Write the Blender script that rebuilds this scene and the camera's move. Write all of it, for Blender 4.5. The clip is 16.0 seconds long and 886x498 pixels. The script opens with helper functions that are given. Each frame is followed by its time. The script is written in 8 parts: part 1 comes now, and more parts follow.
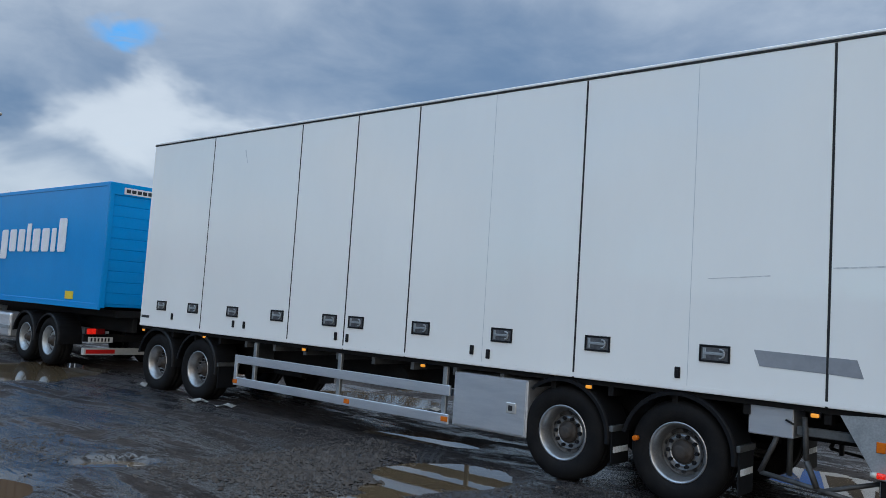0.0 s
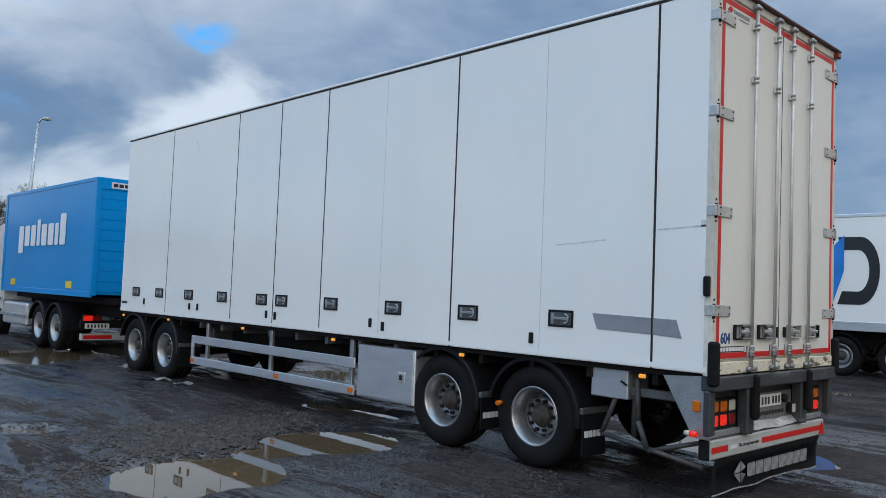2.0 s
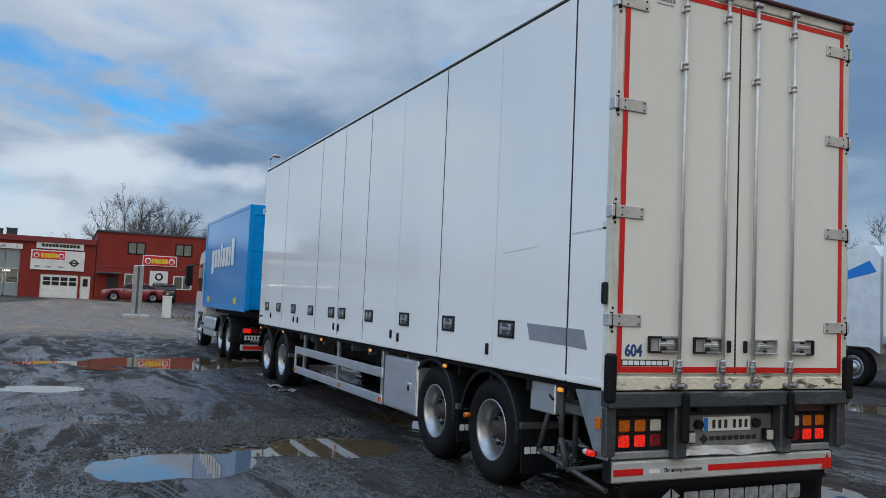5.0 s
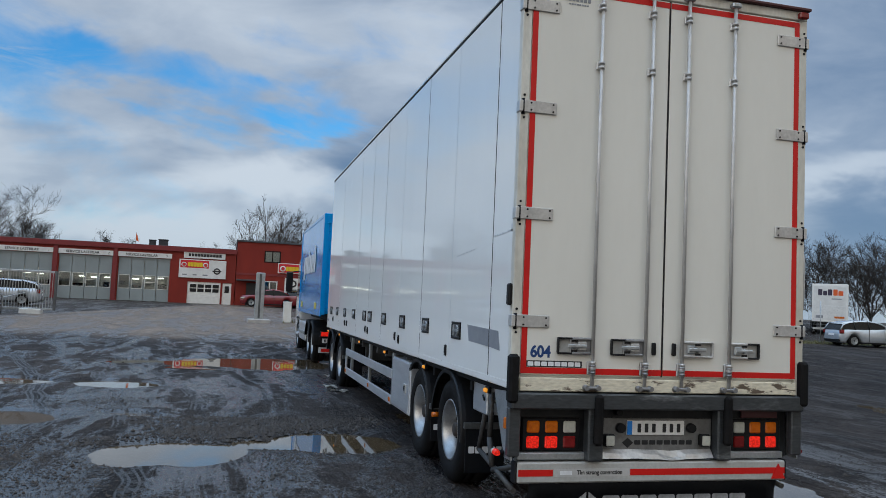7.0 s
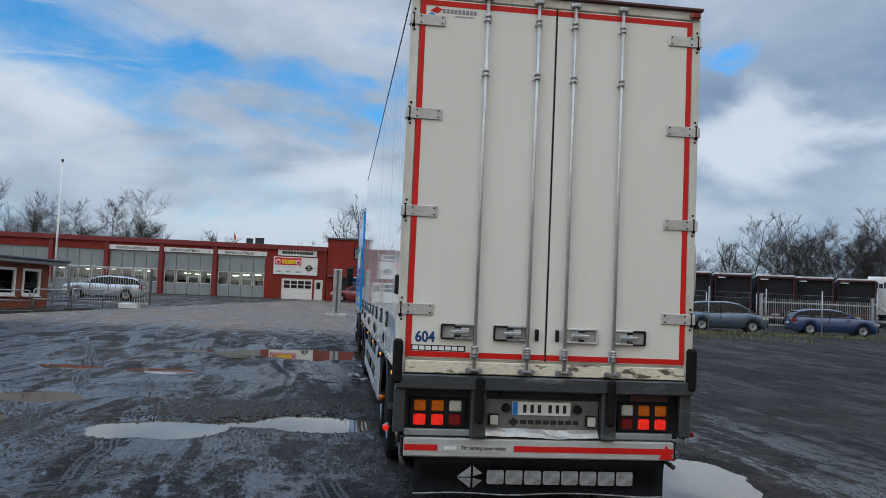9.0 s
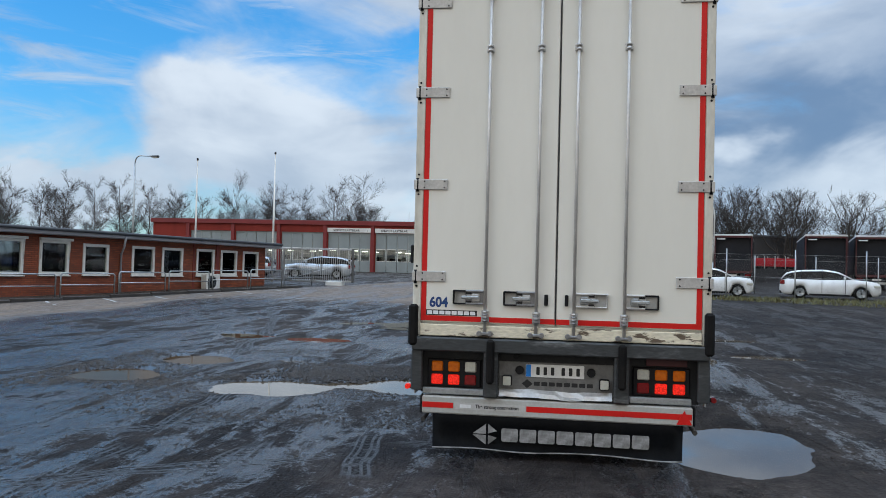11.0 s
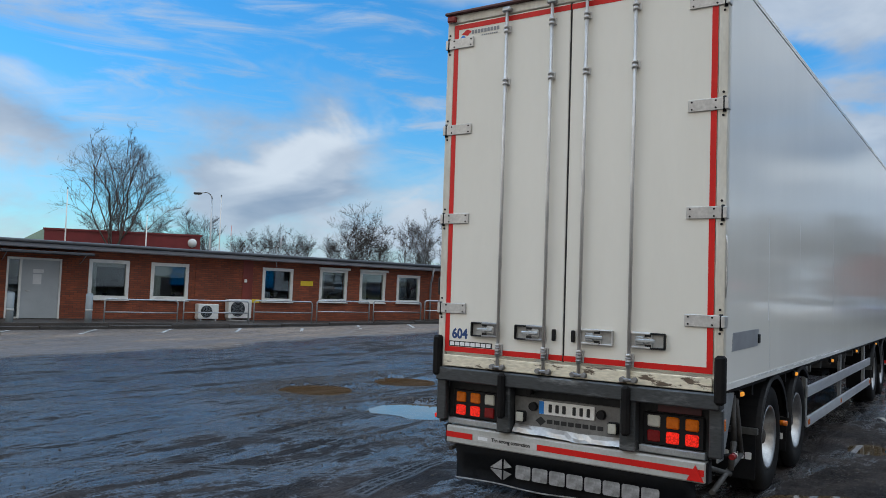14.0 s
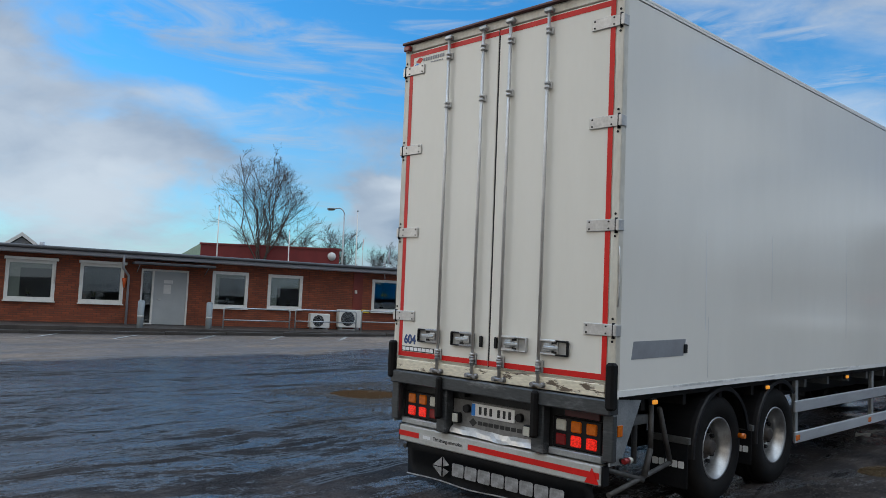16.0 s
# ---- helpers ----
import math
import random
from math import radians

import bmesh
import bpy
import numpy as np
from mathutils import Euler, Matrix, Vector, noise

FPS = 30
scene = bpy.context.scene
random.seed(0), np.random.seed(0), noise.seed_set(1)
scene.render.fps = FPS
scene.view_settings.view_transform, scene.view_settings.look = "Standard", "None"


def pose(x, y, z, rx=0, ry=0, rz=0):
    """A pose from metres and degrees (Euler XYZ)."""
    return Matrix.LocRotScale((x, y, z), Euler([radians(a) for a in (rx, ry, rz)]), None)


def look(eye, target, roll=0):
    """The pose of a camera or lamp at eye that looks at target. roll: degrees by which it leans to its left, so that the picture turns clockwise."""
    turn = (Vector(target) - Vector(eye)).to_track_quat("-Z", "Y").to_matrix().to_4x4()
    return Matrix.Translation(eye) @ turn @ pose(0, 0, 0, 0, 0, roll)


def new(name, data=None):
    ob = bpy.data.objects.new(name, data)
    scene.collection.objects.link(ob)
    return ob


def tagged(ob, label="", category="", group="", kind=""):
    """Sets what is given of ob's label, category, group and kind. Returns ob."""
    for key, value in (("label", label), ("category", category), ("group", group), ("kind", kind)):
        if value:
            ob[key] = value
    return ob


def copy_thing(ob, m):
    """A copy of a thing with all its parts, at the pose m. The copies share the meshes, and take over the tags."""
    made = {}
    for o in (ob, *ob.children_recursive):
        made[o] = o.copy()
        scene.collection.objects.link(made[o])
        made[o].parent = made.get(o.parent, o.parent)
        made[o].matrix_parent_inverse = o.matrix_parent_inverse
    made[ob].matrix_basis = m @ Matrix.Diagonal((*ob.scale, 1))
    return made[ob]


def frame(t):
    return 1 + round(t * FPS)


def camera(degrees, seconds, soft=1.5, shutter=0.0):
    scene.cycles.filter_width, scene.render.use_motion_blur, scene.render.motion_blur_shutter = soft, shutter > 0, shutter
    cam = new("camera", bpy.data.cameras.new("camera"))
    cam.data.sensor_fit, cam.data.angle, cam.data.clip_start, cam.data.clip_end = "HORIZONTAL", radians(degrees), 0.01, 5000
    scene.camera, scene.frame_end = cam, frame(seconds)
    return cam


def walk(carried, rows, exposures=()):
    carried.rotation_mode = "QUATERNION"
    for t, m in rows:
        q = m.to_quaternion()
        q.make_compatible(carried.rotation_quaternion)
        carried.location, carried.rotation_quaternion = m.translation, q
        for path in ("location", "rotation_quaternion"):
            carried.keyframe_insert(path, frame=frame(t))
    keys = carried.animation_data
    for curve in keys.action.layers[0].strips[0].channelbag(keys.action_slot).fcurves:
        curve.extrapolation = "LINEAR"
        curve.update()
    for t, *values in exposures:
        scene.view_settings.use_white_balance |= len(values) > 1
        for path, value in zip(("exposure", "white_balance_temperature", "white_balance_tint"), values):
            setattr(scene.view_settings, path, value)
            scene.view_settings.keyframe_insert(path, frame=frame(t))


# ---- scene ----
cam = camera(58.0, 16.0, soft=0.5)
METRES, EYE, TILT, LEAN, TURN = 16.0, 1.75, 0.0, 0.0, 40.5
ROWS = [
    (0.0, 0.0, 0.0, 0.0, -0.27, 4.27, -3.69),
    (0.5, 0.0353, -0.0048, -0.004, 0.89, 4.72, -3.97),
    (1.0, 0.0716, -0.011, -0.0052, 2.4, 4.19, -3.39),
    (1.5, 0.1067, -0.0138, -0.004, 3.8, 3.01, -2.69),
    (2.0, 0.1398, -0.0121, -0.0035, 5.55, 3.12, -2.29),
    (2.5, 0.1714, -0.0091, -0.0036, 10.1, 3.36, -2.33),
    (3.0, 0.2013, -0.0011, -0.0051, 13.21, 3.31, -2.29),
    (3.5, 0.2311, 0.0074, -0.0038, 18.35, 3.51, -2.29),
    (4.0, 0.2626, 0.0155, -0.003, 21.79, 3.21, -2.42),
    (4.5, 0.2927, 0.0239, -0.0032, 22.67, 3.67, -2.5),
    (7.0, 0.4292, 0.0765, -0.0006, 34.64, 3.9, -2.52),
    (7.5, 0.4522, 0.0902, 0.0003, 35.93, 4.53, -2.77),
    (8.0, 0.4805, 0.0983, 0.0015, 37.82, 4.45, -3.0),
    (10.5, 0.6156, 0.1622, -0.0008, 52.87, 1.39, -1.29),
    (11.0, 0.6339, 0.1859, -0.0001, 58.13, 1.08, -1.38),
    (11.5, 0.647, 0.2135, 0.0015, 63.61, 1.12, -1.4),
    (12.0, 0.6621, 0.2427, 0.0037, 69.35, 1.53, -1.23),
    (12.5, 0.6724, 0.2725, 0.0037, 72.86, 2.64, -1.33),
    (13.0, 0.6863, 0.3026, 0.0037, 75.04, 3.48, -1.27),
    (13.5, 0.6984, 0.3313, 0.0053, 79.15, 3.02, -1.47),
    (14.0, 0.7073, 0.3633, 0.0062, 83.83, 2.56, -1.84),
    (14.5, 0.7175, 0.3958, 0.0076, 89.75, 3.58, -1.65),
    (15.0, 0.7248, 0.4251, 0.0087, 90.72, 4.22, -0.96),
    (15.5, 0.7313, 0.4531, 0.0094, 93.11, 4.35, -1.7),
    (16.0, 0.7443, 0.4834, 0.0082, 94.64, 3.11, -2.24),
]
walk(cam, [(t, pose(0, 0, EYE, TILT, LEAN, TURN) @ pose(METRES * x, METRES * y, METRES * z, 90 + pitch, roll, yaw)) for t, x, y, z, yaw, pitch, roll in ROWS],
     [(0.0, -0.10), (1.0, -0.10), (2.0, 0.02), (3.0, 0.0), (4.5, -0.06), (8.0, -0.20), (10.5, 0.12), (11.5, 0.14), (13.0, 0.02), (14.0, 0.02), (14.6, -0.10), (15.5, -0.15), (16.0, -0.10)])

# ---------------------------------------------------------------- sky and sun
SUN_AZ, SUN_EL = 150.0, 20.0          # compass heading from +y clockwise, height in degrees
world = bpy.data.worlds.new("sky")
scene.world = world
world.use_nodes = True
wn, wl = world.node_tree.nodes, world.node_tree.links
wn.clear()


def wnode(kind, **values):
    n = wn.new(kind)
    for key, value in values.items():
        n.inputs[key.replace("_", " ")].default_value = value
    return n


def wmath(op, a, b=None, clamp=False):
    n = wn.new("ShaderNodeMath")
    n.operation, n.use_clamp = op, clamp
    for k, v in enumerate((a, b)):
        if v is None:
            continue
        if isinstance(v, (int, float)):
            n.inputs[k].default_value = v
        else:
            wl.new(v, n.inputs[k])
    return n.outputs[0]


def wmix(fac, a, b, blend="MIX"):
    n = wn.new("ShaderNodeMix")
    n.data_type, n.blend_type = "RGBA", blend
    for k, v in ((0, fac), (6, a), (7, b)):
        if isinstance(v, (int, float, tuple)):
            n.inputs[k].default_value = v
        else:
            wl.new(v, n.inputs[k])
    return n.outputs[2]


def wramp(x, lo, hi):
    n = wn.new("ShaderNodeMapRange")
    n.interpolation_type = "SMOOTHSTEP"
    wl.new(x, n.inputs[0])
    n.inputs[1].default_value, n.inputs[2].default_value = lo, hi
    return n.outputs[0]


coord = wn.new("ShaderNodeTexCoord").outputs["Generated"]
split = wn.new("ShaderNodeSeparateXYZ")
wl.new(coord, split.inputs[0])
stretched = wn.new("ShaderNodeVectorMath")
stretched.operation = "MULTIPLY"
wl.new(coord, stretched.inputs[0])
stretched.inputs[1].default_value = (1.0, 1.0, 2.3)


def cloud_noise(scale, detail, rough, offset, distortion=0.3):
    shift = wn.new("ShaderNodeVectorMath")
    shift.operation = "ADD"
    wl.new(stretched.outputs[0], shift.inputs[0])
    shift.inputs[1].default_value = offset
    n = wnode("ShaderNodeTexNoise", Scale=scale, Detail=detail, Roughness=rough, Distortion=distortion)
    wl.new(shift.outputs[0], n.inputs["Vector"])
    return n.outputs["Fac"]


# bearing (degrees from +y towards -x) and height of each part of the sky, with a ragged edge
ragged = cloud_noise(3.0, 5.0, 0.52, (5.0, 1.0, 2.0), 0.6)
ragged2 = cloud_noise(3.4, 5.0, 0.52, (15.0, 4.0, 7.0), 0.6)
bearing = wmath("MULTIPLY", wmath("ARCTAN2", wmath("MULTIPLY", split.outputs[0], -1.0), split.outputs[1]), 57.3)
height = wmath("MULTIPLY", wmath("ARCSINE", split.outputs[2]), 57.3)
place = wn.new("ShaderNodeCombineXYZ")
wl.new(wmath("ADD", bearing, wmath("MULTIPLY", wmath("SUBTRACT", ragged, 0.5), 26.0)), place.inputs[0])
wl.new(wmath("ADD", height, wmath("MULTIPLY", wmath("SUBTRACT", ragged2, 0.5), 12.0)), place.inputs[1])


def bank(b, h, wide, tall, tilt=0.0):
    """One soft cloud bank or gap round a bearing and a height."""
    mp = wn.new("ShaderNodeMapping")
    mp.vector_type = "TEXTURE"
    wl.new(place.outputs[0], mp.inputs[0])
    mp.inputs["Location"].default_value = (b, h, 0)
    mp.inputs["Rotation"].default_value = (0, 0, radians(tilt))
    mp.inputs["Scale"].default_value = (wide, tall, 1)
    n = wn.new("ShaderNodeVectorMath")
    n.operation = "LENGTH"
    wl.new(mp.outputs[0], n.inputs[0])
    return wramp(n.outputs["Value"], 1.0, 0.25)


sky = wn.new("ShaderNodeTexSky")
sky.sky_type, sky.sun_disc = "NISHITA", False
sky.sun_elevation, sky.sun_rotation = radians(SUN_EL), radians(SUN_AZ)
sky.air_density, sky.dust_density, sky.ozone_density = 1.0, 0.3, 1.8
tint = wmix(wramp(split.outputs[2], 0.0, 0.35), (0.068, 0.125, 0.168, 1), (0.040, 0.142, 0.214, 1))
blue = wmix(1.0, sky.outputs[0], tint, "MULTIPLY")
# how closed the cover is: overcast over the parked lorries, broken over the office
puffs = wmath("ADD", wmath("MULTIPLY", cloud_noise(2.3, 7.0, 0.54, (3.1, 7.7, 0.0)), 0.62), wmath("MULTIPLY", cloud_noise(6.2, 6.0, 0.58, (8.1, 2.7, 5.0), 0.5), 0.38))
cover = wmath("ADD", puffs, wmath("ADD", wmath("MULTIPLY", wramp(bearing, 126.0, 62.0), 0.17), 0.02))
for weight, spot in ((-0.26, (63, 16.0, 7, 2.6)), (-0.15, (96, 14.0, 13, 2.4, 10)), (-0.16, (88, 13.0, 4.5, 3.4)), (-0.17, (128, 15.5, 13, 6)),
                     (-0.16, (148, 16.5, 17, 6)), (-0.10, (150, 5.5, 8, 2.5)), (0.20, (137, 7.5, 12, 4.5, -8)), (0.09, (156, 8.0, 5, 2.4)), (-0.09, (152, 12.0, 15, 8)),
                     (0.16, (112, 9.0, 9, 5)), (0.13, (134, 21.0, 8, 3)), (0.14, (120, 5.0, 9, 2.5))):
    cover = wmath("ADD", cover, wmath("MULTIPLY", bank(*spot), weight))
cover = wmath("MULTIPLY", wramp(cover, 0.385, 0.615), 0.95)
streaks = wn.new("ShaderNodeVectorMath")
streaks.operation = "MULTIPLY"
wl.new(coord, streaks.inputs[0])
streaks.inputs[1].default_value = (1.0, 1.0, 5.5)
wisp = wnode("ShaderNodeTexNoise", Scale=4.6, Detail=7.0, Roughness=0.62, Distortion=0.9)
wl.new(streaks.outputs[0], wisp.inputs["Vector"])
cover = wmath("MAXIMUM", cover, wmath("MULTIPLY", wramp(wisp.outputs["Fac"], 0.46, 0.74), 0.72))
tone = wmath("ADD", wmath("ADD", wmath("MULTIPLY", cloud_noise(2.9, 6.0, 0.52, (11.3, 2.2, 4.0)), 0.65), wmath("MULTIPLY", cloud_noise(7.0, 6.0, 0.56, (1.3, 9.2, 4.0), 0.5), 0.35)), wmath("MULTIPLY", wramp(bearing, 74.0, 108.0), 0.10))
for weight, spot in ((0.50, (60, 11.5, 8, 3.6)), (0.22, (68, 6.0, 10, 3.0)), (-0.22, (30, 13.0, 26, 12)), (-0.28, (75, 10.0, 12, 5.5, 12)), (0.30, (88, 8.5, 9, 2.6)),
                     (0.14, (80, 18.0, 9, 3.5)), (-0.22, (46, 4.5, 9, 4.0)), (0.22, (47, 9.0, 7, 2.0)), (0.28, (97, 4.5, 14, 2.6)), (-0.16, (98, 9.5, 9, 2.6)),
                     (0.28, (137, 9.0, 9, 2.6, -8)), (-0.20, (133, 5.5, 9, 2.0, -8)), (-0.14, (154, 9.0, 6, 2.4)), (0.10, (158, 5.0, 9, 2.0)), (0.2, (110, 12.0, 7, 4))):
    tone = wmath("ADD", tone, wmath("MULTIPLY", bank(*spot), weight))
shade = wramp(tone, 0.18, 0.92)
cloud = wmix(shade, (0.155, 0.245, 0.395, 1), (0.68, 0.76, 0.85, 1))
low = wramp(split.outputs[2], 0.16, 0.0)
cloud = wmix(wmath("MULTIPLY", low, 0.35), cloud, (0.44, 0.55, 0.68, 1))
whole = wmix(cover, blue, cloud)
# sky brightness added out of view, towards +x and overhead, to light the trailer
facing = wn.new("ShaderNodeVectorMath")
facing.operation = "DOT_PRODUCT"
wl.new(coord, facing.inputs[0])
facing.inputs[1].default_value = (math.sin(radians(80)), math.cos(radians(80)), 0.25)
glow = wramp(facing.outputs["Value"], 0.1, 1.0)
whole = wmix(glow, whole, (0.66, 0.605, 0.535, 1))
dome = wmix(wramp(split.outputs[1], 0.45, -0.45), (0.475, 0.54, 0.60, 1), (0.33, 0.515, 0.77, 1))
whole = wmix(wmath("MULTIPLY", wramp(split.outputs[2], 0.40, 0.85), 0.85), whole, dome)
zenith = wmath("ADD", 1.0, wmath("MULTIPLY", wramp(split.outputs[2], 0.40, 0.95), 2.9))
scaled = wn.new("ShaderNodeVectorMath")
scaled.operation = "SCALE"
wl.new(whole, scaled.inputs[0])
wl.new(zenith, scaled.inputs["Scale"])
whole = scaled.outputs[0]
back = wn.new("ShaderNodeBackground")
wl.new(whole, back.inputs[0])
back.inputs[1].default_value = 1.0
wl.new(back.outputs[0], wn.new("ShaderNodeOutputWorld").inputs[0])

sun = new("sun", bpy.data.lights.new("sun", "SUN"))
sun.data.energy, sun.data.angle, sun.data.color = 0.70, radians(40), (1.0, 0.93, 0.82)
az, el = radians(SUN_AZ), radians(SUN_EL)
sun_way = Vector((math.sin(az) * math.cos(el), math.cos(az) * math.cos(el), math.sin(el)))
sun.matrix_world = look(sun_way * 60, (0, 0, 0))

# ---------------------------------------------------------------- materials
def mat(name, c1, c2=None, rough=0.5, metal=0.0, scale=3.0, fine=40.0, bump=0.0, rvar=0.15, stretch=(1, 1, 1),
        spec=0.5, emit=None, power=0.0, contrast=0.25, coat=0.0, grain=0.06, bumpdist=0.01, centre=0.5):
    """Two colours mixed by a broad noise, a fine grain over it, uneven gloss and a little relief."""
    m = bpy.data.materials.new(name)
    m.use_nodes = True
    nt = m.node_tree
    p = nt.nodes["Principled BSDF"]
    c2 = c2 or tuple(min(1, v * 0.82) for v in c1)
    tc = nt.nodes.new("ShaderNodeTexCoord")
    mp = nt.nodes.new("ShaderNodeMapping")
    mp.inputs["Scale"].default_value = stretch
    nt.links.new(tc.outputs["Object"], mp.inputs[0])
    n1 = nt.nodes.new("ShaderNodeTexNoise")
    n1.inputs["Scale"].default_value, n1.inputs["Detail"].default_value, n1.inputs["Roughness"].default_value = scale, 6, 0.6
    n2 = nt.nodes.new("ShaderNodeTexNoise")
    n2.inputs["Scale"].default_value, n2.inputs["Detail"].default_value = fine, 3
    for n in (n1, n2):
        nt.links.new(mp.outputs[0], n.inputs["Vector"])
    r = nt.nodes.new("ShaderNodeMapRange")
    r.interpolation_type = "SMOOTHSTEP"
    r.inputs[1].default_value, r.inputs[2].default_value = centre - contrast, centre + contrast
    nt.links.new(n1.outputs["Fac"], r.inputs[0])
    mix = nt.nodes.new("ShaderNodeMix")
    mix.data_type = "RGBA"
    mix.inputs[6].default_value, mix.inputs[7].default_value = (*c1, 1), (*c2, 1)
    nt.links.new(r.outputs[0], mix.inputs[0])
    gr = nt.nodes.new("ShaderNodeMapRange")
    gr.inputs[1].default_value, gr.inputs[2].default_value = 0.3, 0.7
    gr.inputs[3].default_value, gr.inputs[4].default_value = 1 - grain, 1 + grain
    nt.links.new(n2.outputs["Fac"], gr.inputs[0])
    mul = nt.nodes.new("ShaderNodeMix")
    mul.data_type, mul.blend_type = "RGBA", "MULTIPLY"
    mul.inputs[0].default_value = 1
    nt.links.new(mix.outputs[2], mul.inputs[6])
    nt.links.new(gr.outputs[0], mul.inputs[7])
    nt.links.new(mul.outputs[2], p.inputs["Base Color"])
    rr = nt.nodes.new("ShaderNodeMapRange")
    rr.inputs[3].default_value, rr.inputs[4].default_value = max(0.02, rough - rvar * 0.5), min(1, rough + rvar * 0.5)
    nt.links.new(n1.outputs["Fac"], rr.inputs[0])
    nt.links.new(rr.outputs[0], p.inputs["Roughness"])
    p.inputs["Metallic"].default_value = metal
    p.inputs["Specular IOR Level"].default_value = spec
    p.inputs["Coat Weight"].default_value = coat
    p.inputs["Coat Roughness"].default_value = 0.08
    if bump:
        b = nt.nodes.new("ShaderNodeBump")
        b.inputs["Strength"].default_value, b.inputs["Distance"].default_value = bump, bumpdist
        nt.links.new(n2.outputs["Fac"], b.inputs["Height"])
        nt.links.new(b.outputs[0], p.inputs["Normal"])
    if emit:
        p.inputs["Emission Color"].default_value, p.inputs["Emission Strength"].default_value = (*emit, 1), power
    return m


def node(nt, kind, **values):
    n = nt.nodes.new(kind)
    for key, value in values.items():
        n.inputs[key.replace("_", " ")].default_value = value
    return n


def lit_lens():
    """A red lens lit from behind, seen through its moulded grid."""
    m = mat("lit_red_lens", (0.5, 0.02, 0.01), rough=0.2, emit=(1.0, 0.022, 0.012), power=1.0)
    nt = m.node_tree
    tc = node(nt, "ShaderNodeTexCoord")
    ck = node(nt, "ShaderNodeTexVoronoi", Scale=75.0)
    nt.links.new(tc.outputs["Object"], ck.inputs["Vector"])
    mr = node(nt, "ShaderNodeMapRange")
    for k, v in enumerate((0.1, 0.6, 1.1, 0.28)):
        mr.inputs[k + 1].default_value = v
    nt.links.new(ck.outputs["Distance"], mr.inputs[0])
    nt.links.new(mr.outputs[0], nt.nodes["Principled BSDF"].inputs["Emission Strength"])
    return m


WHITE = mat("white_panel", (0.80, 0.80, 0.775), (0.75, 0.755, 0.735), rough=0.04, rvar=0.03, scale=0.5, stretch=(1, 1, 0.35), spec=0.5, grain=0.004, fine=9)
SIDEWHITE = mat("warm_white_panel", (0.80, 0.785, 0.735), (0.74, 0.725, 0.675), rough=0.09, rvar=0.07, scale=0.6, stretch=(1, 1, 0.25), grain=0.006, fine=9)
CREAM = mat("cream_door", (0.735, 0.72, 0.66), (0.68, 0.665, 0.605), rough=0.30, rvar=0.1, scale=0.9, stretch=(1, 1.6, 0.5), grain=0.006, fine=12)
POST = mat("corner_post_paint", (0.68, 0.67, 0.61), (0.50, 0.47, 0.40), rough=0.45, scale=2.5, stretch=(1, 1, 0.4), contrast=0.2, grain=0.1)
CHIPPED = mat("chipped_cream_paint", (0.66, 0.61, 0.48), (0.11, 0.080, 0.055), rough=0.5, scale=11.0, stretch=(1, 0.45, 1.4), contrast=0.03, centre=0.575, grain=0.15, bump=0.3)
BEAM = mat("worn_grey_beam", (0.045, 0.050, 0.054), (0.19, 0.20, 0.205), rough=0.45, metal=0.25, scale=5, grain=0.25, contrast=0.12, centre=0.66, stretch=(1, 0.4, 1.6), bump=0.1)
DARKPANEL = mat("dark_grey_panel", (0.034, 0.036, 0.038), (0.016, 0.017, 0.018), spec=0.25, rough=0.5, scale=4, grain=0.12)
RED = mat("red_reflective_tape", (0.60, 0.013, 0.010), (0.50, 0.011, 0.009), rough=0.4, spec=0.3, scale=2, grain=0.05)
WHITETAPE = mat("white_reflective_tape", (0.46, 0.47, 0.46), (0.34, 0.34, 0.32), rough=0.4, scale=3, grain=0.08)
STEEL = mat("galvanised_steel", (0.46, 0.48, 0.49), (0.30, 0.32, 0.33), rough=0.45, metal=0.75, scale=4, fine=60, bump=0.1, grain=0.12)
CHROME = mat("bright_steel", (0.56, 0.555, 0.54), (0.40, 0.395, 0.385), rough=0.4, metal=0.45, scale=6, grain=0.1)
ALU = mat("brushed_aluminium", (0.70, 0.725, 0.755), (0.56, 0.59, 0.63), rough=0.32, metal=0.68, scale=1.6, fine=90, stretch=(1, 1, 6), grain=0.07)
GREYPAINT = mat("grey_chassis_paint", (0.095, 0.10, 0.102), (0.055, 0.058, 0.058), rough=0.5, scale=3.5, grain=0.15, bump=0.1)
BLACKMETAL = mat("black_chassis", (0.007, 0.007, 0.008), (0.014, 0.013, 0.012), rough=0.65, spec=0.15, scale=5, grain=0.2, bump=0.15)
RUBBER = mat("tyre_rubber", (0.006, 0.0062, 0.007), (0.013, 0.012, 0.0115), rough=0.7, spec=0.12, scale=6, fine=70, bump=0.2, grain=0.15)
PLASTIC = mat("black_plastic", (0.006, 0.0065, 0.008), (0.011, 0.011, 0.012), rough=0.45, spec=0.2, scale=8, grain=0.1)
SEAM = mat("dark_door_seal", (0.015, 0.015, 0.016), rough=0.8)
FAINT = mat("panel_joint", (0.50, 0.52, 0.53), rough=0.4)
PATCH = mat("dark_grey_sticker", (0.25, 0.265, 0.29), (0.2, 0.21, 0.23), rough=0.4, scale=5)
BLUEPAINT = mat("sky_blue_paint", (0.0, 0.255, 0.62), (0.0, 0.225, 0.56), rough=0.16, spec=0.25, rvar=0.08, scale=0.8, stretch=(1, 1, 0.5), grain=0.03)
LOGOWHITE = mat("white_vinyl", (0.8, 0.82, 0.84), rough=0.35)
BLACKINK = mat("black_vinyl", (0.015, 0.016, 0.018), rough=0.4)
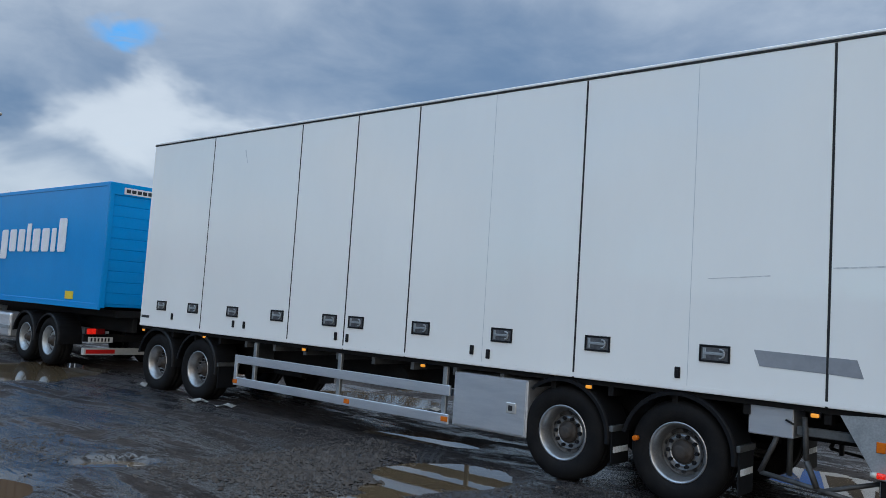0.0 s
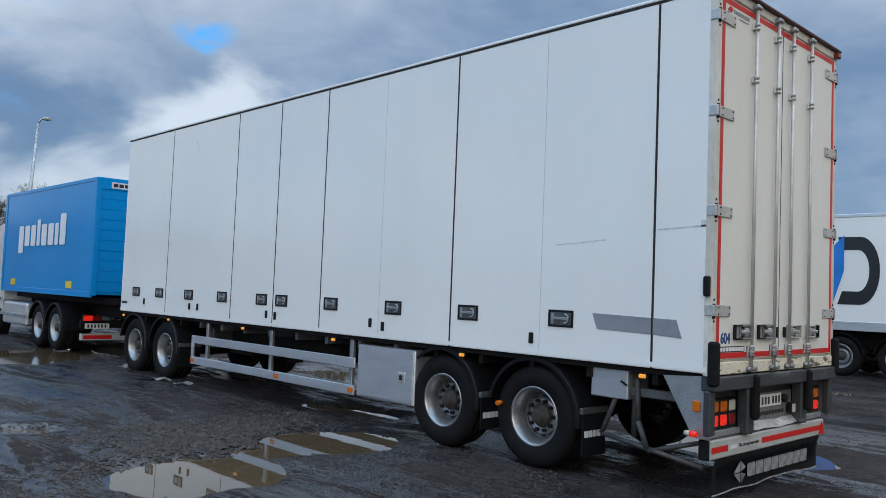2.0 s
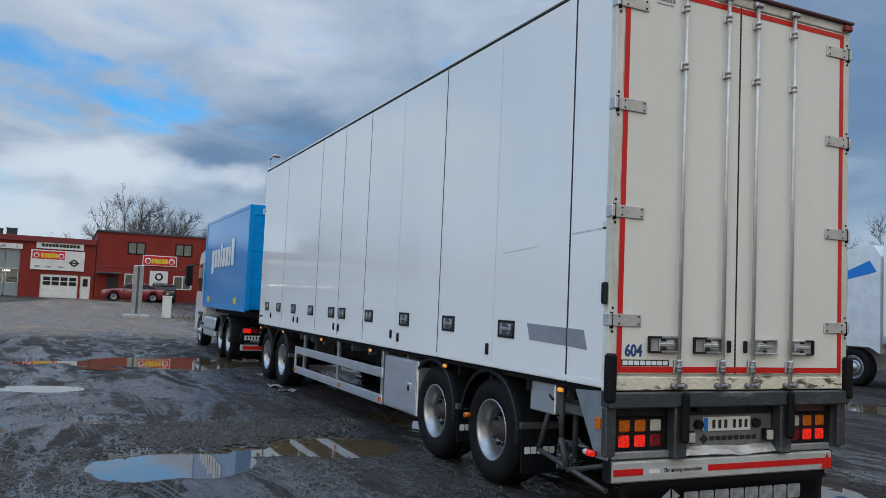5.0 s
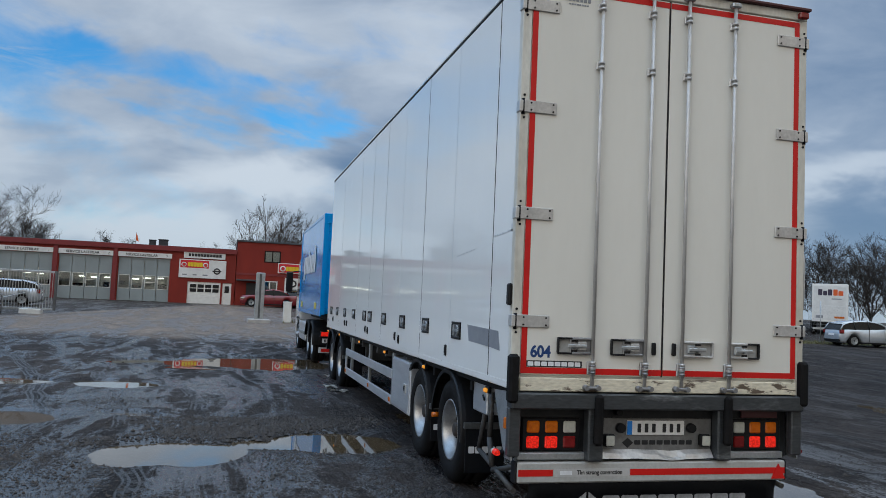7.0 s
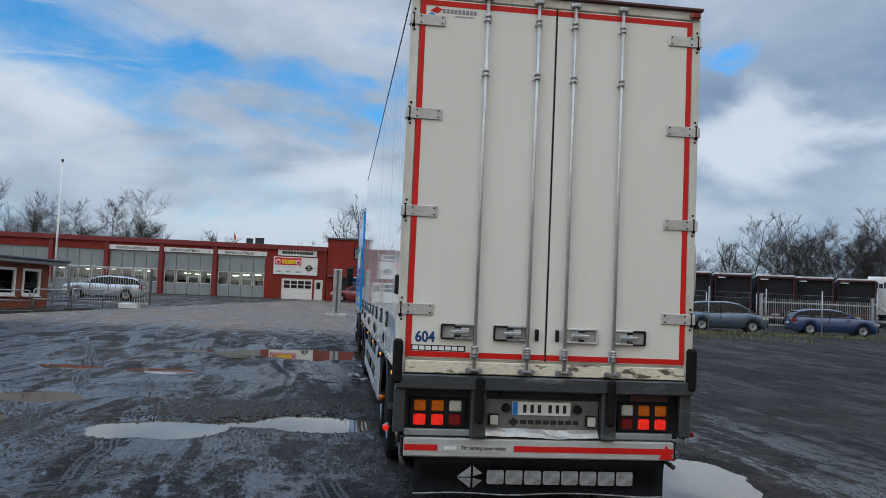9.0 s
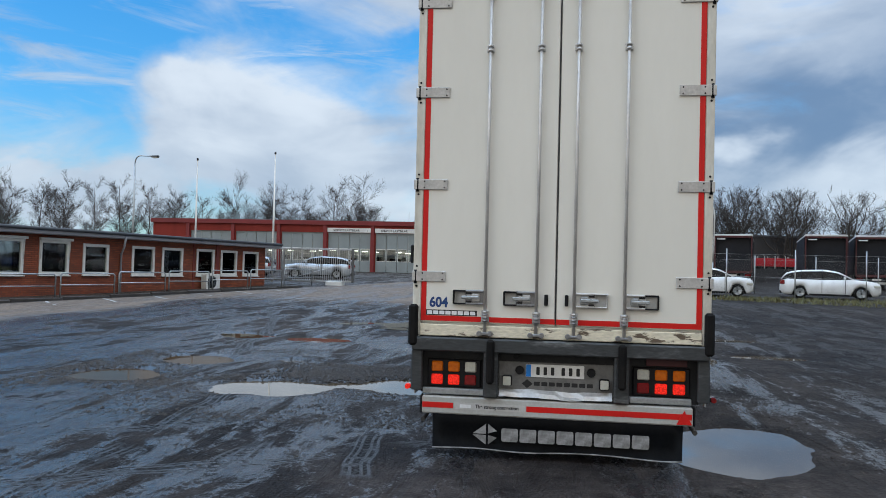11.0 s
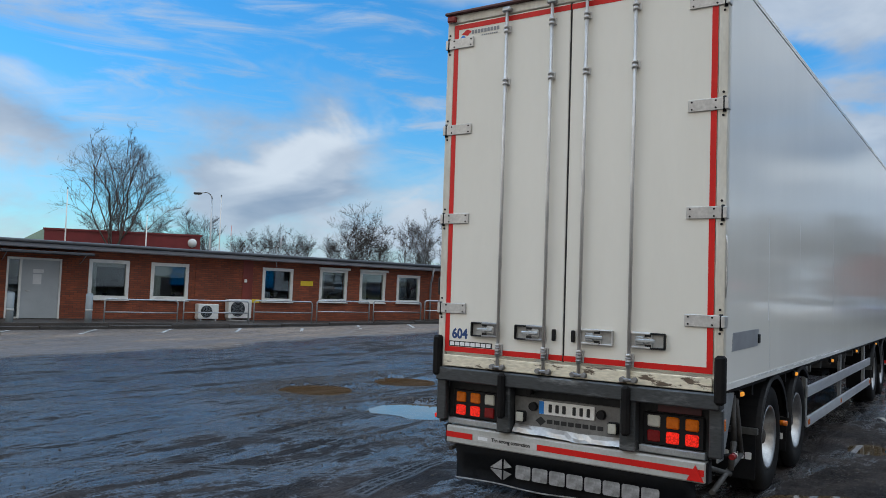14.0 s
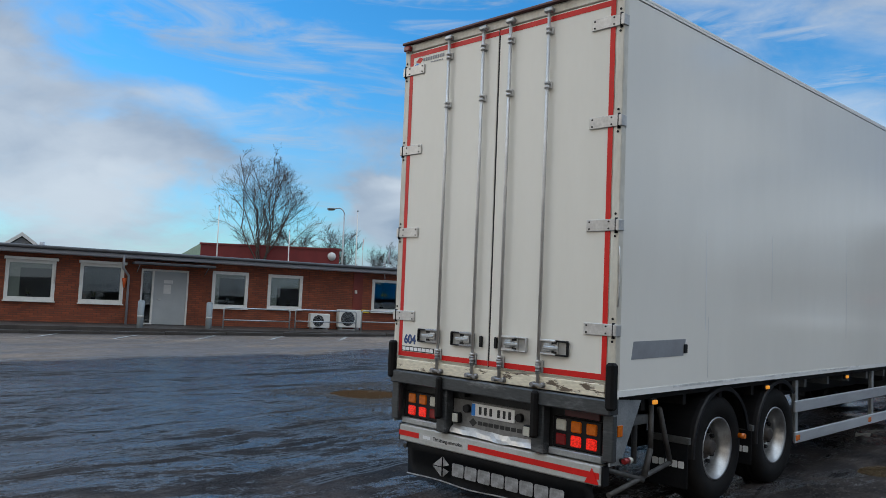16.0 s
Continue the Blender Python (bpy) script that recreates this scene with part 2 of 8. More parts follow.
BLUEINK = mat("blue_vinyl", (0.01, 0.05, 0.18), rough=0.4)
BRIGHTBLUE = mat("bright_blue_vinyl", (0.015, 0.2, 0.62), rough=0.35)
YELLOW = mat("yellow_reflector", (0.75, 0.55, 0.03), rough=0.35)
AMBER = mat("amber_lens", (0.62, 0.15, 0.006), (0.48, 0.10, 0.004), rough=0.2, scale=30)
AMBERLIT = mat("amber_marker_lens", (0.7, 0.25, 0.02), rough=0.2, emit=(1.0, 0.40, 0.05), power=0.55)
REDLENS = mat("red_lens", (0.22, 0.012, 0.012), (0.15, 0.008, 0.008), rough=0.2, scale=30)
REDLIT = lit_lens()
CLEARLENS = mat("clear_lens", (0.55, 0.54, 0.46), (0.4, 0.4, 0.36), rough=0.18, scale=40)
PLATEWHITE = mat("plate_white", (0.74, 0.74, 0.72), rough=0.35)
FLAPDARK = mat("black_mudflap_rubber", (0.006, 0.0075, 0.010), (0.012, 0.0125, 0.014), rough=0.55, spec=0.12, scale=3, grain=0.15)
FLAPGREY = mat("worn_grey_print", (0.30, 0.305, 0.31), (0.13, 0.13, 0.13), rough=0.6, scale=9, contrast=0.15)
TILE = mat("slate_grey_paint", (0.21, 0.24, 0.25), (0.18, 0.2, 0.21), rough=0.5, scale=2)
REDWALL = mat("red_cladding", (0.235, 0.026, 0.017), (0.175, 0.02, 0.014), rough=0.6, spec=0.25, scale=0.6, stretch=(1, 1, 0.3), grain=0.1)
DARKRED = mat("dark_red_fascia", (0.20, 0.02, 0.022), (0.15, 0.016, 0.018), rough=0.5, scale=0.8, grain=0.05)
GATEGREY = mat("grey_folding_door", (0.25, 0.29, 0.30), (0.21, 0.245, 0.255), rough=0.45, scale=0.7, grain=0.05)
ROOF = mat("dark_roof_felt", (0.065, 0.07, 0.08), (0.045, 0.048, 0.055), rough=0.6, scale=2, grain=0.1)
FASCIA = mat("grey_fascia_board", (0.36, 0.37, 0.40), (0.29, 0.30, 0.33), rough=0.5, scale=1.2, grain=0.08)
PAINTWHITE = mat("white_window_paint", (0.74, 0.74, 0.71), (0.64, 0.64, 0.61), rough=0.45, scale=4, grain=0.04)
SIGNWHITE = mat("white_sign_sheet", (0.72, 0.73, 0.72), rough=0.4, scale=2)
SIGNRED = mat("red_sign_sheet", (0.62, 0.02, 0.03), rough=0.4, scale=2)
SIGNYELLOW = mat("yellow_sign_paint", (0.78, 0.55, 0.02), rough=0.45, scale=2)
GREENROOF = mat("green_sheet", (0.15, 0.24, 0.16), rough=0.5)
WETPAVE = mat("wet_dark_pavement", (0.060, 0.050, 0.043), (0.030, 0.026, 0.023), rough=0.55, scale=1.5, fine=50, bump=0.2, grain=0.15)
CONCRETE = mat("concrete", (0.42, 0.41, 0.39), (0.30, 0.29, 0.28), rough=0.8, scale=3, fine=50, bump=0.3, grain=0.12)
BARK = mat("bare_bark", (0.055, 0.045, 0.038), (0.032, 0.027, 0.024), rough=0.85, scale=4, grain=0.2)
CARWHITE = mat("white_car_paint", (0.72, 0.74, 0.75), rough=0.15, rvar=0.06, coat=0.5, grain=0.01)
CARSILVER = mat("silver_car_paint", (0.46, 0.50, 0.54), rough=0.25, metal=0.4, rvar=0.06, coat=0.5, grain=0.01)
CARBLUE = mat("dark_blue_car_paint", (0.012, 0.035, 0.11), rough=0.18, rvar=0.06, coat=0.6, grain=0.01)
CARGREYBLUE = mat("grey_blue_car_paint", (0.06, 0.095, 0.14), rough=0.2, rvar=0.06, metal=0.3, coat=0.6, grain=0.01)
CARGREY = mat("dark_grey_car_paint", (0.042, 0.047, 0.055), rough=0.2, metal=0.3, rvar=0.06, coat=0.6, grain=0.01)
CARGREEN = mat("dark_green_car_paint", (0.012, 0.03, 0.026), rough=0.2, rvar=0.06, coat=0.4, grain=0.01)
CARRED = mat("dark_red_car_paint", (0.17, 0.008, 0.014), rough=0.2, rvar=0.06, coat=0.6, grain=0.01)
CARGLASS = mat("dark_car_glass", (0.008, 0.01, 0.012), rough=0.06, rvar=0.02, spec=0.3)
DARKTARP = mat("dark_trailer_inside", (0.008, 0.009, 0.013), (0.014, 0.015, 0.02), rough=0.6, spec=0.25, scale=0.8)
BROWNRED = mat("dark_red_steel", (0.075, 0.016, 0.018), rough=0.5)
ROOFWHITE = mat("white_roof_sheet", (0.62, 0.63, 0.64), (0.5, 0.5, 0.5), rough=0.5)
ORANGE = mat("orange_vinyl", (0.75, 0.12, 0.02), rough=0.4)
PURPLE = mat("dark_violet_vinyl", (0.03, 0.025, 0.06), rough=0.4)
DARKHALL = mat("dark_hall_cladding", (0.026, 0.028, 0.033), (0.02, 0.022, 0.026), rough=0.5, scale=0.5)
STRAW = mat("dry_grass", (0.16, 0.14, 0.06), (0.09, 0.10, 0.04), rough=0.8, scale=8)
PAPER = mat("dirty_white_litter", (0.6, 0.6, 0.58), (0.4, 0.38, 0.34), rough=0.6, scale=20)
STONE = mat("grey_brown_pebbles", (0.072, 0.060, 0.052), (0.026, 0.022, 0.020), rough=0.6, spec=0.25, scale=9, fine=60, grain=0.2)
INNER = mat("dim_room_paint", (0.30, 0.29, 0.27), (0.2, 0.2, 0.19), rough=0.8, scale=0.8)
CURTAIN = mat("pale_curtain", (0.6, 0.57, 0.48), (0.5, 0.48, 0.42), rough=0.8, scale=12, stretch=(3, 3, 0.3))
HALLIGHT = mat("fluorescent_tube", (0.8, 0.8, 0.78), emit=(1.0, 0.93, 0.78), power=4.0)


def glass_material():
    m = bpy.data.materials.new("window_glass")
    m.use_nodes = True
    nt = m.node_tree
    nt.nodes.clear()
    out = node(nt, "ShaderNodeOutputMaterial")
    gloss = node(nt, "ShaderNodeBsdfGlossy", Roughness=0.02)
    clear = node(nt, "ShaderNodeBsdfTransparent", Color=(0.80, 0.86, 0.87, 1))
    fres = node(nt, "ShaderNodeFresnel", IOR=1.7)
    lift = node(nt, "ShaderNodeMath")
    lift.operation = "ADD"
    lift.inputs[1].default_value = 0.02
    mix = node(nt, "ShaderNodeMixShader")
    nt.links.new(fres.outputs[0], lift.inputs[0])
    nt.links.new(lift.outputs[0], mix.inputs[0])
    nt.links.new(clear.outputs[0], mix.inputs[1])
    nt.links.new(gloss.outputs[0], mix.inputs[2])
    nt.links.new(mix.outputs[0], out.inputs[0])
    return m


GLASS = glass_material()


def brick_material():
    """Small red-brown bricks with slightly recessed, dark joints; local x along the wall, z up."""
    m = bpy.data.materials.new("red_brown_brick")
    m.use_nodes = True
    nt = m.node_tree
    p = nt.nodes["Principled BSDF"]
    tc = node(nt, "ShaderNodeTexCoord")
    sep = node(nt, "ShaderNodeSeparateXYZ")
    com = node(nt, "ShaderNodeCombineXYZ")
    add = node(nt, "ShaderNodeMath")
    add.operation = "ADD"
    nt.links.new(tc.outputs["Object"], sep.inputs[0])
    nt.links.new(sep.outputs[0], add.inputs[0])
    nt.links.new(sep.outputs[1], add.inputs[1])
    nt.links.new(add.outputs[0], com.inputs[0])
    nt.links.new(sep.outputs[2], com.inputs[1])
    br = node(nt, "ShaderNodeTexBrick", Color1=(0.275, 0.068, 0.026, 1), Color2=(0.175, 0.041, 0.018, 1), Mortar=(0.10, 0.043, 0.026, 1),
              Scale=1.0, Mortar_Size=0.010, Mortar_Smooth=0.4, Brick_Width=0.25, Row_Height=0.075)
    nt.links.new(com.outputs[0], br.inputs["Vector"])
    nz = node(nt, "ShaderNodeTexNoise", Scale=0.9, Detail=5.0)
    nt.links.new(com.outputs[0], nz.inputs["Vector"])
    mr = node(nt, "ShaderNodeMapRange")
    mr.inputs[1].default_value, mr.inputs[2].default_value, mr.inputs[3].default_value, mr.inputs[4].default_value = 0.3, 0.7, 0.78, 1.2
    nt.links.new(nz.outputs["Fac"], mr.inputs[0])
    mx = node(nt, "ShaderNodeMix")
    mx.data_type, mx.blend_type = "RGBA", "MULTIPLY"
    mx.inputs[0].default_value = 1
    nt.links.new(br.outputs["Color"], mx.inputs[6])
    nt.links.new(mr.outputs[0], mx.inputs[7])
    nt.links.new(mx.outputs[2], p.inputs["Base Color"])
    p.inputs["Roughness"].default_value = 0.75
    b = node(nt, "ShaderNodeBump", Strength=0.6, Distance=0.01)
    b.invert = True
    nt.links.new(br.outputs["Fac"], b.inputs["Height"])
    nt.links.new(b.outputs[0], p.inputs["Normal"])
    return m


BRICK = brick_material()


def water_material():
    m = bpy.data.materials.new("muddy_water")
    m.use_nodes = True
    nt = m.node_tree
    p = nt.nodes["Principled BSDF"]
    p.inputs["Base Color"].default_value = (0.095, 0.066, 0.038, 1)
    p.inputs["Roughness"].default_value = 0.015
    p.inputs["IOR"].default_value = 1.75
    tc = node(nt, "ShaderNodeTexCoord")
    nz = node(nt, "ShaderNodeTexNoise", Scale=2.5, Detail=2.0)
    nt.links.new(tc.outputs["Object"], nz.inputs["Vector"])
    b = node(nt, "ShaderNodeBump", Strength=0.012, Distance=0.05)
    nt.links.new(nz.outputs["Fac"], b.inputs["Height"])
    nt.links.new(b.outputs[0], p.inputs["Normal"])
    return m


WATER = water_material()
MUDWATER = water_material()
MUDWATER.node_tree.nodes["Principled BSDF"].inputs["Base Color"].default_value = (0.058, 0.034, 0.017, 1)
MUDWATER.node_tree.nodes["Principled BSDF"].inputs["IOR"].default_value = 1.035


def ground_material():
    """Wet, worn yard: dark asphalt and mud with gravel, drying to tan asphalt beside the office and the gate."""
    m = bpy.data.materials.new("wet_yard_surface")
    m.use_nodes = True
    nt = m.node_tree
    p = nt.nodes["Principled BSDF"]
    tc = node(nt, "ShaderNodeTexCoord")
    pos = tc.outputs["Object"]
    sep = node(nt, "ShaderNodeSeparateXYZ")
    nt.links.new(pos, sep.inputs[0])

    def noise_at(scale, detail, rough=0.6, squash=(1, 1, 1), turn=0.0, dist=0.0):
        mp = node(nt, "ShaderNodeMapping")
        mp.inputs["Scale"].default_value, mp.inputs["Rotation"].default_value = squash, (0, 0, turn)
        nt.links.new(pos, mp.inputs[0])
        n = node(nt, "ShaderNodeTexNoise", Scale=scale, Detail=detail, Roughness=rough, Distortion=dist)
        nt.links.new(mp.outputs[0], n.inputs["Vector"])
        return n.outputs["Fac"]

    def ramp(x, lo, hi, a=0.0, b=1.0):
        n = node(nt, "ShaderNodeMapRange")
        n.interpolation_type = "SMOOTHSTEP"
        nt.links.new(x, n.inputs[0])
        for k, v in enumerate((lo, hi, a, b)):
            n.inputs[k + 1].default_value = v
        return n.outputs[0]

    def calc(op, a, b):
        n = node(nt, "ShaderNodeMath")
        n.operation = op
        for k, v in enumerate((a, b)):
            if isinstance(v, (int, float)):
                n.inputs[k].default_value = v
            else:
                nt.links.new(v, n.inputs[k])
        return n.outputs[0]

    def blend(f, a, b, kind="MIX"):
        n = node(nt, "ShaderNodeMix")
        n.data_type, n.blend_type = "RGBA", kind
        for k, v in ((0, f), (6, a), (7, b)):
            if isinstance(v, (int, float, tuple)):
                n.inputs[k].default_value = v
            else:
                nt.links.new(v, n.inputs[k])
        return n.outputs[2]

    broad = noise_at(0.16, 5, 0.6)
    streak = noise_at(0.42, 10, 0.66, (0.38, 1.7, 1), radians(-14), 1.1)
    swirl = noise_at(0.95, 10, 0.68, (0.45, 1.6, 1), radians(24), 1.6)
    patch = noise_at(1.1, 8, 0.65, dist=0.4)
    clods = noise_at(5.5, 6, 0.68, dist=0.3)
    grit = noise_at(34, 5, 0.75)
    stones = node(nt, "ShaderNodeTexVoronoi", Scale=34.0)
    nt.links.new(pos, stones.inputs["Vector"])

    def tracks(turn, pitch, seed, bend):
        """Tyre tracks: bands with slanted tread bars, bending a little, here and there in the mud."""
        mp = node(nt, "ShaderNodeMapping")
        mp.inputs["Rotation"].default_value, mp.inputs["Location"].default_value = (0, 0, turn), (seed, seed * 0.7, 0)
        nt.links.new(pos, mp.inputs[0])
        sp = node(nt, "ShaderNodeSeparateXYZ")
        nt.links.new(mp.outputs[0], sp.inputs[0])
        across = calc("ADD", sp.outputs[1], calc("MULTIPLY", calc("SINE", calc("MULTIPLY", sp.outputs[0], 0.16), 0.0), bend))
        across = calc("ADD", across, calc("MULTIPLY", noise_at(0.35, 2), 0.9))
        lane = calc("ABSOLUTE", calc("SUBTRACT", calc("FRACT", calc("DIVIDE", across, pitch), 0.0), 0.5), 0.0)
        band = ramp(lane, 0.155 / pitch, 0.125 / pitch)
        slant = calc("ADD", sp.outputs[0], calc("MULTIPLY", lane, pitch * 1.4))
        ribs = ramp(calc("SINE", calc("MULTIPLY", lane, pitch * 88.0), 0.0), -0.3, 0.3)
        bars = calc("MULTIPLY", ramp(clods, 0.40, 0.58), calc("MULTIPLY", ribs, ramp(calc("SINE", calc("MULTIPLY", slant, 62.0), 0.0), -0.9, 0.2, 0.45, 1.0)))
        where = ramp(noise_at(0.42, 3, 0.5, (1, 1, 1), turn + seed), 0.445, 0.52)
        where = calc("MULTIPLY", where, ramp(sep.outputs[1], 9.5, 7.0))
        return calc("MULTIPLY", band, where), bars

    lane1, bars1 = tracks(radians(-17), 1.15, 2.3, 1.2)
    lane2, bars2 = tracks(radians(38), 1.9, 7.1, 1.8)
    rut = calc("MAXIMUM", lane1, lane2)
    tread = calc("MAXIMUM", calc("MULTIPLY", lane1, bars1), calc("MULTIPLY", lane2, bars2))
    # drier, paler asphalt beside the office and towards the gate
    edge = calc("ADD", calc("ADD", calc("MULTIPLY", sep.outputs[0], 0.03), sep.outputs[1]), calc("MULTIPLY", broad, 4.0))
    edge = calc("ADD", edge, calc("MULTIPLY", streak, 2.4))
    dry = ramp(edge, -1.9, -3.2)
    gate = calc("ADD", calc("ADD", sep.outputs[0], calc("MULTIPLY", broad, 9.0)), calc("MULTIPLY", streak, 5.0))
    dry = calc("MAXIMUM", dry, calc("MULTIPLY", ramp(gate, -15.0, -20.5), ramp(sep.outputs[1], 11.0, 7.0)))
    film = calc("ADD", calc("MULTIPLY", streak, 0.62), calc("MULTIPLY", swirl, 0.38))
    film = calc("ADD", film, calc("MULTIPLY", calc("SUBTRACT", clods, 0.5), 0.15))
    film = calc("ADD", film, calc("MULTIPLY", calc("SUBTRACT", grit, 0.5), 0.20))
    film = calc("ADD", film, calc("MULTIPLY", calc("MULTIPLY", ramp(sep.outputs[1], 9.0, 3.0), ramp(sep.outputs[0], -15.0, -6.0)), 0.045))
    wet = ramp(film, 0.485, 0.550)
    wet = calc("MULTIPLY", wet, ramp(sep.outputs[1], 15.0, 9.0, 0.2, 1.0))
    wet = calc("MULTIPLY", wet, calc("SUBTRACT", 1.0, calc("MULTIPLY", tread, 0.85)))
    wet = calc("MAXIMUM", wet, calc("MULTIPLY", calc("SUBTRACT", rut, tread), 0.45))
    mud = blend(ramp(patch, 0.35, 0.65), (0.050, 0.042, 0.039, 1), (0.018, 0.0165, 0.017, 1))
    mud = blend(ramp(broad, 0.40, 0.65, 0.0, 0.6), mud, (0.062, 0.050, 0.044, 1))
    gravel = ramp(noise_at(0.7, 6, 0.65), 0.5, 0.62)
    stone_tone = blend(ramp(stones.outputs["Distance"], 0.05, 0.4), (0.12, 0.10, 0.088, 1), (0.014, 0.0125, 0.012, 1))
    mud = blend(calc("MULTIPLY", gravel, 0.4), mud, stone_tone)
    mud = blend(calc("MULTIPLY", wet, 0.75), mud, (0.012, 0.013, 0.016, 1))
    mud = blend(calc("MULTIPLY", tread, 0.7), mud, (0.010, 0.0095, 0.0095, 1))
    # mud colour is darker on the office side of the trailer and past y = 11
    mud_dark = calc("MAXIMUM", calc("MULTIPLY", ramp(sep.outputs[1], 8.5, 3.5), ramp(sep.outputs[0], -12.0, -5.0)), ramp(sep.outputs[1], 11.0, 15.0))
    mud = blend(1.0, mud, ramp(mud_dark, 0.0, 1.0, 1.0, 0.70), "MULTIPLY")
    tan = blend(ramp(film, 0.40, 0.60), (0.215, 0.170, 0.138, 1), (0.105, 0.084, 0.070, 1))
    tan = blend(ramp(patch, 0.52, 0.68, 0.0, 0.55), tan, (0.075, 0.065, 0.058, 1))
    # a strip of darker asphalt along the office front
    front = calc("ADD", calc("MULTIPLY", sep.outputs[0], 0.2926), calc("MULTIPLY", sep.outputs[1], 0.956))
    strip = ramp(calc("ADD", front, calc("MULTIPLY", patch, 0.5)), -13.6, -13.9)
    tan = blend(strip, tan, (0.055, 0.048, 0.043, 1))
    colour = blend(dry, mud, tan)
    colour = blend(1.0, colour, ramp(grit, 0.25, 0.75, 0.55, 1.45), "MULTIPLY")
    colour = blend(1.0, colour, ramp(clods, 0.3, 0.7, 0.7, 1.3), "MULTIPLY")
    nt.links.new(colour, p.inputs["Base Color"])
    rough = ramp(wet, 0.0, 1.0, 0.68, 0.13)
    flatness = calc("SUBTRACT", 1.0, calc("MULTIPLY", calc("MAXIMUM", wet, calc("MULTIPLY", dry, 0.85)), 0.60))
    rough_dry = ramp(streak, 0.38, 0.62, 0.62, 0.42)
    mixr = node(nt, "ShaderNodeMix")
    nt.links.new(dry, mixr.inputs[0])
    nt.links.new(rough, mixr.inputs[2])
    nt.links.new(rough_dry, mixr.inputs[3])
    nt.links.new(mixr.outputs[0], p.inputs["Roughness"])
    nt.links.new(calc("MULTIPLY", ramp(wet, 0.0, 1.0, 0.05, 0.98), calc("SUBTRACT", 1.0, calc("MULTIPLY", dry, 0.7))), p.inputs["Specular IOR Level"])
    height = calc("ADD", calc("MULTIPLY", grit, 0.4), calc("MULTIPLY", calc("SUBTRACT", 1.0, stones.outputs["Distance"]), calc("ADD", 0.3, gravel)))
    height = calc("ADD", height, calc("MULTIPLY", clods, 1.9))
    ruts = noise_at(2.2, 4, 0.6, (0.35, 1.6, 1), radians(-16), 0.8)
    height = calc("ADD", height, calc("MULTIPLY", ruts, 5.5))
    height = calc("SUBTRACT", height, calc("ADD", calc("MULTIPLY", rut, 0.6), calc("MULTIPLY", tread, 1.6)))
    b1 = node(nt, "ShaderNodeBump", Distance=0.022)
    nt.links.new(flatness, b1.inputs["Strength"])
    nt.links.new(height, b1.inputs["Height"])
    nt.links.new(b1.outputs[0], p.inputs["Normal"])
    return m


GROUND = ground_material()

# ---------------------------------------------------------------- builders
def mesh_of(bm, material, name="part", smooth=False):
    me = bpy.data.meshes.new(name)
    if smooth:
        for f in bm.faces:
            f.smooth = True
    bm.to_mesh(me)
    bm.free()
    me.materials.append(material)
    return me


def part(name, bm, material, parent, label="", smooth=False):
    """A bmesh given in the parent's own coordinates, linked as one mesh object under it."""
    ob = new(name, mesh_of(bm, material, name, smooth))
    ob.parent = parent
    if label:
        ob["label"] = label
    return ob


def share(name, mesh, parent, m=Matrix(), label=""):
    ob = new(name, mesh)
    ob.parent = parent
    ob.matrix_basis = m
    if label:
        ob["label"] = label
    return ob


def thing(name, m, label, category, group="", kind=""):
    ob = new(name)
    ob.matrix_basis = m
    ob.empty_display_size = 0.2
    return tagged(ob, label, category, group, kind)


def solid(name, bm, material, label, category, m=Matrix(), group="", kind="", smooth=False):
    ob = new(name, mesh_of(bm, material, name, smooth))
    ob.matrix_basis = m
    return tagged(ob, label, category, group, kind)


def box(x0, x1, y0, y1, z0, z1, bev=0.0, bm=None, seg=1):
    own = bmesh.new()
    x0, x1, y0, y1, z0, z1 = min(x0, x1), max(x0, x1), min(y0, y1), max(y0, y1), min(z0, z1), max(z0, z1)
    v = [own.verts.new((x, y, z)) for z in (z0, z1) for x, y in ((x0, y0), (x1, y0), (x1, y1), (x0, y1))]
    for q in ((3, 2, 1, 0), (4, 5, 6, 7), (0, 1, 5, 4), (1, 2, 6, 5), (2, 3, 7, 6), (3, 0, 4, 7)):
        own.faces.new([v[k] for k in q])
    if bev:
        bmesh.ops.bevel(own, geom=own.edges[:], offset=bev, segments=seg, affect="EDGES", profile=0.5)
    return own if bm is None else join(bm, own)


def join(bm, other, m=None):
    if m is not None:
        other.transform(m)
    tmp = bpy.data.meshes.new("tmp")
    other.to_mesh(tmp)
    other.free()
    bm.from_mesh(tmp)
    bpy.data.meshes.remove(tmp)
    return bm


def tube(p0, p1, r0, r1=None, n=10, bm=None, caps=True):
    """A straight, tapered round bar."""
    bm = bm or bmesh.new()
    r1 = r0 if r1 is None else r1
    p0, p1 = Vector(p0), Vector(p1)
    q = (p1 - p0).to_track_quat("Z", "Y")
    rings = []
    for p, r in ((p0, r0), (p1, r1)):
        rings.append([bm.verts.new(p + q @ Vector((r * math.cos(2 * math.pi * k / n), r * math.sin(2 * math.pi * k / n), 0))) for k in range(n)])
    for k in range(n):
        f = bm.faces.new((rings[0][k], rings[0][(k + 1) % n], rings[1][(k + 1) % n], rings[1][k]))
        f.smooth = True
    if caps:
        bm.faces.new(rings[0][::-1])
        bm.faces.new(rings[1])
    return bm


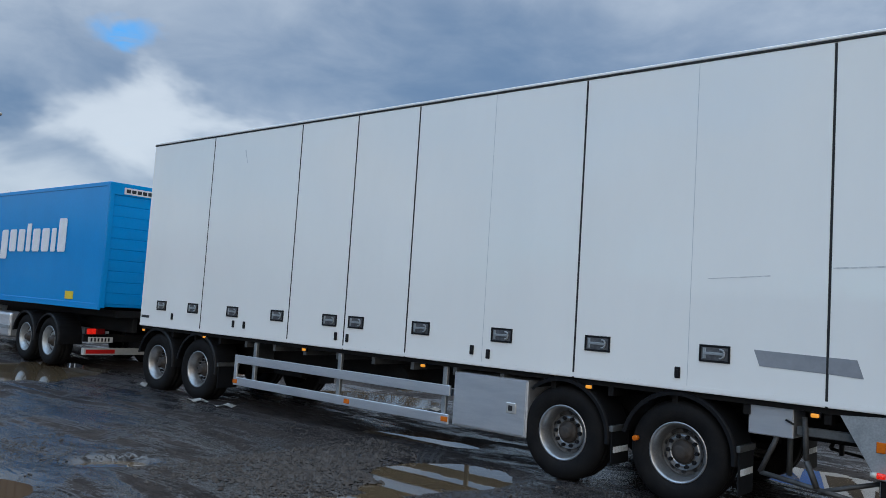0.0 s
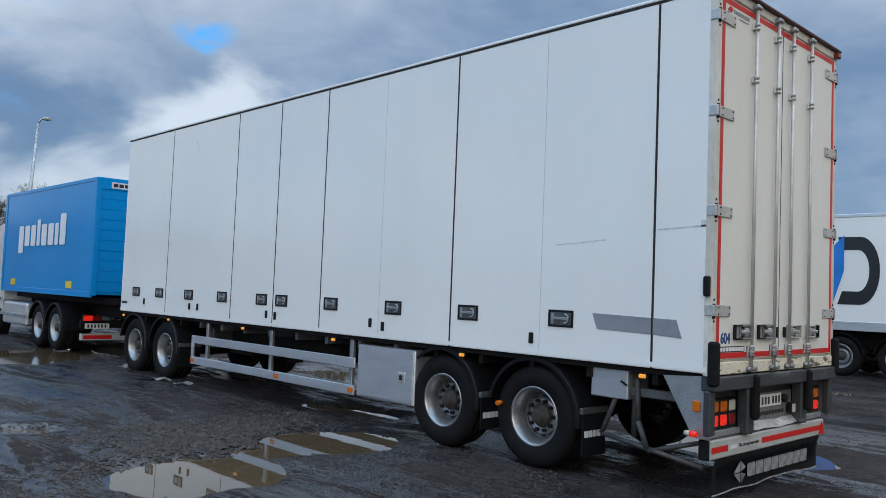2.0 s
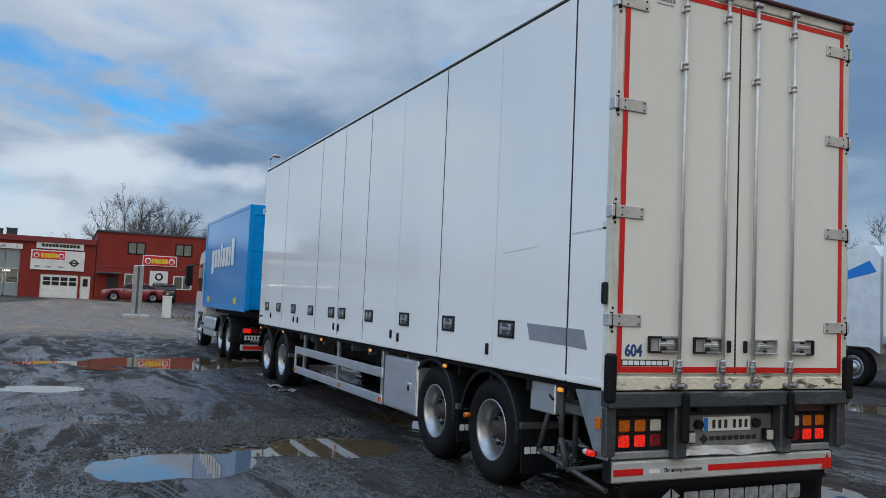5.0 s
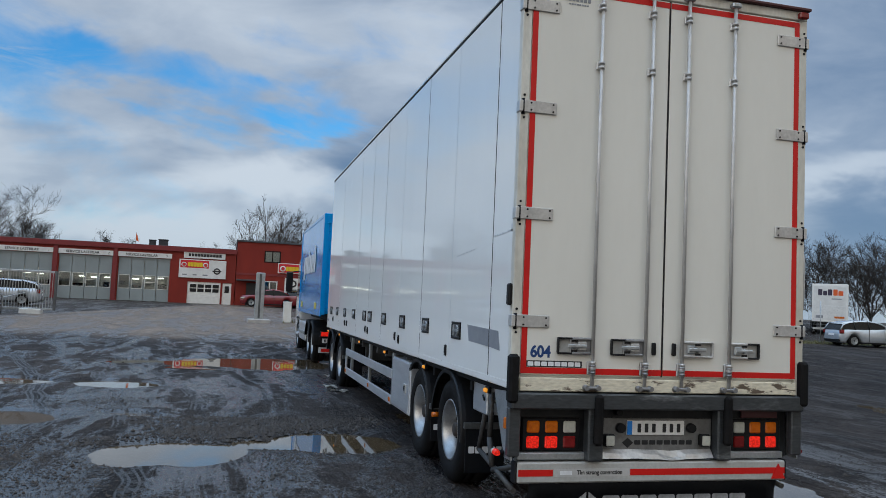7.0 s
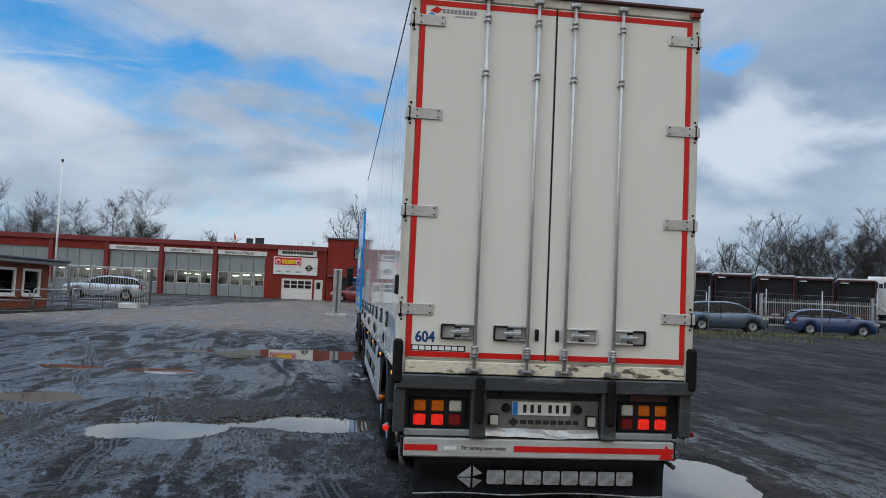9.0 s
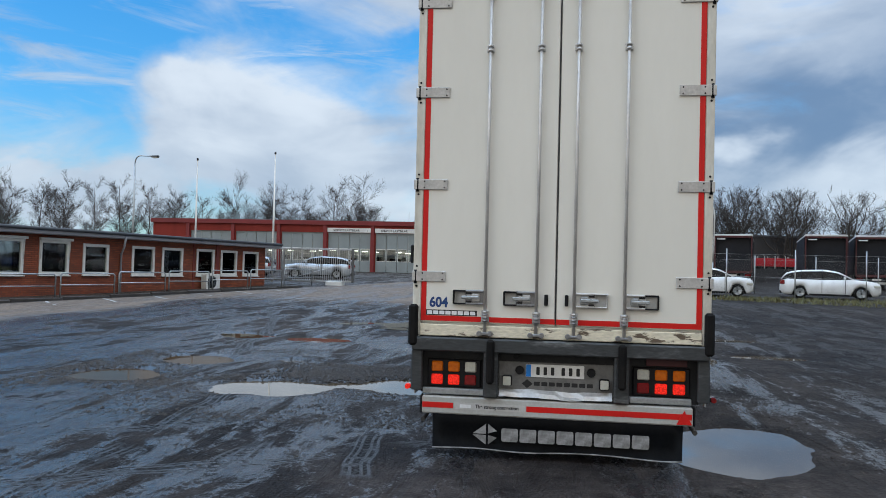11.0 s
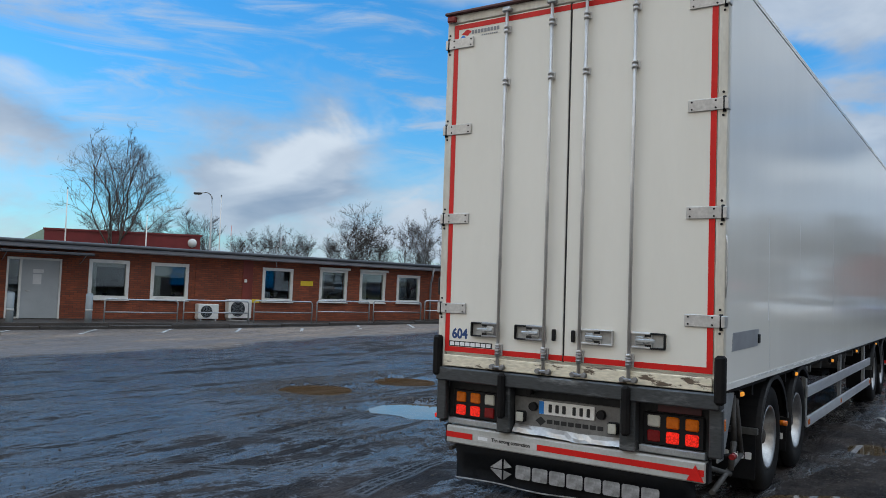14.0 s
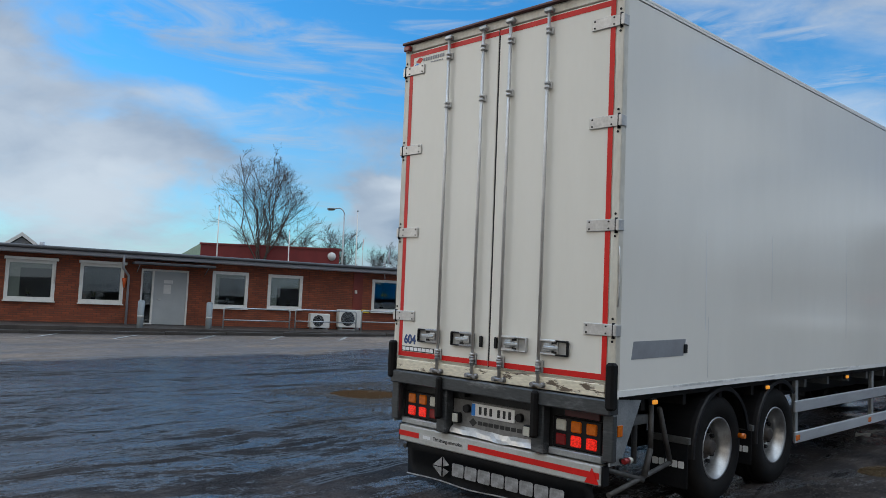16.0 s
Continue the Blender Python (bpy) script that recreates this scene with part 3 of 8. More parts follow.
def pipe(points, r, n=8, bm=None):
    """A round bar swept along a line of points."""
    bm = bm or bmesh.new()
    pts = [Vector(p) for p in points]
    rings = []
    for k, p in enumerate(pts):
        way = (pts[min(k + 1, len(pts) - 1)] - p).normalized() + (p - pts[max(k - 1, 0)]).normalized()
        q = way.normalized().to_track_quat("Z", "Y")
        if k and q.dot(last) < 0:
            q.negate()
        last = q
        rings.append([bm.verts.new(p + q @ Vector((r * math.cos(2 * math.pi * i / n), r * math.sin(2 * math.pi * i / n), 0))) for i in range(n)])
    for a, b in zip(rings, rings[1:]):
        turn = min(range(n), key=lambda i: sum((b[(j + i) % n].co - a[j].co).length for j in range(n)))
        for i in range(n):
            f = bm.faces.new((a[i], a[(i + 1) % n], b[(i + 1 + turn) % n], b[(i + turn) % n]))
            f.smooth = True
    bm.faces.new(rings[0][::-1])
    bm.faces.new(rings[-1])
    return bm


def lathe(profile, n=32, bm=None):
    """Turns (radius, y) pairs round the y axis."""
    bm = bm or bmesh.new()
    rings = []
    for r, y in profile:
        rings.append([bm.verts.new((r * math.cos(2 * math.pi * k / n), y, r * math.sin(2 * math.pi * k / n))) for k in range(n)])
    for a, b in zip(rings, rings[1:]):
        for k in range(n):
            f = bm.faces.new((a[k], a[(k + 1) % n], b[(k + 1) % n], b[k]))
            f.smooth = True
    return bm


def prism(outline, axis, a0, a1):
    """An outline of 2D points pushed along an axis; the points take the other two axes in order."""
    bm = bmesh.new()

    def at(p, a):
        return {"x": (a, p[0], p[1]), "y": (p[0], a, p[1]), "z": (p[0], p[1], a)}[axis]
    lo = [bm.verts.new(at(p, a0)) for p in outline]
    hi = [bm.verts.new(at(p, a1)) for p in outline]
    n = len(outline)
    bm.faces.new(lo)
    bm.faces.new(hi[::-1])
    for k in range(n):
        bm.faces.new((lo[k], hi[k], hi[(k + 1) % n], lo[(k + 1) % n]))
    bmesh.ops.recalc_face_normals(bm, faces=bm.faces)
    return bm


def lettering(text, size, material, parent, m, name="lettering", squeeze=1.0, label="", bold=0.0):
    cu = bpy.data.curves.new("text", "FONT")
    cu.offset = bold
    cu.body, cu.size, cu.extrude, cu.align_x, cu.align_y = text, size, 0.0015, "LEFT", "BOTTOM_BASELINE"
    tmp = bpy.data.objects.new("text", cu)
    me = bpy.data.meshes.new_from_object(tmp)
    bpy.data.objects.remove(tmp)
    me.materials.clear()
    me.materials.append(material)
    return share(name, me, parent, m @ Matrix.Diagonal((squeeze, 1, 1, 1)), label)


def blocks(widths, heights, gap=0.18, depth=0.004, drop=()):
    """A row of upright rounded blocks, like a word seen from far off; local x along, z up, front towards -y."""
    row, x = [], 0.0
    for k, (w, h) in enumerate(zip(widths, heights)):
        row.append((x, w, -drop[k] if drop else 0.0, h, depth))
        x += w + gap
    return row


def block_row(name, row, material, parent, m):
    for x, w, z0, h, depth in row:
        c = min(w, h) * 0.1
        z = [(0, z0 + c), (c, z0), (w - c, z0), (w, z0 + c), (w, h - c), (w - c, h), (c, h), (0, h - c)]
        part(name, prism(z, "y", -depth, 0), material, parent).matrix_basis = m @ pose(x, 0, 0)


# ---------------------------------------------------------------- the yard
GRIDS = {}


def lattice(x, y, seed):
    """Smooth value noise on arrays."""
    if seed not in GRIDS:
        GRIDS[seed] = np.random.RandomState(seed).rand(128, 128)
    grid = GRIDS[seed]
    xi, yi = np.floor(x).astype(int), np.floor(y).astype(int)
    fx, fy = x - xi, y - yi
    fx, fy = fx * fx * (3 - 2 * fx), fy * fy * (3 - 2 * fy)

    def g(a, b):
        return grid[a % 128, b % 128]
    return (g(xi, yi) * (1 - fx) + g(xi + 1, yi) * fx) * (1 - fy) + (g(xi, yi + 1) * (1 - fx) + g(xi + 1, yi + 1) * fx) * fy - 0.5


def slope(x, y):
    """The lie of the yard: level by the trailer, rising gently to the gate and to the office."""
    x, y = np.asarray(x, float), np.asarray(y, float)
    a = 0.0178 * np.logaddexp(0, -(x + 13.0) / 2.0) * 2.0
    a = np.minimum(a, 1.4)
    b = 0.012 * np.logaddexp(0, -(y + 6.0)) * np.exp(-np.maximum(0, -(x + 12)) / 12)
    return a + np.minimum(b, 0.25)


# pools: x, y, half length, half width, turn in degrees
POOLS = [(-4.93, 4.90, 0.88, 0.68, 97), (-5.56, 6.72, 0.80, 0.62, 62), (-16.7, 6.2, 2.2, 1.6, 105), (-11.55, 3.38, 0.75, 0.60, 75),
         (-7.45, 2.57, 0.66, 0.58, 65), (-2.6, 10.62, 1.12, 0.70, -20), (-5.38, 5.84, 0.42, 0.26, 55), (-5.45, 2.22, 0.66, 0.56, 70), (-10.8, 11.1, 1.5, 0.70, 5),
         (-14.9, 12.0, 1.5, 0.6, 95), (-11.4, 13.0, 0.7, 0.40, 90), (-7.75, 4.15, 0.36, 0.24, 60), (-7.2, 8.3, 0.9, 0.3, 10), (-6.0, 19.0, 5.0, 0.8, 4),
         (-11.9, 1.6, 0.8, 0.5, 60), (-16.2, 3.35, 0.75, 0.5, 105), (-6.5, 10.52, 0.42, 0.22, 5)]


def dip(x, y):
    d = np.zeros_like(x)
    for cx, cy, a, b, turn in POOLS:
        c, s = math.cos(radians(turn)), math.sin(radians(turn))
        u, v = (x - cx) * c + (y - cy) * s, -(x - cx) * s + (y - cy) * c
        r = np.sqrt((u / a) ** 2 + (v / b) ** 2) + 0.30 * lattice(x * 1.7 + cx, y * 1.7, 5) + 0.10 * lattice(x * 6, y * 6 + cy, 6)
        k = np.clip((1.35 - r) / 0.7, 0, 1)
        d = np.maximum(d, k * k * (3 - 2 * k))
    return d


def lie(x, y):
    """Ground height."""
    x, y = np.asarray(x, float), np.asarray(y, float)
    near = np.exp(-((np.maximum(0, np.abs(x + 6) - 16) / 6) ** 2) - (np.maximum(0, np.abs(y - 5) - 14) / 6) ** 2)
    rough = 0.022 * lattice(x * 0.55, y * 0.55, 1) + 0.016 * lattice(x * 1.6, y * 1.6, 2) + 0.009 * lattice(x * 4.3, y * 4.3, 3)
    c, s = math.cos(radians(-16)), math.sin(radians(-16))
    ruts = 0.020 * lattice((x * c + y * s) * 0.33 + 40, (y * c - x * s) * 2.3 + 40, 11) * np.clip((8.0 - y) / 3.0, 0, 1)
    return slope(x, y) + near * (rough + ruts) - 0.075 * dip(x, y)


def spread(lo, hi, step, far):
    mid = np.arange(lo, hi, step)
    out, d, s = [], 0.0, step
    while d < far:
        s *= 1.28
        d += s
        out.append(d)
    out = np.array(out)
    return np.concatenate([lo - out[::-1], mid, mid[-1] + out])


gx, gy = spread(-19.5, 5.5, 0.085, 2500), spread(-1.5, 13.0, 0.085, 2500)
GX, GY = np.meshgrid(gx, gy, indexing="ij")
GZ = lie(GX, GY)
nx, ny = GX.shape
verts = np.stack([GX.ravel(), GY.ravel(), GZ.ravel()], 1)
idx = np.arange(nx * ny).reshape(nx, ny)
quads = np.stack([idx[:-1, :-1].ravel(), idx[1:, :-1].ravel(), idx[1:, 1:].ravel(), idx[:-1, 1:].ravel()], 1)
ground_mesh = bpy.data.meshes.new("ground")
ground_mesh.from_pydata(verts.tolist(), [], quads.tolist())
ground_mesh.polygons.foreach_set("use_smooth", np.ones(len(quads), dtype=bool))
ground_mesh.materials.append(GROUND)
tagged(new("ground", ground_mesh), "wet, rutted dark asphalt and gravel yard with potholes", "ground", kind="structure")

for cx, cy, a, b, turn in POOLS:
    bm = bmesh.new()
    n = 40
    bm.faces.new([bm.verts.new((1.5 * a * math.cos(2 * math.pi * k / n), 1.5 * b * math.sin(2 * math.pi * k / n), 0)) for k in range(n)])
    z = float(slope(cx, cy)) - 0.037
    solid("puddle", bm, MUDWATER if cy < 2.8 and cx > -8 else WATER, "still muddy rainwater puddle in a pothole", "puddle", pose(cx, cy, z, 0, 0, turn), kind="structure")

# ---------------------------------------------------------------- the white box trailer
# local frame: x from the rear face (0) forwards as negative, y across, z up
TX, TY = -1.40, 8.80
HW = 1.31                    # half the body's width
Z0, Z1, LONG = 1.11, 4.39, 12.03
trailer = thing("box_trailer", pose(TX, TY, 0), "long white refrigerated box trailer with cream rear doors, parked", "trailer")


# dark tone puts the shadow inside the deep rim into the disc colour
DISC = mat("shadowed_wheel_disc", (0.10, 0.10, 0.10), (0.05, 0.048, 0.046), rough=0.6, metal=0.2, scale=12, grain=0.25)


def wheel_meshes(tag, r, width, rim_r, dish, hub_mat, rim_mat=ALU):
    """Meshes of a lorry wheel round the y axis, outer face at y = 0, the wheel reaching to +width."""
    w = width
    tyre = lathe([(rim_r, 0.03), (rim_r + 0.015, 0.012), (r * 0.80, 0.0), (r * 0.93, 0.012), (r * 0.985, 0.045), (r, 0.075), (r, w * 0.27), (r - 0.012, w * 0.275),
                  (r - 0.012, w * 0.30), (r, w * 0.305), (r, w * 0.49), (r - 0.012, w * 0.495), (r - 0.012, w * 0.52), (r, w * 0.525), (r, w - 0.07),
                  (r * 0.96, w - 0.02), (r * 0.8, w), (rim_r, w - 0.03)], 44)
    rim = lathe([(rim_r + 0.008, 0.028), (rim_r + 0.004, 0.012), (rim_r - 0.012, 0.016), (rim_r - 0.022, 0.04), (rim_r - 0.05, 0.07), (rim_r - 0.058, dish - 0.01),
                 (rim_r - 0.064, dish + 0.01)], 36)
    disc = lathe([(rim_r - 0.062, dish + 0.006), (rim_r - 0.08, dish + 0.022), (0.178, dish + 0.022)], 36)
    ring = lathe([(0.186, dish + 0.024), (0.182, dish - 0.012), (0.118, dish - 0.014), (0.11, dish + 0.02)], 30)
    hole = lathe([(0.0, -0.004), (0.024, -0.004), (0.026, 0.002)], 10)
    hub = lathe([(0.118, dish + 0.02), (0.116, dish - 0.03), (0.095, dish - 0.05), (0.075, dish - 0.055), (0.068, dish - 0.10), (0.055, dish - 0.108), (0.0, dish - 0.108)], 22)
    nut = tube((0, dish - 0.01, 0), (0, dish - 0.050, 0), 0.023, 0.019, 6)
    return mesh_of(tyre, RUBBER, tag + "_tyre"), mesh_of(rim, rim_mat, tag + "_rim"), mesh_of(hub, hub_mat, tag + "_hub"), mesh_of(nut, PLASTIC, tag + "_nut"), mesh_of(hole, SEAM, tag + "_hole"), mesh_of(disc, DISC, tag + "_disc"), mesh_of(ring, rim_mat, tag + "_ring")


RIM = mat("dusty_steel_rim", (0.46, 0.465, 0.47), (0.26, 0.26, 0.26), rough=0.30, metal=0.82, scale=4, fine=60, grain=0.1, contrast=0.2)
DULL = mat("rusty_hub", (0.05, 0.038, 0.03), (0.022, 0.019, 0.017), rough=0.7, scale=14, grain=0.2)
SINGLE = wheel_meshes("trailer_wheel", 0.505, 0.37, 0.292, 0.165, DULL, RIM)


def put_wheel(parent, x, y, z, left, meshes, label="", nuts=False):
    m = pose(x, y, z) if left else pose(x, y, z, 0, 0, 180)
    hub = share("wheel", meshes[2], parent, m, label)
    share("tyre", meshes[0], hub)
    share("rim", meshes[1], hub)
    if len(meshes) > 3:
        share("rim_disc", meshes[5], hub)
        share("nut_ring", meshes[6], hub)
    if len(meshes) > 3 and nuts:
        for k in range(10):
            a = 2 * math.pi * k / 10
            share("wheel_nut", meshes[3], hub, pose(0.150 * math.cos(a), 0, 0.150 * math.sin(a)))
            a += math.pi / 10
            share("rim_hole", meshes[4], hub, pose(0.203 * math.cos(a), 0.186, 0.203 * math.sin(a)))
    return hub


AXLES = [-1.90, -3.21, -10.20, -11.45]
for ax in AXLES:
    for left in (True, False):
        put_wheel(trailer, ax, -HW + 0.06 if left else HW - 0.06, 0.50, left, SINGLE, "worn lorry wheel with a bright steel rim", True)


def fender(parent, x, left, r=0.59, z=0.51, y_out=0.02, a0=-4, a1=168, width=0.44):
    bm = bmesh.new()
    s = -1 if left else 1
    rings = []
    n = 18
    for k in range(n + 1):
        a = radians(a0 + (a1 - a0) * k / n)
        ring = []
        for rr, yy in ((r - 0.045, 0.0), (r - 0.01, -0.004), (r, 0.012), (r + 0.006, 0.05), (r + 0.006, width), (r - 0.006, width), (r - 0.006, 0.05), (r - 0.03, 0.018)):
            ring.append(bm.verts.new((x + rr * math.cos(a), s * (HW - y_out - yy), z + rr * math.sin(a))))
        rings.append(ring)
    for a, b in zip(rings, rings[1:]):
        for k in range(8):
            bm.faces.new((a[k], a[(k + 1) % 8], b[(k + 1) % 8], b[k]))
    bm.faces.new(rings[0])
    bm.faces.new(rings[-1][::-1])
    bmesh.ops.recalc_face_normals(bm, faces=bm.faces)
    part("mudguard", bm, PLASTIC, parent, smooth=False)


for ax in AXLES:
    for left in (True, False):
        fender(trailer, ax, left, a1=132 if ax == -3.21 else 168)

# body: core, then panels laid proud of it on both sides
part("body", box(-LONG, -0.03, -HW + 0.012, HW - 0.012, Z0 + 0.02, Z1 - 0.02), WHITE, trailer)
part("floor_rail", box(-LONG + 0.01, -0.08, -HW + 0.06, HW - 0.06, Z0 - 0.055, Z0 + 0.018), BLACKMETAL, trailer)
part("roof", box(-LONG - 0.005, -0.02, -HW - 0.002, HW + 0.002, Z1 - 0.018, Z1 + 0.012, 0.006), WHITE, trailer)
for s in (-1, 1):
    part("roof_rail", box(-LONG, -0.05, s * (HW - 0.01), s * (HW + 0.005), Z1 - 0.04, Z1 - 0.022), SEAM if s < 0 else SIDEWHITE, trailer, "thin seal under the roof edge")
GAPS = [-0.545, -3.065, -5.53, -6.68, -7.88, -10.13]
edges = [-0.02] + GAPS + [-LONG]
for k, (a, b) in enumerate(zip(edges, edges[1:])):
    part("side_door", box(b + 0.011, a - 0.011, -HW, -HW + 0.03, Z0, Z1 - 0.045, 0.004), WHITE, trailer, "smooth white side door panel")
for g in GAPS:
    part("door_seal", box(g - 0.0105, g + 0.0105, -HW + 0.0015, -HW + 0.02, Z0 + 0.003, Z1 - 0.05), SEAM, trailer)
for g in (-1.80, -4.30):
    part("panel_joint", box(g - 0.003, g + 0.003, -HW - 0.0012, -HW + 0.002, Z0 + 0.01, Z1 - 0.06), FAINT, trailer)
part("side_panel", box(-LONG, -0.02, HW - 0.03, HW, Z0, Z1 - 0.045, 0.004), SIDEWHITE, trailer, "smooth warm white side panel without doors")
part("skirt_edge", box(-LONG + 0.01, -0.03, -HW - 0.003, -HW + 0.002, Z0 + 0.012, Z0 + 0.055), WHITE, trailer)
part("skirt_edge", box(-LONG + 0.01, -0.03, HW - 0.002, HW + 0.004, Z0 + 0.0, Z0 + 0.05), WHITE, trailer)

# sunk door handles along the left side
HANDLE = bmesh.new()
for q in ((-0.17, 0.17, 0.07, 0.095), (-0.17, 0.17, -0.095, -0.07), (-0.17, -0.145, -0.07, 0.07), (0.145, 0.17, -0.07, 0.07)):
    box(q[0], q[1], -0.012, 0.01, q[2], q[3], 0.004, HANDLE)
HANDLE = mesh_of(HANDLE, PLASTIC, "handle_rim")
PAN = mesh_of(box(-0.15, 0.15, -0.003, 0.01, -0.075, 0.075), mat("dark_steel_recess", (0.20, 0.205, 0.215), (0.09, 0.09, 0.095), rough=0.35, metal=0.6, scale=12), "handle_pan")
GRIP = bmesh.new()
box(-0.13, 0.10, -0.012, -0.003, -0.016, 0.016, 0.004, GRIP)
box(-0.13, -0.095, -0.010, -0.003, -0.06, 0.06, 0.003, GRIP)
for k in range(9):
    a0, a1 = radians(-100 + 200 * k / 9), radians(-100 + 200 * (k + 1) / 9)
    tube((0.065 + 0.045 * math.cos(a0), -0.014, 0.05 * math.sin(a0)), (0.065 + 0.045 * math.cos(a1), -0.014, 0.05 * math.sin(a1)), 0.011, n=6, bm=GRIP)
GRIP = mesh_of(GRIP, STEEL, "handle_grip")
for hx in (-1.54, -2.79, -4.03, -5.28, -6.45, -6.98, -8.14, -9.26, -10.37, -11.34):
    h = share("door_handle", HANDLE, trailer, pose(hx, -HW, 1.49) @ Matrix.Diagonal((0.88, 1, 0.86, 1)), "black recessed door handle")
    share("pan", PAN, h)
    share("grip", GRIP, h)
LATCH = bmesh.new()
box(-0.03, 0.03, -0.014, 0.004, -0.055, 0.055, 0.008, LATCH)
box(-0.012, 0.012, -0.02, 0.0, -0.03, 0.03, 0.004, LATCH)
LATCH = mesh_of(LATCH, PLASTIC, "latch")
for lx, lz in ((-1.90, 1.28), (-4.21, 1.26), (-4.45, 1.29), (-6.60, 1.27), (-6.83, 1.28), (-8.93, 1.30), (-9.21, 1.30), (-10.98, 1.32)):
    share("lock_latch", LATCH, trailer, pose(lx, -HW, lz))
part("serial_mark", box(-11.98, -11.72, -HW - 0.002, -HW + 0.002, 1.255, 1.30), BLACKINK, trailer)
# grey stickers and rubbing marks
part("grey_sticker", prism([(-1.175, 1.56), (-0.555, 1.545), (-0.555, 1.40), (-1.12, 1.415)], "y", -HW - 0.003, -HW + 0.001), PATCH, trailer)
part("grey_sticker", prism([(-0.535, 1.545), (-0.31, 1.54), (-0.255, 1.385), (-0.535, 1.40)], "y", -HW - 0.003, -HW + 0.001), PATCH, trailer)
part("grey_sticker", prism([(-1.10, 1.555), (-0.25, 1.545), (-0.22, 1.40), (-1.06, 1.41)], "y", HW - 0.001, HW + 0.003), PATCH, trailer)
part("lock_latch", box(-1.12, -1.06, HW - 0.001, HW + 0.014, 1.43, 1.51, 0.006), PLASTIC, trailer)
SCUFF = mat("grey_scuff", (0.42, 0.43, 0.44), (0.62, 0.63, 0.63), rough=0.5, scale=14, contrast=0.15)
part("scuff_mark", prism([(-1.63, 2.205), (-1.05, 2.245), (-1.05, 2.235), (-1.63, 2.197)], "y", -HW - 0.0016, -HW + 0.001), SCUFF, trailer)
part("scuff_mark", prism([(-0.52, 2.325), (-0.02, 2.35), (-0.02, 2.335), (-0.52, 2.312)], "y", -HW - 0.0016, -HW + 0.001), SCUFF, trailer)
part("scuff_mark", prism([(-9.27, 4.07), (-9.19, 3.85), (-9.175, 3.85), (-9.25, 4.07)], "y", -HW - 0.0016, -HW + 0.001), SCUFF, trailer)
part("edge_sticker", box(-0.10, -0.03, -HW - 0.0016, -HW + 0.001, 2.33, 2.39), SCUFF, trailer)
DIRT = mat("road_dirt", (0.45, 0.46, 0.46), (0.68, 0.69, 0.69), rough=0.5, scale=7, contrast=0.12, stretch=(1, 1, 0.15))
for a, b, h in ((-3.9, -2.6, 0.012), (-2.2, -0.9, 0.02), (-5.6, -4.2, 0.014)):
    part("dirt_line", box(a, b, HW + 0.0035, HW + 0.0048, Z0 + 0.03, Z0 + 0.03 + h), DIRT, trailer)

for x, za, zb, w in ((-1.46, 1.62, 2.55, 0.010), (-1.52, 1.2, 1.75, 0.006), (-2.9, 1.9, 2.6, 0.007), (-5.1, 1.5, 2.9, 0.008)):
    part("grime_streak", prism([(x - w, za), (x + w * 0.4, za), (x + w, zb), (x + w * 0.2, zb)], "y", HW, HW + 0.0015), DIRT, trailer, "thin grey grime streak")

# amber marker lamps along both lower edges
MARK = bmesh.new()
box(-0.034, 0.034, -0.018, 0.02, -0.018, 0.018, 0.010, MARK, 2)
MARK = mesh_of(MARK, AMBERLIT, "marker_lamp")
MARKBASE = mesh_of(box(-0.045, 0.045, -0.004, 0.03, -0.026, 0.03, 0.006), PLASTIC, "marker_base")
for mx, mz in ((-0.64, 1.03), (-2.88, 1.03), (-5.22, 1.03), (-7.5, 1.04), (-11.9, 1.03), (-10.0, 1.04)):
    for s in (-1, 1):
        b = share("marker_lamp", MARKBASE, trailer, pose(mx, s * (HW - 0.03), mz, 0, 0, 0 if s < 0 else 180))
        share("lens", MARK, b, pose(0, -0.006, 0))

# chassis
for s in (-0.5, 0.5):
    part("chassis_beam", box(-LONG + 0.3, -0.2, s - 0.05, s + 0.05, 0.72, 1.05, 0.01), BLACKMETAL, trailer)
for k in range(17):
    x = -0.55 - k * 0.7
    part("cross_member", box(x - 0.03, x + 0.03, -HW + 0.08, HW - 0.08, 0.96, 1.05), GREYPAINT if 4 < k < 13 else BLACKMETAL, trailer)
for ax in AXLES:
    part("axle", tube((ax, -HW + 0.2, 0.485), (ax, HW - 0.2, 0.485), 0.075, n=12), BLACKMETAL, trailer)
    for s in (-0.5, 0.5):
        part("air_spring", tube((ax + 0.3, s, 0.5), (ax + 0.3, s, 0.78), 0.13, n=14), RUBBER, trailer)
        part("trailing_arm", box(ax - 0.5, ax + 0.35, s - 0.04, s + 0.04, 0.43, 0.52, 0.01), BLACKMETAL, trailer)
part("air_tank", tube((-6.0, -0.85, 0.78), (-6.0, 0.2, 0.78), 0.15, n=18), BLACKMETAL, trailer)
part("air_tank", tube((-8.3, -0.3, 0.8), (-7.3, -0.3, 0.8), 0.14, n=18), GREYPAINT, trailer)
part("spare_wheel_rack", box(-8.9, -8.2, -0.7, 0.7, 0.55, 0.62, 0.01), BLACKMETAL, trailer)
part("landing_bracket", box(-9.2, -9.1, -0.9, 0.9, 0.62, 1.05, 0.01), GREYPAINT, trailer)
part("turntable", lathe([(0.0, -0.05), (0.62, -0.05), (0.62, 0.05), (0.0, 0.05)], 28), BLACKMETAL, trailer).matrix_basis = pose(-10.8, 0, 0.98, 90)
part("drawbar", box(-14.6, -11.9, -0.09, 0.09, 0.52, 0.66, 0.02), BLACKMETAL, trailer)

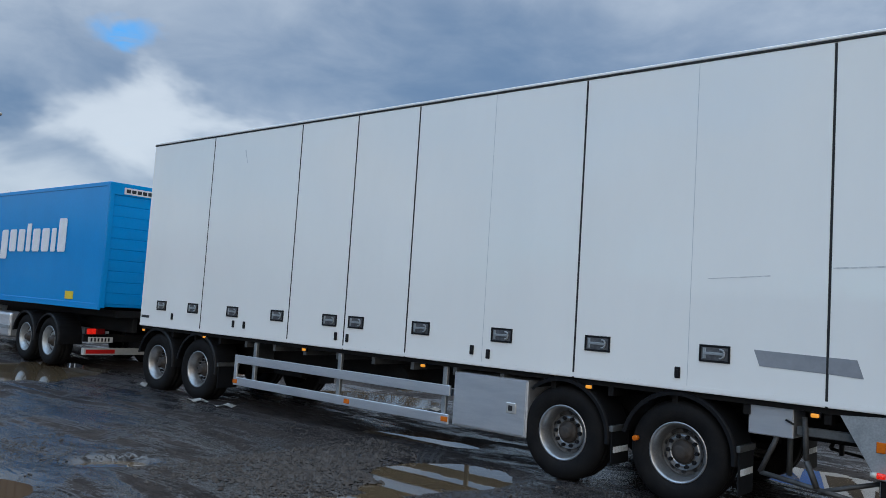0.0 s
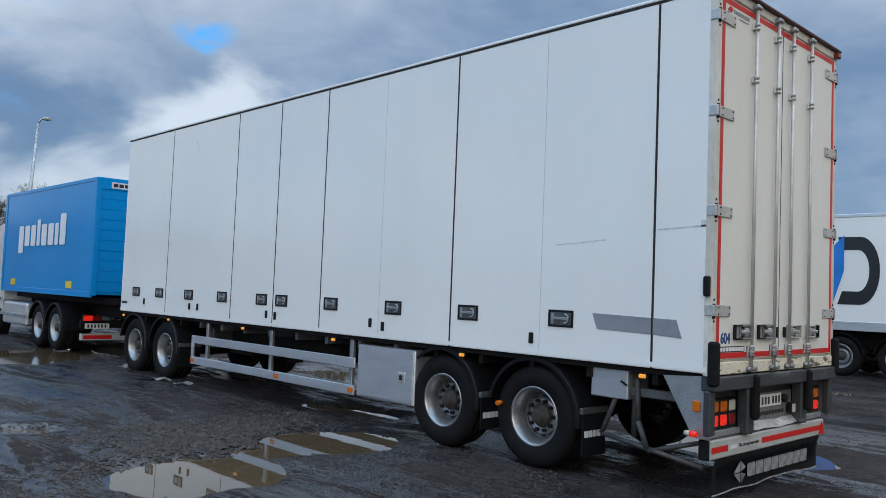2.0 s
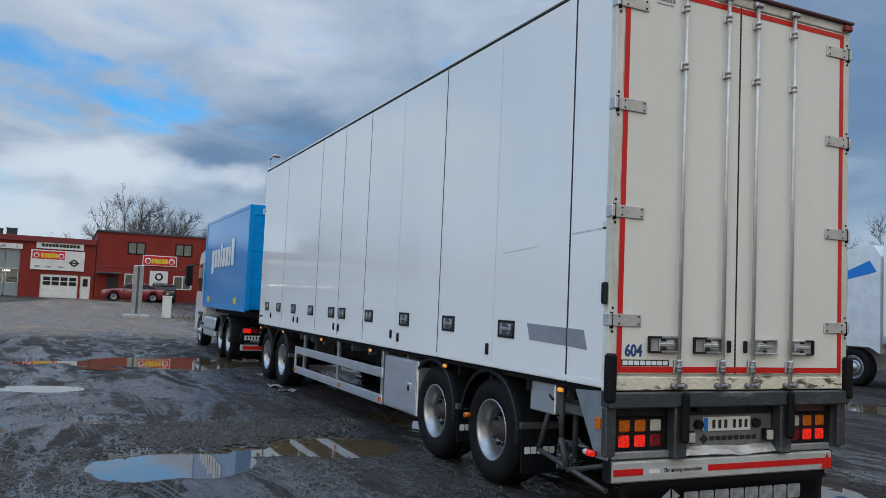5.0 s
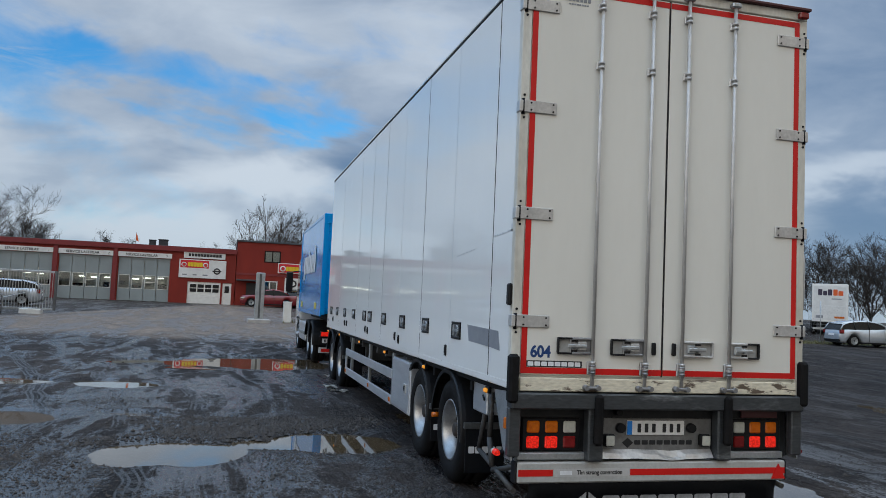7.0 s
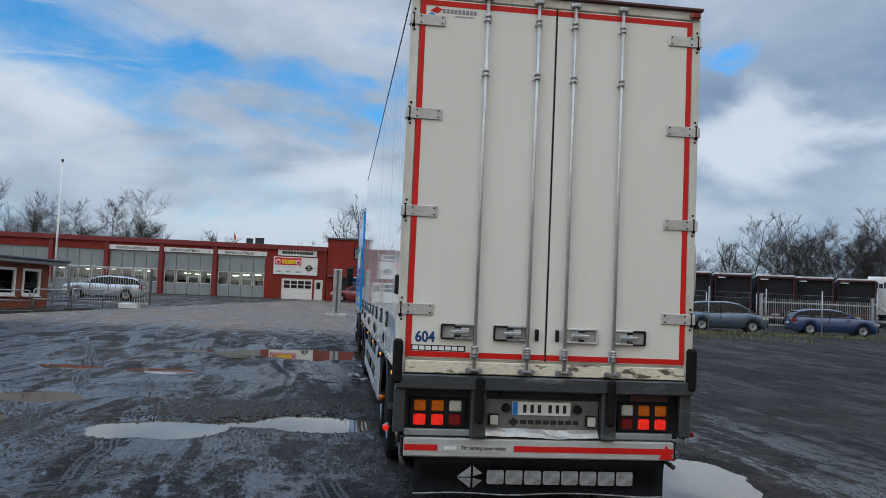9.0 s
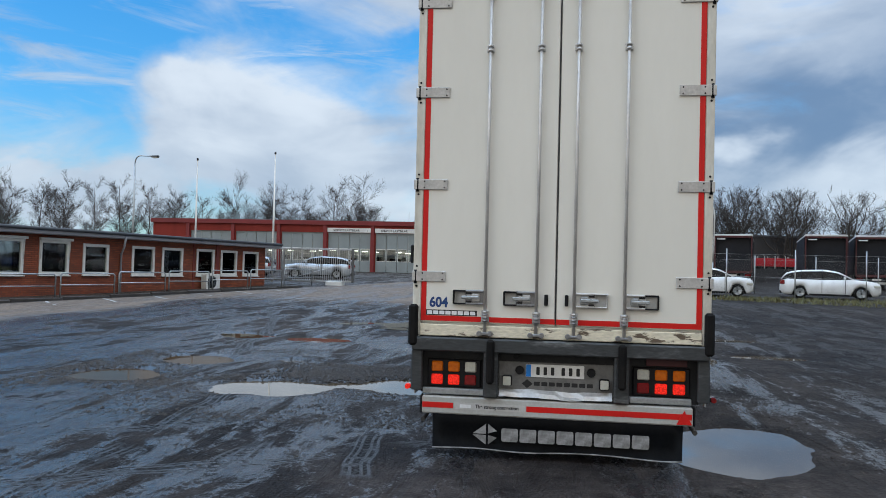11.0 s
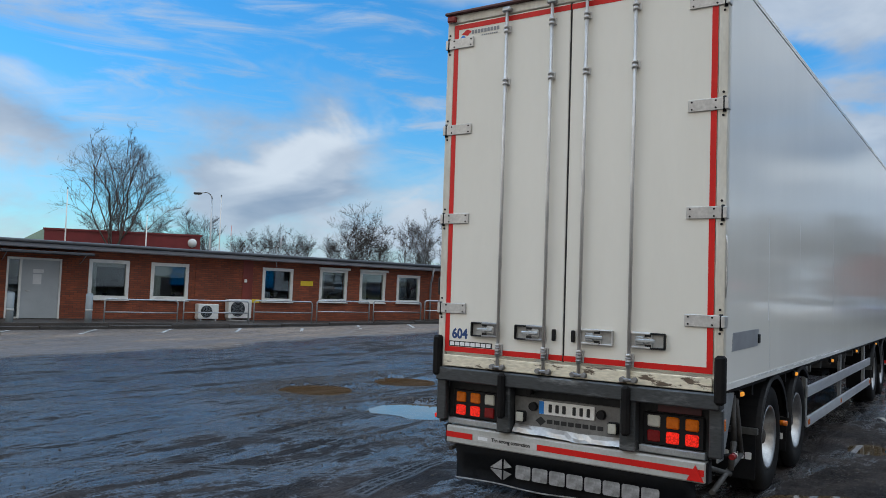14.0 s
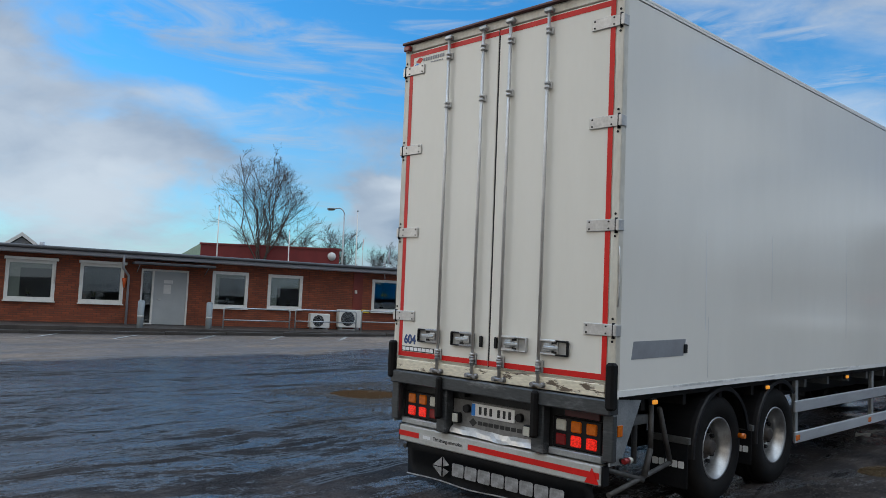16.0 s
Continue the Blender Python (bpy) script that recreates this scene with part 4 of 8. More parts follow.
# side guards
for s, xa, xb, y in ((-1, -9.15, -4.78, -HW + 0.055), (1, -9.4, -3.68, HW - 0.055)):
    for za, zb in ((0.705, 0.83), (0.365, 0.485)):
        part("guard_rail", box(xa, xb, y - 0.016, y + 0.016, za, zb, 0.006), ALU, trailer, "aluminium side guard rail")
    if s < 0:
        part("guard_end", box(xa, xa + 0.075, y - 0.018, y + 0.014, 0.365, 0.83, 0.006), ALU, trailer)
    for x in np.linspace(xa + 0.45, xb - 0.12, 3):
        part("guard_post", box(x - 0.035, x + 0.035, y + s * -0.02, y + s * -0.07, 0.37, 1.05, 0.006), STEEL, trailer)
    for x in (xa + 0.05, (xa + xb) / 2 + 0.4, xb - 0.06):
        part("reflector", box(x - 0.055, x + 0.055, y + s * 0.016, y + s * 0.022, 0.395, 0.455, 0.004), AMBER, trailer)

# tool boxes
tool = part("tool_box", box(-4.73, -3.66, -HW + 0.05, -0.75, 0.37, 1.01, 0.012), ALU, trailer, "aluminium tool box below the floor")
part("box_door", box(-4.70, -3.68, -HW + 0.040, -HW + 0.05, 0.395, 0.99, 0.004), ALU, tool)
part("box_lock", box(-3.93, -3.80, -HW + 0.025, -HW + 0.042, 0.62, 0.74, 0.006), CHROME, tool)
part("lock_recess", box(-3.90, -3.84, -HW + 0.020, -HW + 0.027, 0.65, 0.71, 0.004), SEAM, tool)
tool = part("tool_box", box(-1.24, -0.84, -HW + 0.10, -0.85, 0.79, 1.07, 0.01), ALU, trailer, "small aluminium box under the rear corner")
part("box_latch", tube((-0.90, -HW + 0.085, 0.955), (-0.83, -HW + 0.075, 0.925), 0.010, n=8), PLASTIC, tool)

# mudflaps behind the wheels, with a pale maker's mark on the rear ones
for ax in (-1.90, -3.21, -10.20):
    for s in (-1, 1):
        fx = ax + 0.60
        flap = part("mudflap", box(fx - 0.008, fx + 0.008, s * (HW - 0.06), s * (HW - 0.44), 0.20 if ax > -3 else 0.26, 0.66, 0.004), FLAPDARK, trailer)
        part("flap_bar", box(fx - 0.02, fx + 0.02, s * (HW - 0.04), s * (HW - 0.46), 0.60, 0.66, 0.005), GREYPAINT, flap)
        if ax > -4:
            block_row("letter_block", blocks([0.056] * 5, [0.062] * 5, 0.010), LOGOWHITE, flap, pose(fx + 0.009, s * (HW - 0.25) - 0.16, 0.38, 0, 0, 90))
for s in (-1, 1):
    part("flap_lamp", tube((-2.32, s * (HW - 0.07), 0.585), (-2.32, s * (HW + 0.004), 0.585), 0.026, n=14), AMBER, trailer)

STRUT = mat("dirty_grey_strut", (0.085, 0.083, 0.08), (0.045, 0.043, 0.041), rough=0.6, metal=0.2, scale=7, grain=0.2)
# rear underframe: corner plates, struts and tubes
for s in (-1, 1):
    y = s * (HW - 0.03)
    part("corner_plate", prism([(-0.44, 1.06), (0.0, 1.09), (0.0, 0.57), (-0.15, 0.57)], "y", y, y - s * 0.012), STEEL, trailer, "galvanised corner plate")
    part("corner_reflector", box(-0.155, -0.085, y + s * 0.002, y + s * 0.014, 0.79, 0.88, 0.004), AMBER, trailer)
    part("strut", tube((-0.75, s * (HW - 0.12), 1.0), (-0.72, s * (HW - 0.10), 0.62), 0.024), STRUT, trailer)
    part("strut", tube((-0.72, s * (HW - 0.10), 0.62), (-0.63, s * (HW - 0.10), 0.40), 0.026), STRUT, trailer)
    part("strut", tube((-0.92, s * (HW - 0.14), 0.95), (-1.13, s * (HW - 0.14), 0.45), 0.024), STRUT, trailer)
    part("strut", box(-0.82, -0.12, s * (HW - 0.125), s * (HW - 0.175), 0.83, 0.91, 0.008), GREYPAINT, trailer)
    part("strut", tube((-1.13, s * (HW - 0.14), 0.45), (-0.10, s * (HW - 0.10), 0.32), 0.022), STRUT, trailer)
    part("strut", tube((-0.62, s * (HW - 0.10), 0.37), (-0.12, s * (HW - 0.26), 0.52), 0.021), STRUT, trailer)
    part("strut", tube((-0.95, s * (HW - 0.40), 0.98), (-0.95, s * (HW - 0.40), 0.42), 0.027), GREYPAINT, trailer)
    stalk = part("side_lamp", tube((-0.14, s * (HW - 0.02), 0.60), (-0.14, s * (HW + 0.05), 0.615), 0.022), PLASTIC, trailer, "rubber stalk with a red and white lamp")
    part("lens", tube((-0.13, s * (HW + 0.05), 0.615), (-0.07, s * (HW + 0.05), 0.615), 0.027, 0.022, 14), REDLIT if s < 0 else REDLENS, stalk)
    part("lens", tube((-0.13, s * (HW + 0.05), 0.615), (-0.18, s * (HW + 0.05), 0.615), 0.027, 0.022, 14), CLEARLENS, stalk)

# rear portal
for s in (-1, 1):
    part("corner_post", box(-0.06, 0.012, s * (HW + 0.002), s * (HW - 0.075), Z0 - 0.02, Z1 - 0.01, 0.006), POST, trailer, "cream rear corner post with bolt heads")
    for z in [h + d for h in (1.635, 2.47, 3.31, 4.13) for d in (-0.09, 0.09)]:
        part("bolt", tube((0.010, s * (HW - 0.03), z), (0.018, s * (HW - 0.03), z), 0.010, n=8), PLASTIC, trailer)
part("header", box(-0.06, 0.02, -HW, HW, Z1 - 0.06, Z1 + 0.02, 0.006), POST, trailer)
part("roof_lip", box(-0.05, 0.06, -HW - 0.012, HW + 0.012, Z1 + 0.018, Z1 + 0.045, 0.006), BROWNRED, trailer)
for s in (-1, 1):
    part("top_lamp", box(0.02, 0.07, s * (HW - 0.02), s * (HW - 0.11), Z1 - 0.055, Z1 + 0.0, 0.01), REDLENS, trailer)

ROD = mat("drawn_steel_rod", (0.58, 0.57, 0.55), (0.44, 0.43, 0.42), rough=0.42, metal=0.35, scale=5, grain=0.08)
# darker than the door paint: shade behind the handle loops is in this colour
RECESS = mat("shaded_pan_paint", (0.42, 0.42, 0.40), (0.30, 0.30, 0.29), rough=0.4, scale=9)
CATCH = mat("dull_dark_steel", (0.30, 0.305, 0.31), (0.18, 0.18, 0.185), rough=0.38, metal=0.6, scale=14)
# rear doors with red tape at the edges
for s in (-1, 1):
    ya, yb = s * (HW - 0.078), -0.02 + s * 0.006
    door = part("rear_door", box(-0.04, 0.012, ya, yb, 1.225, Z1 - 0.065, 0.008), CREAM, trailer, "cream insulated rear door")
    w = 0.047
    part("red_tape", box(0.0125, 0.0150, ya, ya - s * w, 1.235, Z1 - 0.08), RED, door)
    part("red_tape", box(0.0125, 0.0148, ya - s * w, yb, 1.235, 1.235 + w), RED, door)
    part("red_tape", box(0.0125, 0.0148, ya - s * w, yb, Z1 - 0.08 - w, Z1 - 0.08), RED, door)
    for z in (4.13, 3.31, 2.47, 1.635):
        hinge = part("hinge", box(0.014, 0.026, s * (HW + 0.010), s * (HW - 0.30), z - 0.048, z + 0.048, 0.004), CHROME, door, "bright steel strap hinge")
        part("hinge_knuckle", tube((0.016, s * (HW - 0.02), z - 0.066), (0.016, s * (HW - 0.02), z + 0.058), 0.014, n=10), PLASTIC, hinge)
        part("hinge_wing", box(-0.05, 0.03, s * (HW - 0.02), s * (HW + 0.012), z - 0.045, z + 0.045, 0.004), CHROME, hinge)
        for dy in (0.085, 0.27):
            for dz in (-0.028, 0.028):
                part("bolt", tube((0.024, s * (HW - dy), z + dz), (0.031, s * (HW - dy), z + dz), 0.008, n=6), PLASTIC, hinge)
    for y in ((-0.645, -0.19) if s < 0 else (0.14, 0.575)):
        rod = part("lock_rod", tube((0.045, y, 1.13), (0.045, y, Z1 - 0.02), 0.0150, n=14), ROD, door, "bright steel locking rod")
        for z in (3.70, 4.18, 1.31):
            for dz in (-0.019, 0.019):
                part("rod_guide", tube((0.045, y, z + dz - 0.011), (0.045, y, z + dz + 0.011), 0.025, n=12), CHROME, rod)
            part("rod_guide_plate", box(0.012, 0.032, y - 0.036, y + 0.036, z - 0.032, z + 0.032, 0.006), ROD, rod)
        part("rod_collar", tube((0.045, y, 1.225), (0.045, y, 1.335), 0.021, n=12), STEEL, rod)
        cam_bm = box(0.020, 0.066, y - 0.05, y + 0.05, 1.122, 1.146, 0.006)
        for dy in (-0.05, 0.05):
            tube((0.02, y + dy, 1.134), (0.072, y + dy, 1.134), 0.026, 0.020, 12, cam_bm)
        part("rod_cam", cam_bm, CATCH, rod)
        part("rod_bracket", box(0.012, 0.030, y - 0.036, y + 0.036, 1.235, 1.335, 0.005), STEEL, rod)
        for zc in (1.252, 1.278, 1.304):
            part("rod_ring", tube((0.045, y, zc - 0.007), (0.045, y, zc + 0.007), 0.026, n=12), CATCH, rod)
        part("rod_cam", box(0.015, 0.075, y - 0.045, y + 0.045, Z1 - 0.055, Z1 - 0.01, 0.012), STEEL, rod)
    part("edge_seal", box(0.0, 0.010, -0.02 + s * 0.001, -0.02 + s * 0.0055, 1.225, Z1 - 0.07), SEAM, door)
    for k, y0 in enumerate((-0.645, -0.19) if s < 0 else (0.14, 0.575)):
        def along(v):
            return y0 + s * v
        z0, z1 = 1.388, 1.522
        loop = bmesh.new()
        for va, vb, za, zb in ((0.13, 0.293, z1 - 0.016, z1 - 0.002), (0.13, 0.293, z0 + 0.002, z0 + 0.016), (0.280, 0.295, z0 + 0.010, z1 - 0.010)):
            box(0.014, 0.044, along(va), along(vb), za, zb, 0.005, loop)
        lock = part("lock_handle", loop, CHROME if (s > 0 and k == 0) else PLASTIC, door, "lever handle loop with a steel catch plate")
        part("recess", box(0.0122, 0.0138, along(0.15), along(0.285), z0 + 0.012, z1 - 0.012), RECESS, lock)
        pl = bmesh.new()
        box(0.012, 0.030, along(0.0), along(0.185), z0, z1, 0.006, pl)
        box(0.028, 0.052, along(0.015), along(0.175), z1 - 0.020, z1 - 0.002, 0.005, pl)
        box(0.028, 0.052, along(0.015), along(0.175), z0 + 0.002, z0 + 0.020, 0.005, pl)
        part("plate", pl, CATCH if s < 0 else CHROME, lock)
        cb = bmesh.new()
        box(0.028, 0.050, along(0.05), along(0.125), z0 + 0.030, z1 - 0.030, 0.010, cb)
        tube((0.03, along(0.145), 0.5 * (z0 + z1)), (0.058, along(0.145), 0.5 * (z0 + z1)), 0.024, 0.018, 14, cb)
        tube((0.03, along(0.09), 0.5 * (z0 + z1)), (0.060, along(0.09), 0.5 * (z0 + z1)), 0.017, 0.013, 12, cb)
        part("catch", cb, CHROME if s < 0 else STEEL, lock)
        for q in (z0 + 0.026, z1 - 0.026):
            part("slot", box(0.0295, 0.0315, along(0.125), along(0.178), q - 0.012, q + 0.012), SEAM, lock)
        part("lever", box(0.05, 0.062, along(0.055), along(0.215), 0.5 * (z0 + z1) - 0.014, 0.5 * (z0 + z1) + 0.014, 0.006), STEEL, lock)
    y = -0.105 if s < 0 else 0.075
    part("door_stop", box(0.012, 0.04, y - 0.016, y + 0.016, 1.40, 1.50, 0.006), PLASTIC, door)
lettering("604", 0.125, BLUEINK, trailer, Matrix.Translation((0.0135, -1.155, 1.362)) @ Matrix.Rotation(radians(90), 4, "Z") @ Matrix.Rotation(radians(90), 4, "X"), "fleet_number", 0.9, bold=0.004)
name_plate = part("name_strip", box(0.012, 0.0145, -1.185, -0.72, 1.285, 1.335), BLACKINK, trailer)
block_row("letter_block", blocks([0.0465] * 8, [0.033] * 8, 0.0095, 0.002), LOGOWHITE, name_plate, pose(0.0145, -1.174, 1.2935, 0, 0, 90))
mark = part("maker_badge", prism([(-1.19, 4.165), (-1.135, 4.205), (-1.08, 4.165), (-1.135, 4.125)], "x", 0.0125, 0.0142), BRIGHTBLUE, trailer, "small three-coloured badge")
part("badge_lozenge", prism([(-1.15, 4.215), (-1.095, 4.255), (-1.04, 4.235), (-1.085, 4.195)], "x", 0.0125, 0.0145), RED, mark)
part("badge_lozenge", prism([(-1.125, 4.118), (-1.07, 4.158), (-1.03, 4.13), (-1.085, 4.092)], "x", 0.0125, 0.0145), mat("green_vinyl", (0.01, 0.22, 0.10), rough=0.4), mark)
block_row("letter_block", blocks([0.026] * 9, [0.035] * 9, 0.008, 0.002), PATCH, mark, pose(0.0135, -1.04, 4.205, 0, 0, 90))
block_row("letter_block", blocks([0.016] * 8, [0.012] * 8, 0.006, 0.002), PATCH, mark, pose(0.0135, -0.93, 4.175, 0, 0, 90))
# side grab handle on the right corner post, black buffer on the left one
part("corner_buffer", box(-0.06, 0.0, -HW - 0.035, -HW + 0.002, 1.75, 1.92, 0.012), PLASTIC, trailer)
part("bent_trim", pipe([(0.0, HW + 0.003, 2.30), (0.0, HW + 0.014, 2.22), (0.0, HW + 0.012, 1.92), (0.0, HW + 0.003, 1.82)], 0.007), CHROME, trailer, "bent trim on the corner post")

# rear beam, lamps and bumper
part("sill", box(-0.05, 0.03, -HW + 0.075, HW - 0.075, 1.10, 1.205, 0.006), CHIPPED, trailer, "cream sill with chipped paint and rust")
part("cross_beam", box(-0.08, 0.055, -HW + 0.01, HW - 0.01, 0.965, 1.09, 0.012), BEAM, trailer, "worn galvanised rear cross beam")
part("rear_panel", box(-0.20, -0.10, -HW + 0.07, HW - 0.07, 0.57, 0.965, 0.008), DARKPANEL, trailer)
part("lamp_shelf", box(-0.04, 0.045, -HW + 0.10, -0.64, 0.565, 0.62, 0.006), STEEL, trailer).matrix_basis = pose(-0.09, 0, 0)
part("lamp_shelf", box(-0.04, 0.045, 0.64, HW - 0.14, 0.565, 0.62, 0.006), STEEL, trailer).matrix_basis = pose(-0.09, 0, 0)
for ya, yb in ((-0.65, -0.52), (0.50, 0.63)):
    part("buffer_post", box(-0.02, 0.085, ya, yb, 0.56, 1.075, 0.012), BEAM, trailer).matrix_basis = pose(-0.06, 0, 0)
    part("rubber_buffer", box(0.085, 0.155, ya + 0.03, yb - 0.03, 0.69, 1.085, 0.02), RUBBER, trailer).matrix_basis = pose(-0.06, 0, 0)
for s in (-1, 1):
    part("rubber_buffer", box(-0.015, 0.075, s * (HW - 0.055), s * (HW + 0.025), 1.01, 1.38, 0.02), RUBBER, trailer)
    part("end_bracket", box(-0.05, 0.012, s * (HW - 0.10), s * (HW - 0.0), 0.60, 0.97, 0.01), BEAM, trailer)
for s in (-1, 1):
    y0 = -1.17 if s < 0 else 0.665
    cluster = part("tail_lamp", box(0.0, 0.062, y0, y0 + 0.49, 0.63, 0.885, 0.01), PLASTIC, trailer, "six-part tail lamp with two lit red lenses")
    cluster.matrix_basis = pose(-0.125, 0, 0)
    for k in range(3):
        col = k if s < 0 else 2 - k
        for row in range(2):
            lens = ((REDLIT, REDLIT, REDLENS) if row == 0 else (AMBER, AMBER, CLEARLENS))[col]
            ya = y0 + 0.03 + k * 0.153
            part("lens", box(0.05, 0.074, ya + 0.008, ya + 0.113, 0.652 + row * 0.118, 0.745 + row * 0.118, 0.010), lens, cluster)
part("open_flap", box(0.0, 0.02, 0.78, 1.13, 0.895, 0.955, 0.004), BROWNRED, trailer, "rusty torn panel above the lamp").matrix_basis = pose(-0.09, 0, 0)
part("centre_panel", box(0.0, 0.012, -0.52, 0.50, 0.60, 0.885, 0.004), mat("dull_galvanised_sheet", (0.21, 0.21, 0.205), (0.13, 0.13, 0.128), rough=0.5, metal=0.3, scale=4, grain=0.12), trailer).matrix_basis = pose(-0.09, 0, 0)
plate = part("number_plate", box(0.012, 0.024, -0.275, 0.245, 0.752, 0.868, 0.004), PLATEWHITE, trailer, "white number plate with a blue strip")
plate.matrix_basis = pose(-0.09, 0, 0)
part("blue_strip", box(0.024, 0.026, -0.272, -0.228, 0.756, 0.864), BRIGHTBLUE, plate)
for y in (-0.18, -0.115, -0.05, 0.045, 0.11, 0.175):
    part("plate_bar", box(0.024, 0.0258, y, y + 0.030, 0.775, 0.845, 0.004), BLACKINK, plate)
for y in (-0.33, 0.305):
    part("plate_lamp", tube((0.0, y, 0.81), (0.05, y, 0.81), 0.042, 0.036, 16), PLASTIC, trailer).matrix_basis = pose(-0.09, 0, 0)
for y in (-0.44, 0.42):
    lampb = part("work_lamp", box(0.012, 0.07, y - 0.045, y + 0.045, 0.665, 0.765, 0.012), PLASTIC, trailer)
    lampb.matrix_basis = pose(-0.09, 0, 0)
    part("lens", box(0.068, 0.075, y - 0.036, y + 0.036, 0.675, 0.755, 0.006), CLEARLENS, lampb)
block_row("letter_block", blocks([0.053] * 8, [0.036] * 8, 0.014, 0.003), BLACKINK, trailer, pose(-0.078, -0.20, 0.675, 0, 0, 90))
part("name_diamond", prism([(-0.31, 0.69), (-0.26, 0.73), (-0.21, 0.69), (-0.26, 0.65)], "x", 0.012, 0.0145), BLACKINK, trailer).matrix_basis = pose(-0.09, 0, 0)
bent = bmesh.new()
n = 16
ring = []
for k in range(n + 1):
    y = -0.51 + 1.0 * k / n
    sag = 0.005 * math.sin(k * 1.7) - 0.03 * math.exp(-((k - 10) / 2.5) ** 2)
    ring.append([bent.verts.new((x, y, z)) for x, z in ((0.02, 0.64 + sag * 0.4), (0.05 + 0.012 * math.sin(k * 1.1), 0.615 + sag), (0.075, 0.575 + sag * 0.5), (0.01, 0.565))])
for a, b in zip(ring, ring[1:]):
    for k in range(3):
        bent.faces.new((a[k], a[k + 1], b[k + 1], b[k]))
part("bent_strip", bent, CHROME, trailer, "dented bright metal strip below the plate").matrix_basis = pose(-0.09, 0, 0)
part("hose_socket", tube((0.0, -0.36, 0.935), (0.07, -0.36, 0.935), 0.026, n=14), PLASTIC, trailer).matrix_basis = pose(-0.09, 0, 0)

bumper = part("bumper", box(-0.02, 0.10, -HW + 0.10, HW - 0.13, 0.39, 0.55, 0.012), WHITETAPE, trailer, "white underrun bumper with a red band")
bumper.matrix_basis = pose(-0.12, 0, 0)
part("bumper_end", box(-0.01, 0.09, -HW + 0.08, -HW + 0.10, 0.385, 0.555, 0.01), PLASTIC, bumper)
part("bumper_end", box(-0.01, 0.09, HW - 0.13, HW - 0.11, 0.385, 0.555, 0.01), PLASTIC, bumper)
part("red_tape", box(0.10, 0.1025, -HW + 0.105, -0.92, 0.445, 0.495), RED, bumper)
part("red_tape", box(0.10, 0.1025, -0.26, HW - 0.14, 0.445, 0.495), RED, bumper)
part("grey_band", box(0.10, 0.1018, -0.91, -0.27, 0.44, 0.50), mat("pale_grey_print", (0.5, 0.5, 0.49), rough=0.4), bumper)
part("grey_bar", box(0.1018, 0.103, -0.86, -0.76, 0.455, 0.485), LOGOWHITE, bumper)
lettering("The strong connection", 0.046, BLACKINK, bumper, Matrix.Translation((0.1020, -0.72, 0.457)) @ Matrix.Rotation(radians(90), 4, "Z") @ Matrix.Rotation(radians(90), 4, "X"), "slogan", 0.92, bold=0.0012)
part("triangle_reflector", prism([(1.04, 0.405), (1.17, 0.405), (1.105, 0.525)], "x", 0.10, 0.112), RED, bumper)
skirt = bmesh.new()
ring = []
for k in range(25):
    y = -1.11 + 2.21 * k / 24
    wv = 0.012 * math.sin(k * 0.9) + 0.02 * math.sin(k * 0.31 + 1)
    ring.append([skirt.verts.new((x, y, z)) for x, z in ((-0.03, 0.40), (-0.062 + wv * 0.2, 0.30), (-0.072 + wv * 0.4, 0.20), (-0.078 + wv * 0.7, 0.075 + 0.010 * math.sin(k * 0.5)))])
for a, b in zip(ring, ring[1:]):
    for k in range(3):
        f = skirt.faces.new((a[k], b[k], b[k + 1], a[k + 1]))
        f.smooth = True
bmesh.ops.solidify(skirt, geom=skirt.faces[:], thickness=0.008)
skirt_ob = part("rear_mudflap", skirt, FLAPDARK, trailer, "wide black rubber mudflap with a worn grey mark")
block_row("letter_block", blocks([0.148] * 8, [0.118] * 8, 0.016, 0.003), FLAPGREY, skirt_ob, pose(-0.050, -0.48, 0.165, 0, 0, 90))
for d in ([(-0.74, 0.245), (-0.62, 0.335), (-0.62, 0.245)], [(-0.60, 0.335), (-0.52, 0.275), (-0.60, 0.25)], [(-0.74, 0.235), (-0.62, 0.235), (-0.62, 0.15)], [(-0.60, 0.15), (-0.52, 0.215), (-0.60, 0.235)]):
    part("flap_diamond", prism([(y, z - 0.245) for y, z in d], "x", 0, 0.003), FLAPGREY, skirt_ob).matrix_basis = pose(-0.050, 0, 0.225)

part("flap_hem", pipe([(-0.070 + 0.7 * (0.012 * math.sin(k * 0.9) + 0.02 * math.sin(k * 0.31 + 1)), -1.11 + 2.21 * k / 24, 0.078 + 0.010 * math.sin(k * 0.5)) for k in range(25)], 0.007, 5), FLAPGREY, skirt_ob, "pale worn lower hem")

# ---------------------------------------------------------------- the blue lorry ahead of the trailer
def ground_at(x, y):
    return float(lie(np.array([x]), np.array([y]))[0])


